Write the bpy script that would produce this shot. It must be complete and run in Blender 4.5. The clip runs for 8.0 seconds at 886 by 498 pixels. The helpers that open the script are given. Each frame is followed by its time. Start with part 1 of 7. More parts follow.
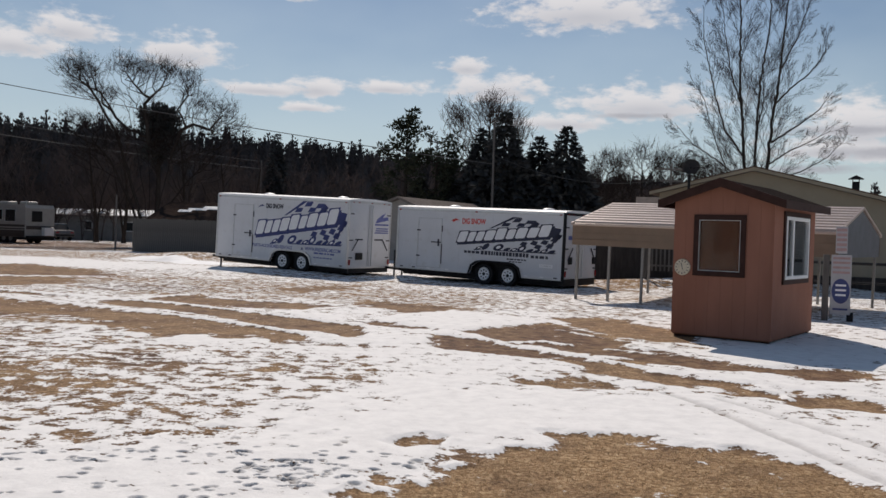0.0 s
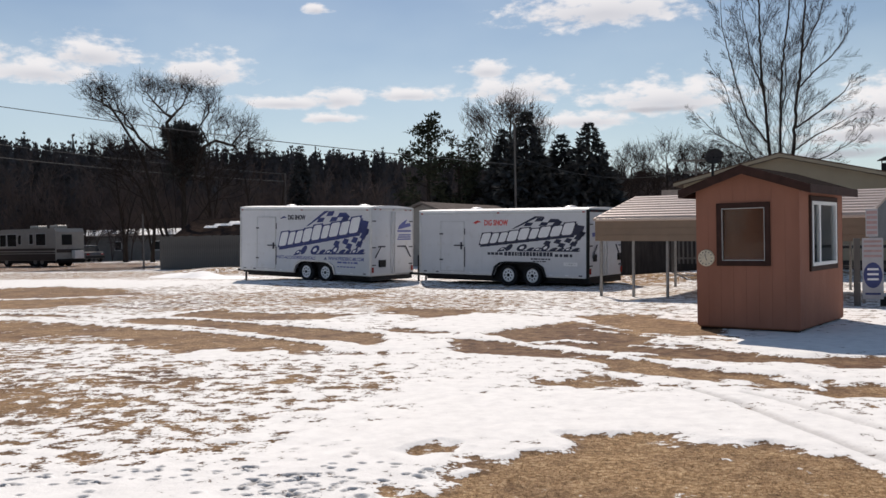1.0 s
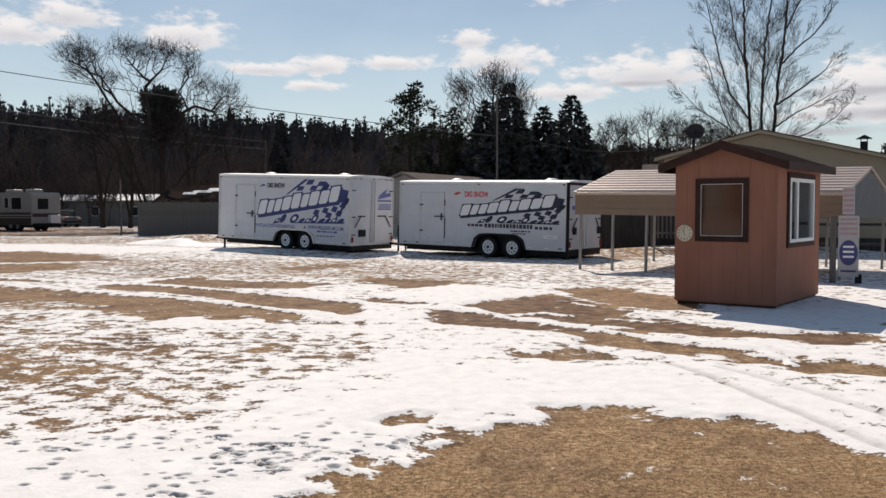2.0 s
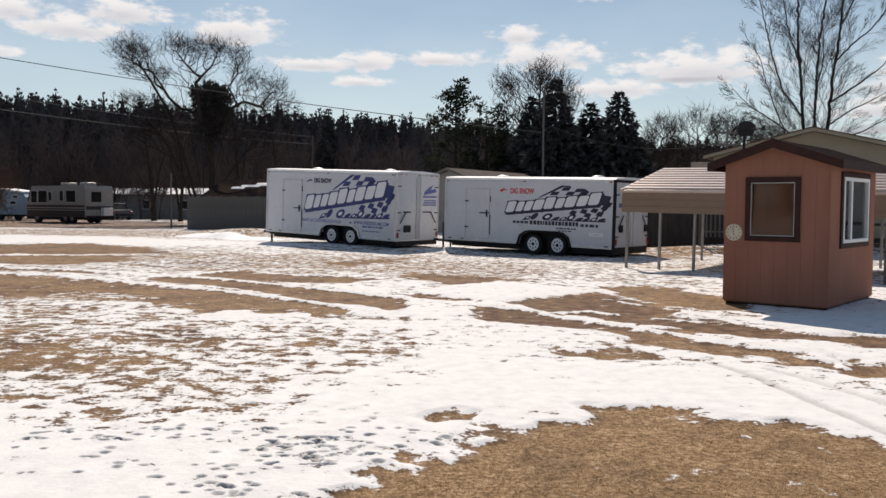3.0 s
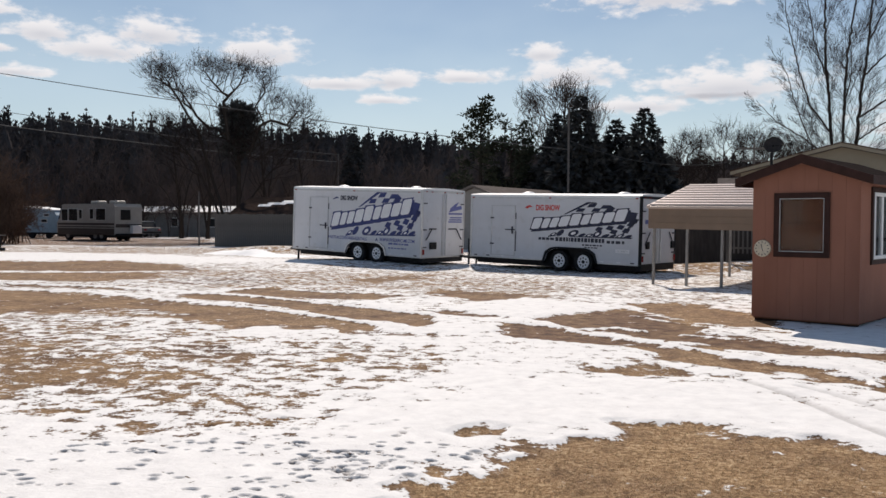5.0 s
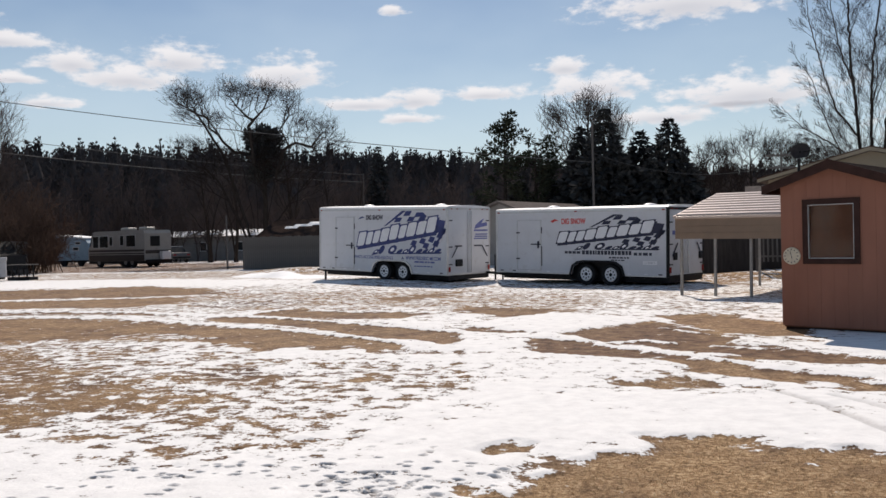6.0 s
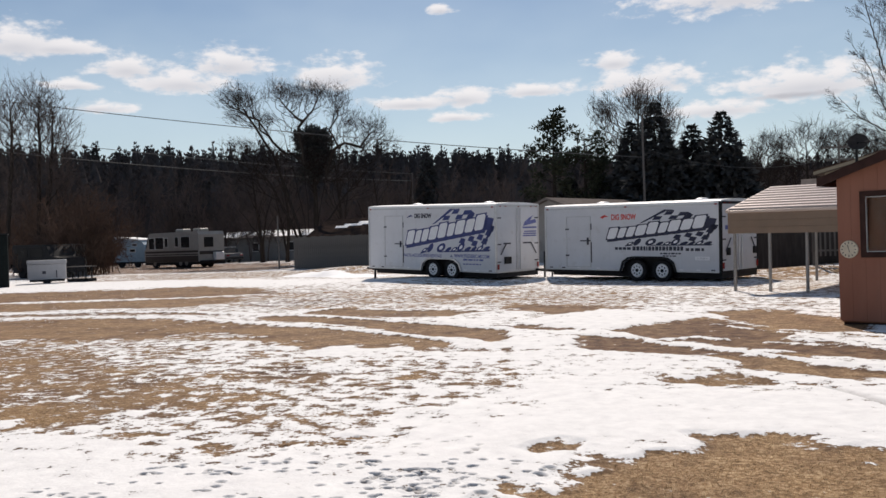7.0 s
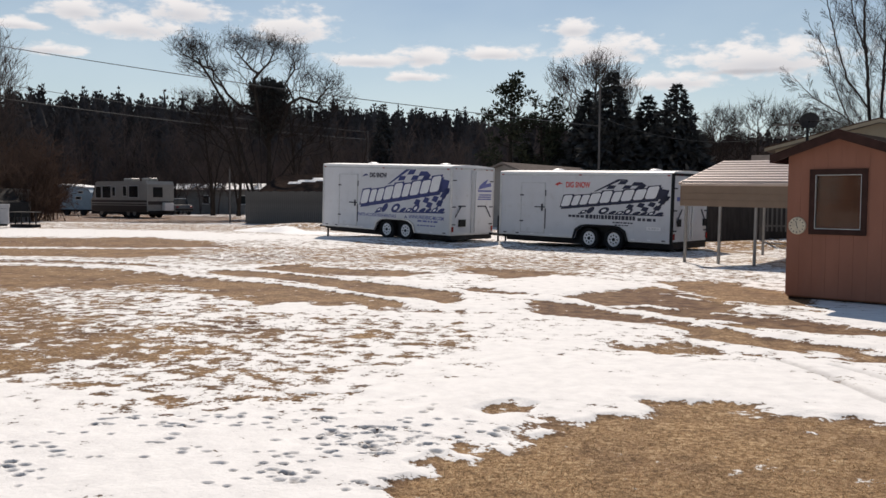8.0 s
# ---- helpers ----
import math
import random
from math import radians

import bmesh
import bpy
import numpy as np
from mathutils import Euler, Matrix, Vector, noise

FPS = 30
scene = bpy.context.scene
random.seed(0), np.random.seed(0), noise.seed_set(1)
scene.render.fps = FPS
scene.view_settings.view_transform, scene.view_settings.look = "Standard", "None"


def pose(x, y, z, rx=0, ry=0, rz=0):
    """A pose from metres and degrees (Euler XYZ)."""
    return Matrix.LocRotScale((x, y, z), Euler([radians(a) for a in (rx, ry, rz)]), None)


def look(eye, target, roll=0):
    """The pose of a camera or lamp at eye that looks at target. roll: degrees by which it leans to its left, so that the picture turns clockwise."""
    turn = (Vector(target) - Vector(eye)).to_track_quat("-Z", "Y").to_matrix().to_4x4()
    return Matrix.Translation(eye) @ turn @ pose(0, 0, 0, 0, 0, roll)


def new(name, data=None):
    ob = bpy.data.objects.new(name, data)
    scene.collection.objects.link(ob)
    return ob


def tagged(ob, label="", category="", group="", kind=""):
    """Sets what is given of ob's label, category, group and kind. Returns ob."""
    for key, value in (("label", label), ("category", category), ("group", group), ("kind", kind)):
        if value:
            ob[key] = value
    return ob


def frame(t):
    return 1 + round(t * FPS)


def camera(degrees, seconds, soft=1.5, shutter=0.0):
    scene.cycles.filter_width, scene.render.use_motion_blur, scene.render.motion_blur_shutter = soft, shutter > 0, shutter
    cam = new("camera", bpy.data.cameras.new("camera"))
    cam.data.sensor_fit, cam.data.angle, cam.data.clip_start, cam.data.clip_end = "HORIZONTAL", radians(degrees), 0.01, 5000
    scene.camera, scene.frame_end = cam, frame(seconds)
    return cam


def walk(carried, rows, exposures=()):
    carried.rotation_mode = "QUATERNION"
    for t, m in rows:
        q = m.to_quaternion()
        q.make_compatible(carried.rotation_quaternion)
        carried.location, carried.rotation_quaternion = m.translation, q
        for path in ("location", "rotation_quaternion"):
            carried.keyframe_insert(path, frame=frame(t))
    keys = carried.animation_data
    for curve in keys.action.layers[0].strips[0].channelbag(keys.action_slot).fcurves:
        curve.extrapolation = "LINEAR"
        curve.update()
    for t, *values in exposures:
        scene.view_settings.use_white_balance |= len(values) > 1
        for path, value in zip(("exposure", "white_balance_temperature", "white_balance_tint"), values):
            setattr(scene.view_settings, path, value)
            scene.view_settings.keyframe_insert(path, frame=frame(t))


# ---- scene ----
# ---------------------------------------------------------------- camera
cam = camera(53.9, 8.0)
PATH = [
    (0.0, -0.194, -0.216, 1.574, -2.37, -0.98, 1.78),
    (0.2, -0.162, -0.169, 1.570, -0.48, -1.07, 0.82),
    (0.3, -0.146, -0.145, 1.567, 0.69, -1.02, 0.47),
    (0.5, -0.114, -0.098, 1.563, 1.46, -0.42, -0.20),
    (0.8, -0.048, -0.054, 1.554, 0.73, -0.17, -1.50),
    (1.0, -0.004, -0.025, 1.548, -0.48, -0.71, -1.02),
    (1.2, 0.006, -0.008, 1.547, -1.67, -1.27, -0.59),
    (1.5, 0.021, 0.018, 1.546, -2.39, -2.18, -0.40),
    (3.0, 0.012, 0.011, 1.557, 1.19, -2.91, 0.44),
    (3.5, 0.000, 0.000, 1.550, 2.10, -3.10, 0.00),
    (4.0, -0.008, -0.027, 1.543, 2.64, -2.38, 0.49),
    (5.5, -0.023, -0.048, 1.553, 3.24, -1.57, -0.19),
    (5.8, 0.002, -0.034, 1.551, 3.61, -1.13, -1.37),
    (6.0, 0.018, -0.024, 1.550, 4.60, -0.66, -1.38),
    (6.2, 0.009, -0.012, 1.546, 5.96, -0.32, -0.98),
    (6.5, -0.004, 0.005, 1.539, 8.28, -0.16, 0.08),
    (6.8, 0.035, 0.014, 1.537, 8.92, 0.15, -0.25),
    (7.0, 0.061, 0.020, 1.535, 7.89, -0.68, -2.03),
    (7.2, 0.049, 0.026, 1.530, 7.64, -1.57, -1.42),
    (7.5, 0.032, 0.035, 1.523, 5.52, -2.84, 0.12),
    (7.7, 0.014, 0.026, 1.527, 5.13, -3.06, 0.25),
    (8.0, -0.013, 0.013, 1.533, 4.75, -3.27, 0.34),
]
walk(cam, [(t, pose(x, y, z, 0, 0, yaw) @ pose(0, 0, 0, 90 + pitch) @ pose(0, 0, 0, 0, 0, lean))
           for t, x, y, z, yaw, pitch, lean in PATH],
     [(0.0, -0.28, 6900, 15), (0.5, -0.10, 6900, 15), (1.0, 0.0, 6950, 15), (1.5, 0.0, 7050, 15), (3.0, 0.02, 7150, 15), (4.0, 0.0, 7050, 15), (6.5, 0.0, 6900, 15), (8.0, 0.0, 7150, 15)])

# ---------------------------------------------------------------- sky, sun, exposure
SUN_ELEVATION, SUN_BEARING = 45.0, -5.0      # degrees; bearing from +y towards +x

world = bpy.data.worlds.new("sky")
scene.world = world
world.use_nodes = True
wn, wl = world.node_tree.nodes, world.node_tree.links
wn.clear()


def wmath(op, a, b=None, c=None, clamp=False):
    """A math node of the sky; the arguments are sockets or numbers."""
    n = wn.new("ShaderNodeMath")
    n.operation, n.use_clamp = op, clamp
    for i, v in enumerate((a, b, c)):
        if v is None:
            continue
        if isinstance(v, (int, float)):
            n.inputs[i].default_value = v
        else:
            wl.new(v, n.inputs[i])
    return n.outputs[0]


def wnoise(vec, scale, detail, rough=0.55):
    n = wn.new("ShaderNodeTexNoise")
    n.inputs["Scale"].default_value, n.inputs["Detail"].default_value = scale, detail
    n.inputs["Roughness"].default_value = rough
    wl.new(vec, n.inputs["Vector"])
    return n.outputs["Fac"]


sky = wn.new("ShaderNodeTexSky")
sky.sky_type, sky.sun_disc = "NISHITA", False
sky.sun_elevation, sky.sun_rotation = radians(SUN_ELEVATION), radians(SUN_BEARING)
sky.air_density, sky.dust_density, sky.ozone_density = 1.0, 0.3, 1.4

wcoord = wn.new("ShaderNodeTexCoord")
wsep = wn.new("ShaderNodeSeparateXYZ")
wl.new(wcoord.outputs["Generated"], wsep.inputs[0])
wx, wy, wz = wsep.outputs
bearing = wmath("MULTIPLY", wmath("ARCTAN2", wx, wy), 57.2958)
rise = wmath("MULTIPLY", wmath("ARCSINE", wz), 57.2958)
wcomb = wn.new("ShaderNodeCombineXYZ")
wl.new(wmath("MULTIPLY", bearing, 0.16), wcomb.inputs[0])
wl.new(wmath("MULTIPLY", rise, 0.34), wcomb.inputs[1])
puff = wnoise(wcomb.outputs[0], 4.2, 8.0, 0.58)
curl = wnoise(wcomb.outputs[0], 0.55, 3.0, 0.5)
# fair-weather cumulus: bearing, rise, half width, half height in degrees
CUMULUS = [
    (-33.5, 12.4, 2.6, 0.9), (-31.3, 12.2, 2.6, 0.5), (-27.4, 11.2, 1.9, 0.7), (-21.2, 11.6, 2.3, 0.8),
    (-24.2, 10.4, 3.0, 0.7), (-14.7, 10.8, 2.5, 0.9), (3.6, 10.9, 1.6, 0.5), (5.4, 9.6, 3.3, 0.8),
    (-1.6, 9.4, 2.5, 0.4), (-6.2, 9.2, 1.9, 0.6), (-9.7, 8.9, 3.2, 0.4), (-6.8, 7.9, 1.7, 0.3),
    (11.2, 14.5, 5.2, 1.2), (15.1, 8.7, 4.5, 1.0), (9.9, 7.5, 3.3, 0.5), (-30.6, 10.0, 1.7, 0.3),
    (-29.0, 8.7, 1.9, 0.3), (27.9, 7.4, 3.3, 1.3), (27.1, 5.9, 4.5, 0.8), (-7.5, 14.7, 0.8, 0.3),
]
body, under = None, None
for cb, cr, cw, ch in CUMULUS:
    dx = wmath("MULTIPLY", wmath("SUBTRACT", bearing, cb), 0.9 / cw)
    dy = wmath("MULTIPLY", wmath("SUBTRACT", rise, cr - 0.35 * ch), 0.62 / ch)
    dy = wmath("MAXIMUM", dy, wmath("MULTIPLY", dy, -2.0))
    d = wmath("SUBTRACT", 1.0, wmath("SQRT", wmath("ADD", wmath("MULTIPLY", dx, dx), wmath("MULTIPLY", dy, dy))))
    low = wmath("MULTIPLY", wmath("MAXIMUM", wmath("ADD", d, 0.15), 0.0), wmath("SUBTRACT", 0.55, wmath("MULTIPLY", wmath("SUBTRACT", rise, cr - 0.35 * ch), 0.7 / ch)))
    body = d if body is None else wmath("MAXIMUM", body, d)
    under = low if under is None else wmath("MAXIMUM", under, low)
# the rest of the sky carries scattered clouds too, high up and behind
wide = wmath("SUBTRACT", wmath("MULTIPLY", curl, 2.4), 2.75)
away = wmath("MULTIPLY", wmath("SUBTRACT", rise, 17.0), 0.15, clamp=True)
aside = wmath("MULTIPLY", wmath("SUBTRACT", wmath("ABSOLUTE", bearing), 40.0), 0.1, clamp=True)
wide = wmath("SUBTRACT", wide, wmath("SUBTRACT", 1.0, wmath("MAXIMUM", away, aside)))
body = wmath("MAXIMUM", body, wide)
ragged = wmath("ADD", body, wmath("MULTIPLY", wmath("SUBTRACT", puff, 0.5), 2.7))
dens = wn.new("ShaderNodeMapRange")
dens.interpolation_type = "SMOOTHSTEP"
wl.new(ragged, dens.inputs["Value"])
dens.inputs["From Min"].default_value, dens.inputs["From Max"].default_value = -0.22, 0.58
grey = wmath("MULTIPLY", under, 1.2, clamp=True)
cloudcol = wn.new("ShaderNodeMixRGB")
cloudcol.inputs[1].default_value = (11.6, 12.0, 12.5, 1)
cloudcol.inputs[2].default_value = (7.6, 8.2, 9.2, 1)
wl.new(grey, cloudcol.inputs[0])
# thin veil towards the horizon
veil = wmath("MULTIPLY", wmath("SUBTRACT", 15.0, rise), 0.05, clamp=True)
veil = wmath("ADD", wmath("MULTIPLY", veil, 0.8), wmath("MULTIPLY", wmath("SUBTRACT", curl, 0.4), 0.5), clamp=True)
veilmix = wn.new("ShaderNodeMixRGB")
veilmix.inputs[2].default_value = (8.8, 11.0, 12.3, 1)
wl.new(veil, veilmix.inputs[0])
airtint = wn.new("ShaderNodeMixRGB")
airtint.blend_type = "MULTIPLY"
airtint.inputs[0].default_value = 1.0
airtint.inputs[2].default_value = (0.92, 1.0, 1.03, 1)
wl.new(sky.outputs[0], airtint.inputs[1])
wl.new(airtint.outputs[0], veilmix.inputs[1])
cloudmix = wn.new("ShaderNodeMixRGB")
wl.new(wmath("MULTIPLY", dens.outputs[0], 0.93), cloudmix.inputs[0])
wl.new(veilmix.outputs[0], cloudmix.inputs[1])
wl.new(cloudcol.outputs[0], cloudmix.inputs[2])
layers = None
for cb, cr, cw, ch in ((27.0, 6.9, 6.0, 0.35), (29.5, 5.6, 6.5, 0.45), (24.0, 4.6, 6.0, 0.35), (33.0, 8.1, 5.0, 0.3), (14.5, 7.9, 3.0, 0.22)):
    dx = wmath("MULTIPLY", wmath("SUBTRACT", bearing, cb), 1.0 / cw)
    dy = wmath("MULTIPLY", wmath("SUBTRACT", rise, cr), 1.0 / ch)
    d = wmath("SUBTRACT", 1.0, wmath("SQRT", wmath("ADD", wmath("MULTIPLY", dx, dx), wmath("MULTIPLY", dy, dy))))
    layers = d if layers is None else wmath("MAXIMUM", layers, d)
layers = wmath("MULTIPLY", wmath("ADD", layers, wmath("MULTIPLY", wmath("SUBTRACT", puff, 0.5), 1.4)), 1.3, clamp=True)
layermix = wn.new("ShaderNodeMixRGB")
wl.new(wmath("MULTIPLY", layers, 0.75), layermix.inputs[0])
wl.new(cloudmix.outputs[0], layermix.inputs[1])
layermix.inputs[2].default_value = (6.0, 6.5, 7.4, 1)
wback = wn.new("ShaderNodeBackground")
wback.inputs["Strength"].default_value = 0.074
wl.new(layermix.outputs[0], wback.inputs["Color"])
wout = wn.new("ShaderNodeOutputWorld")
wl.new(wback.outputs[0], wout.inputs["Surface"])

sunlamp = bpy.data.lights.new("sun", "SUN")
sunlamp.energy, sunlamp.angle, sunlamp.color = 4.2, radians(0.5), (1.0, 0.95, 0.87)
sun = new("sun", sunlamp)
sb, se = radians(SUN_BEARING), radians(SUN_ELEVATION)
sun.matrix_world = look((60 * math.sin(sb) * math.cos(se), 60 * math.cos(sb) * math.cos(se), 60 * math.sin(se)), (0, 0, 0))


# ---------------------------------------------------------------- materials
def nodes_of(name):
    m = bpy.data.materials.new(name)
    m.use_nodes = True
    nt = m.node_tree
    return m, nt, nt.nodes["Principled BSDF"]


def tex_noise(nt, scale, detail=4.0, rough=0.55, vec=None, stretch=None, source="Object"):
    n = nt.nodes.new("ShaderNodeTexNoise")
    n.inputs["Scale"].default_value, n.inputs["Detail"].default_value = scale, detail
    n.inputs["Roughness"].default_value = rough
    if vec is None:
        vec = nt.nodes.new("ShaderNodeTexCoord").outputs[source]
    if stretch:
        mp = nt.nodes.new("ShaderNodeMapping")
        mp.inputs["Scale"].default_value = stretch
        nt.links.new(vec, mp.inputs[0])
        vec = mp.outputs[0]
    nt.links.new(vec, n.inputs["Vector"])
    return n.outputs["Fac"]


def ramp(nt, fac, stops):
    r = nt.nodes.new("ShaderNodeValToRGB")
    e = r.color_ramp.elements
    while len(e) < len(stops):
        e.new(0.5)
    for el, (p, c) in zip(e, stops):
        el.position, el.color = p, (*c, 1)
    nt.links.new(fac, r.inputs[0])
    return r.outputs[0]


def bump(nt, bs, height, strength, dist=0.02):
    b = nt.nodes.new("ShaderNodeBump")
    b.inputs["Strength"].default_value, b.inputs["Distance"].default_value = strength, dist
    nt.links.new(height, b.inputs["Height"])
    nt.links.new(b.outputs[0], bs.inputs["Normal"])


def surface(name, colour, rough=0.6, metal=0.0, vary=0.18, scale=3.0, fine=40.0, relief=0.15, stretch=None, dirt=None, spec=0.5):
    """Paint, wood, metal or plastic: colour varied at two scales, fine relief, optional dirt of its own colour."""
    m, nt, bs = nodes_of(name)
    big = tex_noise(nt, scale, 5.0, 0.6, stretch=stretch)
    lo = tuple(c * (1 - vary) for c in colour)
    hi = tuple(min(1, c * (1 + vary)) for c in colour)
    col = ramp(nt, big, [(0.3, lo), (0.7, hi)])
    small = tex_noise(nt, fine, 3.0, 0.6, stretch=stretch)
    if dirt:
        mix = nt.nodes.new("ShaderNodeMixRGB")
        mix.inputs[2].default_value = (*dirt, 1)
        spots = ramp(nt, tex_noise(nt, scale * 2.3, 8.0, 0.7, stretch=stretch), [(0.56, (0, 0, 0)), (0.74, (0.7, 0.7, 0.7))])
        nt.links.new(spots, mix.inputs[0])
        nt.links.new(col, mix.inputs[1])
        col = mix.outputs[0]
    nt.links.new(col, bs.inputs["Base Color"])
    bs.inputs["Metallic"].default_value = metal
    bs.inputs["Specular IOR Level"].default_value = spec
    rr = ramp(nt, small, [(0.3, (rough * 0.85,) * 3), (0.7, (min(1, rough * 1.15),) * 3)])
    nt.links.new(rr, bs.inputs["Roughness"])
    if relief:
        bump(nt, bs, small, relief, 0.004)
    return m


def glass_pane(name, tint=(0.85, 0.87, 0.88)):
    m, nt, bs = nodes_of(name)
    bs.inputs["Base Color"].default_value = (*tint, 1)
    bs.inputs["Roughness"].default_value = 0.03
    bs.inputs["Transmission Weight"].default_value = 1.0
    bs.inputs["IOR"].default_value = 1.25
    return m


def ground_material():
    m, nt, bs = nodes_of("snow_and_dead_grass")
    L = nt.links
    obj = nt.nodes.new("ShaderNodeTexCoord").outputs["Object"]
    cov = nt.nodes.new("ShaderNodeAttribute")
    cov.attribute_name = "cover"
    drt = nt.nodes.new("ShaderNodeAttribute")
    drt.attribute_name = "dirt"
    mdy = nt.nodes.new("ShaderNodeAttribute")
    mdy.attribute_name = "mud"

    def mth(op, a, b, clamp=False):
        n = nt.nodes.new("ShaderNodeMath")
        n.operation, n.use_clamp = op, clamp
        for i, v in enumerate((a, b)):
            if isinstance(v, (int, float)):
                n.inputs[i].default_value = v
            else:
                L.new(v, n.inputs[i])
        return n.outputs[0]
    n1 = tex_noise(nt, 1.1, 5, 0.6, obj)
    n2 = tex_noise(nt, 5.2, 6, 0.65, obj)
    n3 = tex_noise(nt, 26, 4, 0.6, obj)
    n4 = tex_noise(nt, 95, 3, 0.6, obj)
    turned = nt.nodes.new("ShaderNodeVectorRotate")
    turned.rotation_type = "Z_AXIS"
    turned.inputs["Angle"].default_value = radians(35)
    L.new(obj, turned.inputs["Vector"])
    n5 = tex_noise(nt, 1.0, 5, 0.65, turned.outputs[0], stretch=(0.9, 2.6, 1.0))
    v = mth("ADD", cov.outputs["Fac"], mth("MULTIPLY", mth("SUBTRACT", n1, 0.5), 0.6))
    v = mth("ADD", v, mth("MULTIPLY", mth("SUBTRACT", n2, 0.5), 2.0))
    v = mth("ADD", v, mth("MULTIPLY", mth("SUBTRACT", n3, 0.5), 0.8))
    v = mth("ADD", v, mth("MULTIPLY", mth("SUBTRACT", n5, 0.5), 0.6))
    mr = nt.nodes.new("ShaderNodeMapRange")
    mr.interpolation_type = "SMOOTHSTEP"
    mr.inputs["From Min"].default_value, mr.inputs["From Max"].default_value = 0.46, 0.55
    L.new(v, mr.inputs["Value"])
    mask = mr.outputs[0]
    clod = mth("ADD", mth("ADD", mth("MULTIPLY", n3, 0.56), mth("MULTIPLY", n2, 0.22)), mth("MULTIPLY", n4, 0.22))
    grass = ramp(nt, clod, [(0.41, (0.15, 0.088, 0.040)), (0.47, (0.275, 0.163, 0.077)), (0.52, (0.38, 0.238, 0.122)), (0.58, (0.56, 0.40, 0.235))])
    mud = ramp(nt, n2, [(0.35, (0.070, 0.036, 0.022)), (0.5, (0.15, 0.080, 0.044)), (0.66, (0.24, 0.145, 0.08))])
    gm = nt.nodes.new("ShaderNodeMixRGB")
    wet = mth("ADD", mth("MULTIPLY", mth("SUBTRACT", n1, 0.45), 2.2), mth("MULTIPLY", cov.outputs["Fac"], 0.75), True)
    wet = mth("ADD", wet, mdy.outputs["Fac"], True)
    L.new(wet, gm.inputs[0])
    L.new(grass, gm.inputs[1])
    L.new(mud, gm.inputs[2])
    snow = ramp(nt, n2, [(0.3, (0.72, 0.715, 0.71)), (0.6, (0.84, 0.835, 0.825))])
    sm = nt.nodes.new("ShaderNodeMixRGB")
    L.new(mth("MULTIPLY", drt.outputs["Fac"], mth("ADD", n3, 0.25), True), sm.inputs[0])
    L.new(snow, sm.inputs[1])
    sm.inputs[2].default_value = (0.24, 0.225, 0.22, 1)
    fm = nt.nodes.new("ShaderNodeMixRGB")
    L.new(mask, fm.inputs[0])
    L.new(gm.outputs[0], fm.inputs[1])
    L.new(sm.outputs[0], fm.inputs[2])
    L.new(fm.outputs[0], bs.inputs["Base Color"])
    bs.inputs["Roughness"].default_value = 0.85
    bs.inputs["Specular IOR Level"].default_value = 0.2
    h = mth("ADD", mth("MULTIPLY", mask, 1.0), mth("MULTIPLY", n3, mth("SUBTRACT", 0.7, mth("MULTIPLY", mask, 0.35))))
    h = mth("ADD", h, mth("MULTIPLY", mth("MULTIPLY", n4, mth("SUBTRACT", 1.0, mask)), 0.6))
    h = mth("ADD", h, mth("MULTIPLY", n2, 0.12))
    bump(nt, bs, h, 0.7, 0.03)
    return m


M_GROUND = ground_material()
# greyer than the roof white: part of the walls' shade is in this paint
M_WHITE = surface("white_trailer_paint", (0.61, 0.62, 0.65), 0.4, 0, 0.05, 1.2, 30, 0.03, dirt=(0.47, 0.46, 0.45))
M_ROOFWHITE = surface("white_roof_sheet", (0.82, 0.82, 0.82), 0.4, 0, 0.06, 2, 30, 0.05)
M_ALU = surface("dull_aluminium_trim", (0.55, 0.56, 0.58), 0.38, 0.9, 0.1, 6, 60, 0.05)
M_STEEL = surface("galvanised_steel", (0.27, 0.255, 0.24), 0.5, 0.4, 0.15, 8, 60, 0.08)
M_DARK = surface("black_painted_steel", (0.02, 0.02, 0.022), 0.5, 0.0, 0.3, 5, 60, 0.1, spec=0.12)
M_RUBBER = surface("tyre_rubber", (0.022, 0.022, 0.024), 0.8, 0, 0.3, 10, 80, 0.3, spec=0.12)
M_NAVY = surface("navy_vinyl", (0.028, 0.042, 0.17), 0.4, 0, 0.1, 3, 40, 0.02)
M_NAVYFADE = surface("faded_navy_vinyl", (0.11, 0.13, 0.34), 0.5, 0, 0.2, 5, 40, 0.02)
M_DEEPNAVY = surface("deep_navy_vinyl", (0.010, 0.013, 0.045), 0.4, 0, 0.1, 3, 40, 0.02)
M_INK = surface("black_vinyl", (0.03, 0.03, 0.05), 0.5, 0, 0.15, 5, 40, 0.02)
M_RED = surface("red_vinyl", (0.62, 0.05, 0.04), 0.45, 0, 0.15, 5, 40, 0.02)
M_LETTER = surface("white_vinyl", (0.80, 0.80, 0.82), 0.4, 0, 0.05, 5, 40, 0.02)
M_LENS = surface("red_lamp_lens", (0.30, 0.02, 0.02), 0.25, 0, 0.1, 10, 60, 0.02)
M_SIDING = surface("salmon_painted_siding", (0.305, 0.138, 0.096), 0.75, 0, 0.10, 2.5, 45, 0.35, stretch=(1, 1, 0.25), dirt=(0.28, 0.135, 0.10), spec=0.12)
M_TRIM = surface("dark_brown_trim", (0.045, 0.022, 0.018), 0.6, 0, 0.25, 6, 60, 0.2, spec=0.12)
M_SHINGLE = surface("dark_shingle", (0.03, 0.025, 0.024), 0.95, 0, 0.3, 12, 90, 0.5, spec=0.0)
M_VINYL = surface("white_window_vinyl", (0.78, 0.78, 0.78), 0.4, 0, 0.05, 4, 60, 0.03)
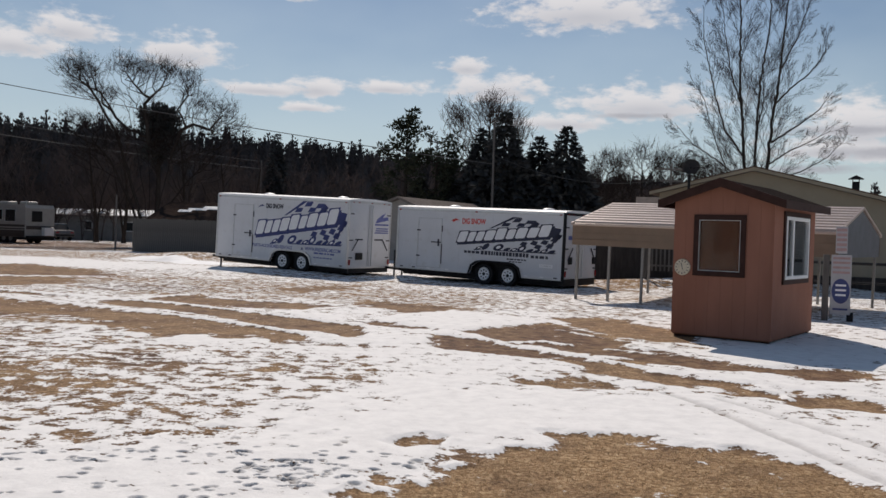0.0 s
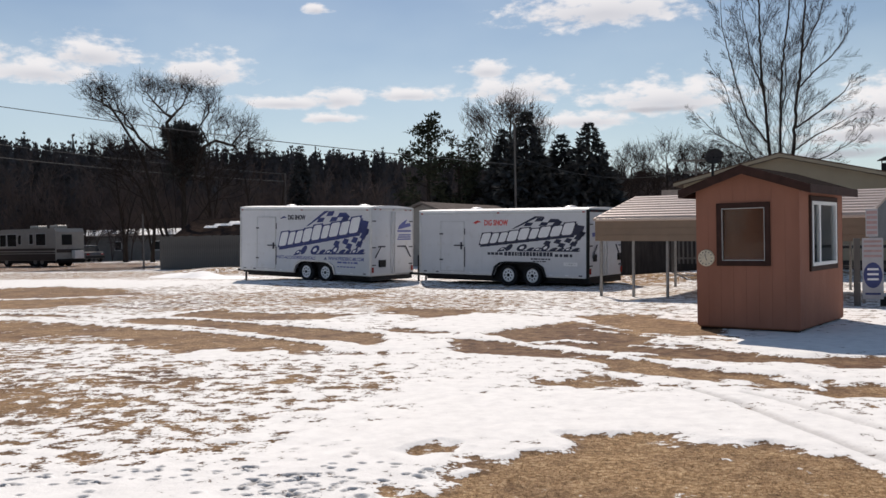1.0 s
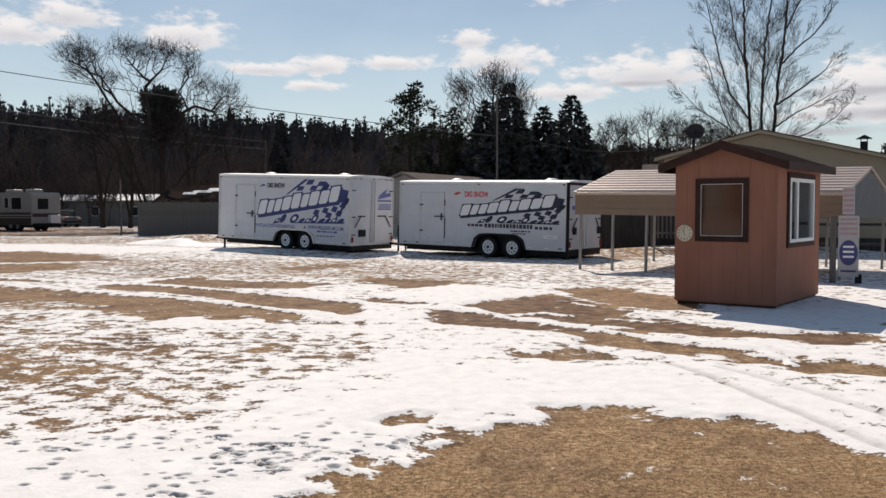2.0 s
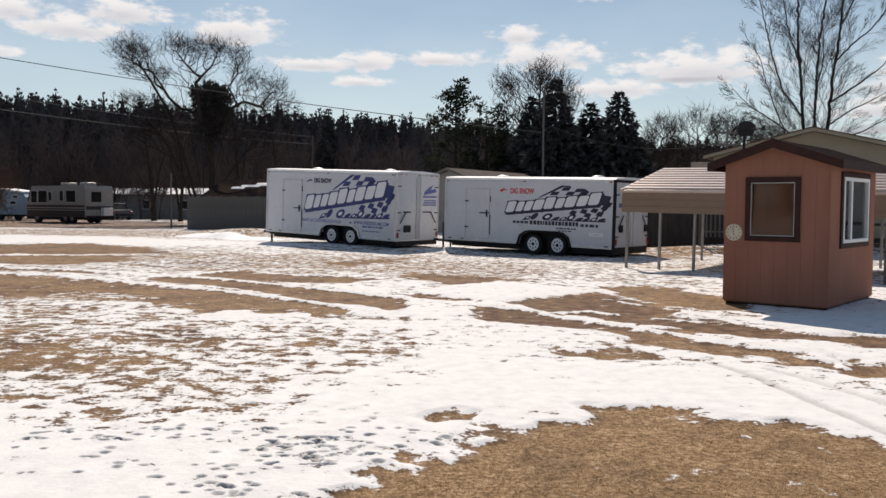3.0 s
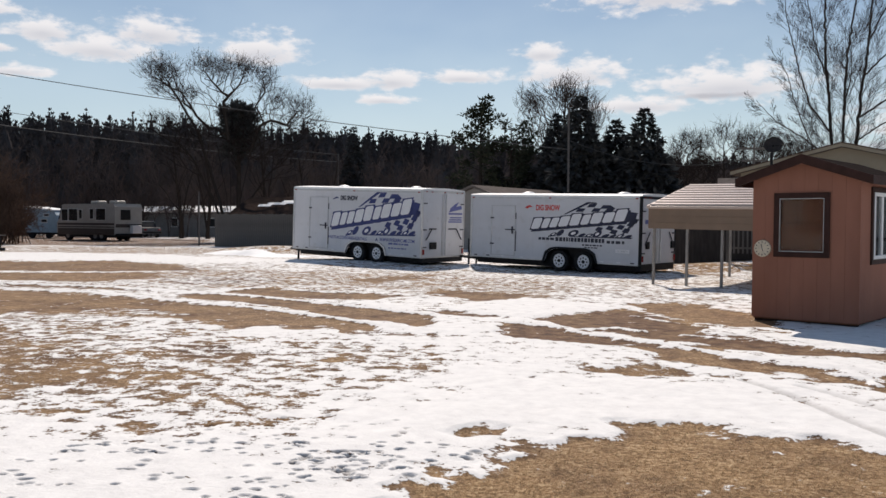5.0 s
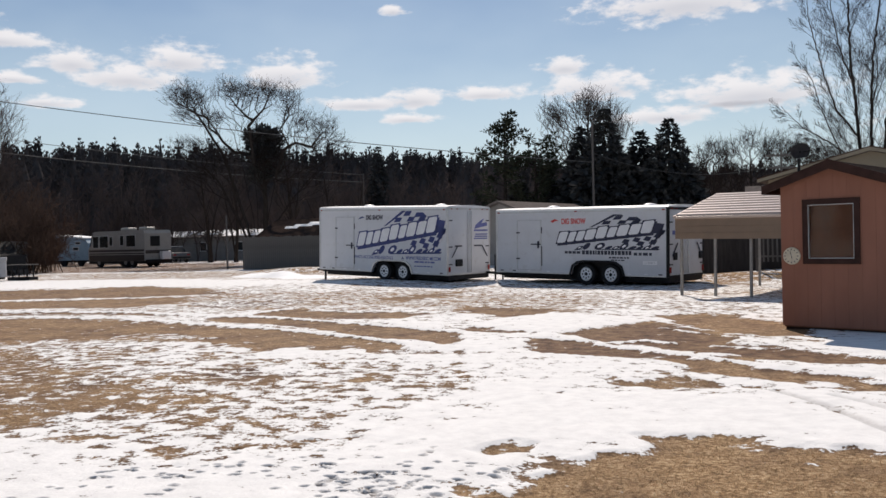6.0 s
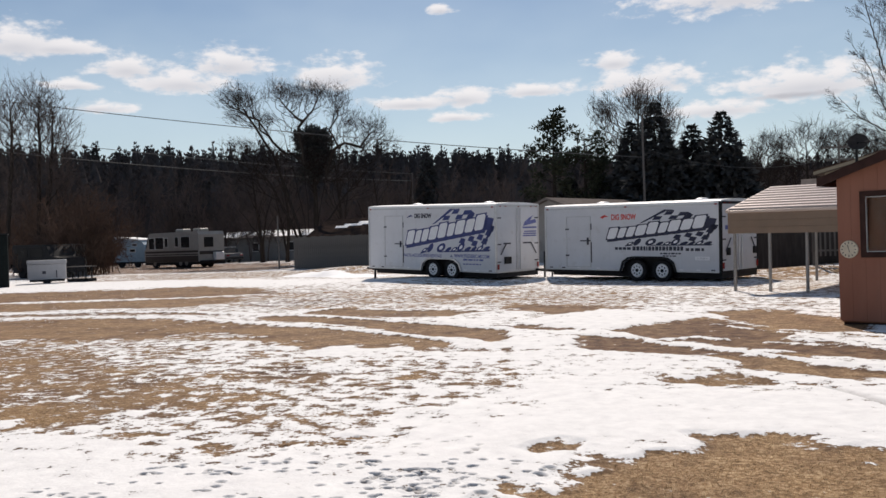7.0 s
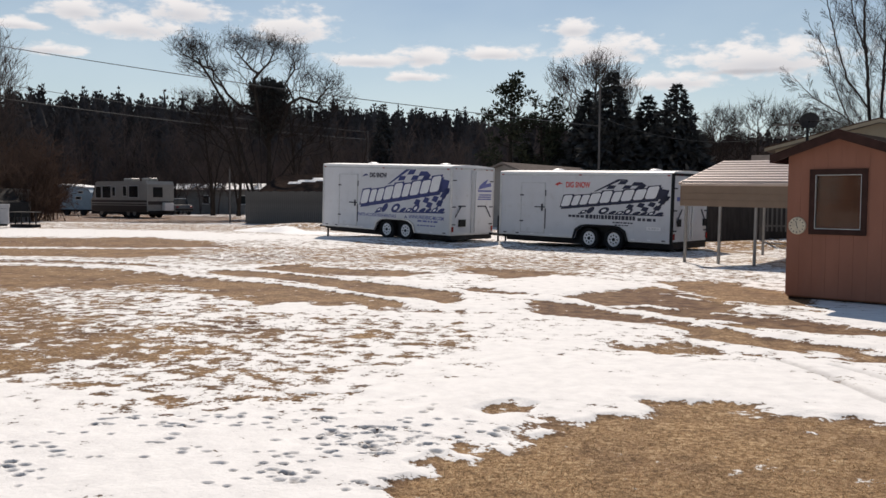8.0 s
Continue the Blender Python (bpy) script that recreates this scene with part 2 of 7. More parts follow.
M_PLY = surface("bare_plywood", (0.20, 0.088, 0.052), 0.8, 0, 0.2, 4, 40, 0.15, stretch=(1, 1, 0.2), spec=0.12)
M_GLASS = glass_pane("window_glass")
M_CLOCK = surface("cream_dial", (0.62, 0.55, 0.42), 0.6, 0, 0.15, 12, 60, 0.1)
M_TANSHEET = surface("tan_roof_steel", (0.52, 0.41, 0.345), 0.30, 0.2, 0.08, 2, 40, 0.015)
# darker tan than the roof sheet: the shade below the eave is in the colour
M_TANSHADED = surface("shaded_tan_side_steel", (0.22, 0.150, 0.102), 0.5, 0.1, 0.1, 2, 40, 0.05)
# dark boards; also colours in the shade inside the booth and at the house foot
M_DARKWOOD_SHADE = surface("dark_boards_and_shade", (0.048, 0.042, 0.040), 0.85, 0, 0.3, 3, 40, 0.3, stretch=(3, 3, 0.4), spec=0.12)
M_LOG = surface("split_logs", (0.10, 0.07, 0.05), 0.9, 0, 0.3, 4, 40, 0.3, spec=0.12)
M_GABLE = surface("grey_gable_sheet", (0.12, 0.122, 0.135), 0.5, 0.1, 0.2, 3, 40, 0.1)
M_CREAM = surface("cream_stucco", (0.31, 0.27, 0.205), 0.85, 0, 0.08, 1.2, 30, 0.3, dirt=(0.26, 0.225, 0.17), spec=0.12)
M_PALE = surface("pale_siding", (0.42, 0.405, 0.38), 0.7, 0, 0.08, 1.2, 30, 0.15, spec=0.12)
M_EAVE = surface("brown_roof_edge", (0.09, 0.055, 0.04), 0.7, 0, 0.2, 5, 50, 0.2, spec=0.12)
M_GREYWOOD = surface("weathered_grey_boards", (0.125, 0.118, 0.112), 0.85, 0, 0.25, 3, 50, 0.4, stretch=(4, 4, 0.4), dirt=(0.11, 0.10, 0.09), spec=0.12)
M_POLE = surface("grey_utility_pole", (0.13, 0.12, 0.115), 0.85, 0, 0.2, 3, 40, 0.3, stretch=(5, 5, 0.4), spec=0.05)
M_BARK = surface("dark_bark", (0.05, 0.041, 0.036), 0.9, 0, 0.3, 3, 30, 0.5, stretch=(3, 3, 0.8), spec=0.0)
M_TWIG = surface("bare_twigs", (0.042, 0.033, 0.030), 0.9, 0, 0.25, 2, 20, 0.0, spec=0.0)
M_BRUSH = surface("brown_brush_twigs", (0.105, 0.084, 0.078), 0.9, 0, 0.35, 0.25, 5, 0.0, spec=0.0)
M_DISHGREY = surface("dark_grey_dish", (0.075, 0.07, 0.07), 0.6, 0.0, 0.2, 8, 60, 0.05, spec=0.1)
M_RUSTY = surface("rusty_bush_twigs", (0.115, 0.078, 0.062), 0.9, 0, 0.3, 0.4, 5, 0.0, spec=0.0)
M_NEEDLE = surface("dark_needles", (0.078, 0.080, 0.080), 0.8, 0, 0.35, 1.5, 20, 0.0, spec=0.0)
M_PINENEEDLE = surface("pine_needles", (0.050, 0.056, 0.040), 0.8, 0, 0.35, 1.5, 20, 0.0, spec=0.0)
M_FARNEEDLE = surface("far_conifers", (0.082, 0.074, 0.074), 0.85, 0, 0.4, 0.2, 3, 0.0, spec=0.0)
M_SNOW = surface("packed_snow", (0.86, 0.87, 0.88), 0.8, 0, 0.05, 2, 15, 0.3)
M_BLUECAMPER = surface("faded_blue_aluminium", (0.22, 0.33, 0.42), 0.5, 0.1, 0.12, 2, 30, 0.05)
M_RVSHELL = surface("cream_motorhome_shell", (0.34, 0.325, 0.30), 0.45, 0, 0.1, 1.5, 30, 0.05, dirt=(0.2, 0.18, 0.15))
M_BROWNSTRIPE = surface("brown_stripe", (0.040, 0.028, 0.024), 0.5, 0, 0.2, 2, 30, 0.05)
M_BLACKGLASS = surface("dark_window", (0.012, 0.013, 0.015), 0.22, 0, 0.2, 2, 30, 0.0, spec=0.2)
M_BROWNROOF = surface("brown_roof_shingle", (0.042, 0.031, 0.027), 0.95, 0, 0.3, 4, 30, 0.4, spec=0.0)
M_GREYROOF = surface("grey_roof_shingle", (0.16, 0.14, 0.13), 0.95, 0, 0.2, 4, 30, 0.4, spec=0.0)
M_GREYWALL = surface("grey_siding", (0.26, 0.25, 0.24), 0.8, 0, 0.15, 2, 30, 0.2, spec=0.12)
M_REDWALL = surface("brown_siding", (0.16, 0.09, 0.065), 0.8, 0, 0.2, 2, 30, 0.2, spec=0.12)
M_GREEN = surface("dark_green_steel", (0.006, 0.010, 0.010), 0.5, 0, 0.3, 3, 30, 0.1, spec=0.12)
# white of the notice board, greyed for the shade it stands in
M_SIGN = surface("shaded_white_sign", (0.38, 0.38, 0.40), 0.5, 0, 0.08, 4, 40, 0.03)
M_CABLE = surface("weathered_cable", (0.10, 0.10, 0.10), 0.6, 0, 0.2, 3, 30, 0.0)
M_SIGNBLUE = surface("blue_sign_print", (0.03, 0.045, 0.16), 0.5, 0, 0.15, 4, 40, 0.02)
M_SIGNPINK = surface("faded_red_print", (0.38, 0.25, 0.25), 0.6, 0, 0.15, 6, 40, 0.02)
M_BLADE = surface("dead_grass_blades", (0.50, 0.345, 0.19), 0.85, 0, 0.42, 3.0, 40, 0.0, spec=0.12)
M_CARGREY = surface("grey_car_paint", (0.12, 0.115, 0.115), 0.4, 0, 0.15, 2, 30, 0.03)
M_HILL = surface("wooded_slope_floor", (0.035, 0.028, 0.022), 1.0, 0, 0.4, 0.2, 3, 0.0, spec=0.0)


# ---------------------------------------------------------------- mesh tools
def mesh_of(name, bm, material):
    me = bpy.data.meshes.new(name)
    bm.normal_update()
    bm.to_mesh(me)
    bm.free()
    me.materials.append(material)
    return me


def part(name, bm, material, parent=None, label="", smooth=False):
    """One mesh object, under its thing if there is one."""
    me = mesh_of(name, bm, material)
    if smooth:
        me.shade_smooth()
    ob = new(name, me)
    ob.parent = parent
    return tagged(ob, label) if label else ob


def raw(name, verts, faces, material, parent=None, label=""):
    """A mesh object from vertices and faces that all have the same number of corners."""
    v, f = np.asarray(verts, np.float32), np.asarray(faces, np.int32)
    me = bpy.data.meshes.new(name)
    me.vertices.add(len(v))
    me.vertices.foreach_set("co", v.ravel())
    me.loops.add(f.size)
    me.loops.foreach_set("vertex_index", f.ravel())
    me.polygons.add(len(f))
    me.polygons.foreach_set("loop_start", np.arange(0, f.size, f.shape[1], dtype=np.int32))
    me.update(calc_edges=True)
    me.shade_flat()
    me.materials.append(material)
    ob = new(name, me)
    ob.parent = parent
    return tagged(ob, label) if label else ob


def thing(name, m, label, category, group="", kind=""):
    ob = new(name)
    ob.empty_display_size = 0.2
    ob.matrix_basis = m
    return tagged(ob, label, category, group, kind)


def box(bm, lo, hi, bev=0.0):
    """A cuboid between two corners, its edges bevelled."""
    c = [(a + b) / 2 for a, b in zip(lo, hi)]
    s = [abs(b - a) for a, b in zip(lo, hi)]
    r = bmesh.ops.create_cube(bm, size=1.0, matrix=Matrix.Translation(c) @ Matrix.Diagonal((*s, 1)))
    if bev:
        es = {e for v in r["verts"] for e in v.link_edges}
        bmesh.ops.bevel(bm, geom=list(es), offset=bev, segments=2, profile=0.5, affect="EDGES")
    return bm


def boxes(*pairs, bev=0.0):
    bm = bmesh.new()
    for lo, hi in pairs:
        box(bm, lo, hi, bev)
    return bm


def rod(bm, a, b, r, r2=None, n=8):
    a, b = Vector(a), Vector(b)
    m = Matrix.Translation((a + b) / 2) @ (b - a).to_track_quat("Z", "Y").to_matrix().to_4x4()
    bmesh.ops.create_cone(bm, cap_ends=True, segments=n, radius1=r, radius2=r if r2 is None else r2, depth=(b - a).length, matrix=m)
    return bm


def prism(bm, outline, axis, a, b):
    """An outline in two coordinates, carried along the third axis from a to b."""
    def put(p, w):
        return {"x": (w, p[0], p[1]), "y": (p[0], w, p[1]), "z": (p[0], p[1], w)}[axis]
    v0 = [bm.verts.new(put(p, a)) for p in outline]
    v1 = [bm.verts.new(put(p, b)) for p in outline]
    n = len(outline)
    bm.faces.new(v0)
    bm.faces.new(v1[::-1])
    for i in range(n):
        bm.faces.new((v0[i], v1[i], v1[(i + 1) % n], v0[(i + 1) % n]))
    bmesh.ops.recalc_face_normals(bm, faces=bm.faces)
    return bm


def lettering(text, size, m, material, parent, name="lettering", slant=0.0, bold=0.0, wide=1.0):
    """Words in the built-in font as a flat mesh."""
    cu = bpy.data.curves.new(name, "FONT")
    cu.body, cu.size, cu.shear, cu.offset, cu.extrude = text, size, slant, bold, 0.0015
    cu.align_x = "LEFT"
    tmp = new(name, cu)
    me = bpy.data.meshes.new_from_object(tmp.evaluated_get(bpy.context.evaluated_depsgraph_get()))
    bpy.data.objects.remove(tmp)
    me.materials.clear()
    me.materials.append(material)
    ob = new(name, me)
    ob.parent = parent
    ob.matrix_basis = m @ Matrix.Diagonal((wide, 1, 1, 1))
    return ob


def spot(bearing_deg, dist, z=0.0):
    b = radians(bearing_deg)
    return Vector((dist * math.sin(b), dist * math.cos(b), z))


# ---------------------------------------------------------------- ground
def hashed(i, j, seed):
    h = np.sin(i * 127.1 + j * 311.7 + seed * 74.7) * 43758.5453
    return h - np.floor(h)


def spot_pose(bearing_deg, dist, turn):
    return Matrix.Translation(spot(bearing_deg, dist)) @ pose(0, 0, 0, 0, 0, turn)


def value_noise(x, y, seed):
    i, j = np.floor(x), np.floor(y)
    u, v = x - i, y - j
    u, v = u * u * (3 - 2 * u), v * v * (3 - 2 * v)
    a, b = hashed(i, j, seed), hashed(i + 1, j, seed)
    c, d = hashed(i, j + 1, seed), hashed(i + 1, j + 1, seed)
    return (a * (1 - u) + b * u) * (1 - v) + (c * (1 - u) + d * u) * v


def to_line(x, y, pts):
    best = np.full(x.shape, 1e9)
    for (ax, ay), (bx, by) in zip(pts, pts[1:]):
        dx, dy = bx - ax, by - ay
        t = np.clip(((x - ax) * dx + (y - ay) * dy) / (dx * dx + dy * dy + 1e-9), 0, 1)
        best = np.minimum(best, np.hypot(x - ax - t * dx, y - ay - t * dy))
    return best


def inside(x, y, pts):
    odd = np.zeros(x.shape, bool)
    for (ax, ay), (bx, by) in zip(pts, pts[1:] + pts[:1]):
        if ay != by:
            odd ^= ((ay > y) != (by > y)) & (x < (bx - ax) * (y - ay) / (by - ay) + ax)
    return odd


PAINT, MUD = [], []


def fill(value, soft, pts, mud=0.0):
    PAINT.append((value, soft, pts, True))
    if mud:
        MUD.append((mud, soft, pts))


def line(value, width, pts):
    PAINT.append((value, width, pts, False))


# mixed ground (middle values), bare ground (low values), snow (high values)
fill(0.34, 1.2, [(6.8, 37.3), (10.7, 35.5), (8.2, 27.2), (6.1, 25.7), (5.5, 28.5)])
fill(0.33, 1.0, [(-31.2, 48.0), (-27.8, 50.9), (-18.9, 48.9), (-16.9, 53.3), (-21.4, 67.4), (-65.8, 101.2)], 0.85)
fill(0.9, 1, [(-30.31, 41.79), (-22.31, 40.15), (-14.86, 38.31), (-8.9, 33.94), (-5.48, 29.92), (-10.83, 30.51), (-16.35, 31.72), (-23.46, 32.33)])
fill(0.55, 1, [(-8.25, 11.32), (-6.87, 12.3), (-5.81, 12.73), (-4.21, 11.8), (-2.95, 10.93), (-2.11, 11.49), (-0.96, 10.41), (-0, 9.44), (-0.66, 8.4), (-1.19, 7.56), (-1.45, 6.45), (-2.15, 5.99), (-2.85, 6.7), (-3.78, 6.74), (-4.62, 6.3)])
fill(0.50, 1, [(-11.43, 15.71), (-8.85, 15.86), (-6.07, 14.36), (-4.3, 12.79), (-4.88, 11.51), (-6.38, 11.42), (-8.28, 11.35)])
fill(0.47, 1, [(-11.26, 26.7), (-5.84, 26.2), (-1.34, 25.59), (2.37, 21.61), (1.82, 16.58), (0.64, 16.52), (-1.76, 19.27), (-4.72, 19.98), (-6.81, 19.16)])
fill(0.58, 0.8, [(2.51, 22.87), (5.48, 18.57), (4.9, 16.57), (1.95, 17.76)])
fill(0.97, 0.8, [(-1.02, 7.01), (0.25, 9.72), (0.66, 8.34), (2.23, 8.41), (3.04, 7.15), (2.83, 6.04), (1.97, 6.61), (1.06, 6.77), (0.26, 6.54), (-0.34, 6.41), (-0.56, 6.06), (-0.86, 5.97)])
fill(0.94, 0.6, [(-3.78, 5.4), (-1.97, 5.48), (-1.27, 5.31), (-0.86, 4.66), (-0.69, 4.38), (-3.02, 4.29)])
# bare grass and mud
fill(0.14, 0.4, [(-22.76, 31.36), (-16.06, 31.15), (-14.1, 32.41), (-10.94, 29.69), (-8.76, 26.16), (-9.91, 25.52), (-13.27, 25.73), (-18.51, 25.49)], 0.5)
fill(0.14, 0.3, [(-17.89, 24.63), (-12.66, 24.86), (-10.69, 25.34), (-9.45, 24.74), (-8.85, 22.38), (-9.7, 21.28), (-11.94, 21.46), (-15.46, 21.27)], 0.35)
fill(0.34, 0.3, [(-14.72, 20.26), (-11.3, 20.3), (-9.06, 19.87), (-7.05, 18.78), (-6.53, 18.36), (-7.81, 18.49), (-9.41, 19.22), (-14.09, 19.38)], 0.45)
fill(0.14, 0.4, [(-13.27, 18.25), (-10.36, 18.61), (-8, 17.54), (-5.8, 16.31), (-4.25, 15.41), (-2.58, 14.05), (-1.97, 13.68), (-1.56, 11.97), (-2.25, 12.24), (-3.16, 12.33), (-3.74, 12.36), (-4.94, 13.62), (-6.32, 14.95), (-6.97, 14.22), (-7.82, 14.01), (-10.42, 14.31)], 0.35)
fill(0.05, 0.2, [(-6.45, 17.8), (-5.52, 18.25), (-4.55, 17.76), (-3.48, 16.62), (-2.23, 15.44), (-1.13, 14.44), (-0.83, 14.04), (-0.79, 13.13), (-1, 12.66), (-1.27, 12.92), (-2.11, 13.45), (-3.31, 14.83), (-4.67, 16.16), (-5.78, 16.89)], 0.5)
fill(0.1, 0.25, [(-5.78, 18.7), (-5.64, 20.46), (-4.22, 18.94), (-2.91, 18.54), (-1.63, 17.83), (-2.2, 16.89), (-3.57, 17), (-4.83, 17.92)], 0.5)
fill(0.5, 0.3, [(-8.35, 21.85), (-7.83, 22.89), (-6.16, 23.5), (-5.17, 21.9), (-6.3, 20.87), (-7.28, 20.48)], 0.5)
fill(0.12, 0.3, [(-1.23, 18.77), (-0.75, 19.23), (0.12, 18.75), (0.83, 18.32), (0.43, 16.85), (-0.22, 16.95), (-0.93, 17.85)], 0.6)
fill(0.2, 0.35, [(-3.69, 22.56), (-2.83, 24.05), (-1.62, 24.92), (-2.11, 23.15), (-2.87, 21.98)], 0.5)
fill(0.15, 0.22, [(-1.15, 14.71), (-0.79, 14.99), (-0.1, 14.64), (0.27, 13.9), (-0.18, 13.82), (-0.74, 14.11)], 0.4)
fill(0.08, 0.22, [(2.55, 16.12), (3.02, 16.71), (3.83, 16.5), (4.46, 15.4), (4.48, 13.91), (4.32, 12.73), (3.88, 13.11), (3.48, 13.49), (3.04, 13.84), (2.78, 14.83)], 0.3)
fill(0.07, 0.22, [(0.82, 13.99), (1.5, 14.59), (2.47, 15.29), (2.84, 14.23), (3, 13.26), (3.3, 12.8), (2.71, 12.36), (3.49, 12.03), (3.95, 11.38), (4.06, 10.9), (4.62, 10.92), (5.47, 10.43), (5.1, 9.71), (4.51, 9.77), (4.22, 10.27), (3.6, 10.36), (3.11, 10.75), (2.65, 11.38), (2, 11.89), (1.45, 12.45), (1.02, 13.07)], 0.8)
fill(0.04, 0.2, [(0.08, 12.68), (0.52, 13.31), (0.99, 12.74), (1.28, 12.33), (1.79, 11.52), (2.45, 11.12), (3.05, 10.51), (2.25, 10.87), (1.87, 11.11), (1.23, 11.24), (0.67, 11.47), (0.23, 11.81)], 0.95)
fill(0.05, 0.2, [(1.85, 11.01), (2.39, 10.87), (2.86, 10.1), (3.47, 9.64), (3.81, 8.98), (4.14, 8.84), (4.74, 8.42), (4.46, 7.91), (3.84, 8.21), (3.4, 8.66), (2.91, 9.2), (2.34, 9.52), (2.02, 10.06)], 0.35)
fill(0.3, 0.22, [(0.81, 9.12), (1.04, 9.46), (1.35, 9.51), (1.71, 9.78), (1.95, 9.41), (2.06, 9.07), (2.41, 8.86), (2.06, 8.84), (1.55, 8.81), (1.36, 9.15), (0.99, 8.93)], 0.15)
fill(0.45, 0.2, [(-2.2, 11.95), (-1.59, 12.09), (-0.94, 11.94), (-0.31, 11.63), (-0.74, 11.46), (-1.53, 11.7)], 0.4)
fill(0.28, 0.6, [(-6.94, 9.51), (-5.33, 9.54), (-4.83, 9.71), (-4.43, 9.26), (-3.72, 8.31), (-3.54, 7.9), (-3.76, 7.75), (-3.95, 7.61), (-4.21, 7.51), (-5.09, 6.95)])
fill(0.4, 0.35, [(-3.9, 10.16), (-3.85, 10.79), (-3.5, 10.82), (-2.95, 10.15), (-2.43, 9.97), (-2.66, 9.63), (-3.21, 9.52), (-3.68, 9.76)], 0.4)
fill(0.52, 0.3, [(-3.92, 9.23), (-3.75, 9.43), (-3.19, 8.3), (-2.83, 7.64), (-3.19, 7.74)])
fill(0.4, 0.15, [(-2.97, 6.89), (-2.89, 6.85), (-2.64, 6.46), (-2.42, 6.03), (-2.26, 5.8), (-2.45, 5.84)])
fill(0.46, 0.15, [(-3.86, 6.88), (-3.57, 6.88), (-3.15, 6.86), (-2.86, 6.79), (-3.06, 6.66), (-3.56, 6.67)])
fill(0.2, 0.12, [(-1.79, 9.71), (-1.68, 9.84), (-1.57, 9.61), (-1.72, 9.52)])
fill(0.28, 0.14, [(-0.29, 6.22), (-0.04, 6.44), (0.13, 6.48), (0.04, 6.3), (-0.16, 6.13)])
fill(0.5, 0.2, [(0.08, 6.15), (0.37, 6.33), (0.48, 6.08), (0.22, 5.7), (0.04, 5.36), (-0.14, 5.23), (-0.28, 5.35), (-0.15, 5.76)])
fill(0.1, 0.22, [(-0.58, 4.38), (-0.43, 4.68), (-0.38, 4.97), (-0.22, 4.84), (-0.14, 5.23), (-0.03, 5.16), (0.04, 5.62), (0.23, 5.77), (0.36, 6.08), (0.66, 6.29), (0.85, 6.23), (1.03, 6.59), (1.55, 6.63), (1.92, 6.44), (2.18, 6.23), (2.49, 6.13), (2.77, 5.91), (2.7, 4.75), (3.2, 3.6), (4.5, -8.0), (-3.5, -8.0), (-0.9, 3.4)])
fill(0.36, 0.7, [(-10.01, 14.16), (-8.04, 13.08), (-6.04, 10.88), (-4.08, 8.88), (-3.38, 7.59), (-4.12, 7.73), (-4.91, 7.99), (-5.37, 7.6), (-5.94, 7.51), (-11.09, 14)], 0.1)
# snow left in the wheel tracks and in the hollows
fill(0.95, 0.3, [(-0.11, 16.18), (0.78, 17.37), (1.79, 16.3), (2.22, 15.65), (1.63, 14.82), (0.54, 13.92), (-0.79, 15.04)])
fill(0.95, 0.2, [(-2.55, 16.25), (-1.56, 15.98), (-1.17, 14.84), (-1.9, 15.33)])
fill(0.93, 0.2, [(-0.79, 12.72), (-0.35, 13.14), (0.16, 12.74), (0.24, 12.24), (-0.31, 11.99), (-0.8, 12.15)])
fill(0.93, 0.35, [(4.15, 12.07), (4.69, 12.6), (6.37, 13.69), (7.53, 13.73), (5.95, 10.84), (5, 10.72), (4.46, 10.88), (4.08, 11.35)])
fill(0.6, 0.06, [(1.89, 5.95), (2.02, 5.95), (1.94, 5.86)])
fill(0.27, 0.08, [(1.21, 4.98), (1.58, 5.29), (1.5, 5.11), (1.25, 4.92)])
line(0.97, 0.11, [(-14.8, 20.36), (-11.35, 20.39), (-9.01, 19.79), (-7.32, 18.82), (-6.25, 18.26), (-5.71, 18.88), (-5.2, 19.82)])
line(0.97, 0.085, [(-13.91, 19.13), (-10.45, 18.78), (-8.25, 18.09), (-5.79, 16.28), (-3.81, 14.87), (-2.51, 13.67), (-1.23, 12.51), (-0.31, 11.93)])
line(0.97, 0.08, [(-6.44, 18.1), (-5.43, 17.96), (-4.52, 17.22), (-3.43, 16.35), (-2.21, 15.29), (-0.73, 14.05), (0.17, 13.45), (1, 12.79)])
line(0.98, 0.07, [(1.16, 12.36), (1.61, 11.86), (2.08, 11.49), (2.5, 10.78), (2.95, 10.18), (3.53, 9.81), (3.98, 9.4), (4.27, 9.14), (4.8, 8.53)])
line(0.5, 0.07, [(2.41, 14.36), (2.93, 13.39), (3.36, 13.06), (3.77, 12.75), (4.2, 12.32)])
line(0.62, 0.07, [(2.72, 12.07), (3.46, 11.7), (3.91, 11.47), (4.32, 11.03)])
line(0.8, 0.12, [(-18.16, 25.01), (-12.71, 24.96), (-10.61, 25.14), (-9.12, 25.69)])
line(0.9, 0.06, [(0.44, 11.43), (1.15, 11.06), (1.79, 10.69), (1.95, 10.36)])
line(0.9, 0.06, [(1.38, 12.5), (1.89, 12.71), (2.23, 12.35)])
line(0.85, 0.05, [(3.08, 9.73), (3.47, 9.61), (3.63, 9.41)])
line(0.85, 0.05, [(3.62, 9.07), (3.83, 8.88), (3.77, 8.51)])

FOOT = []
rnd = random.Random(5)
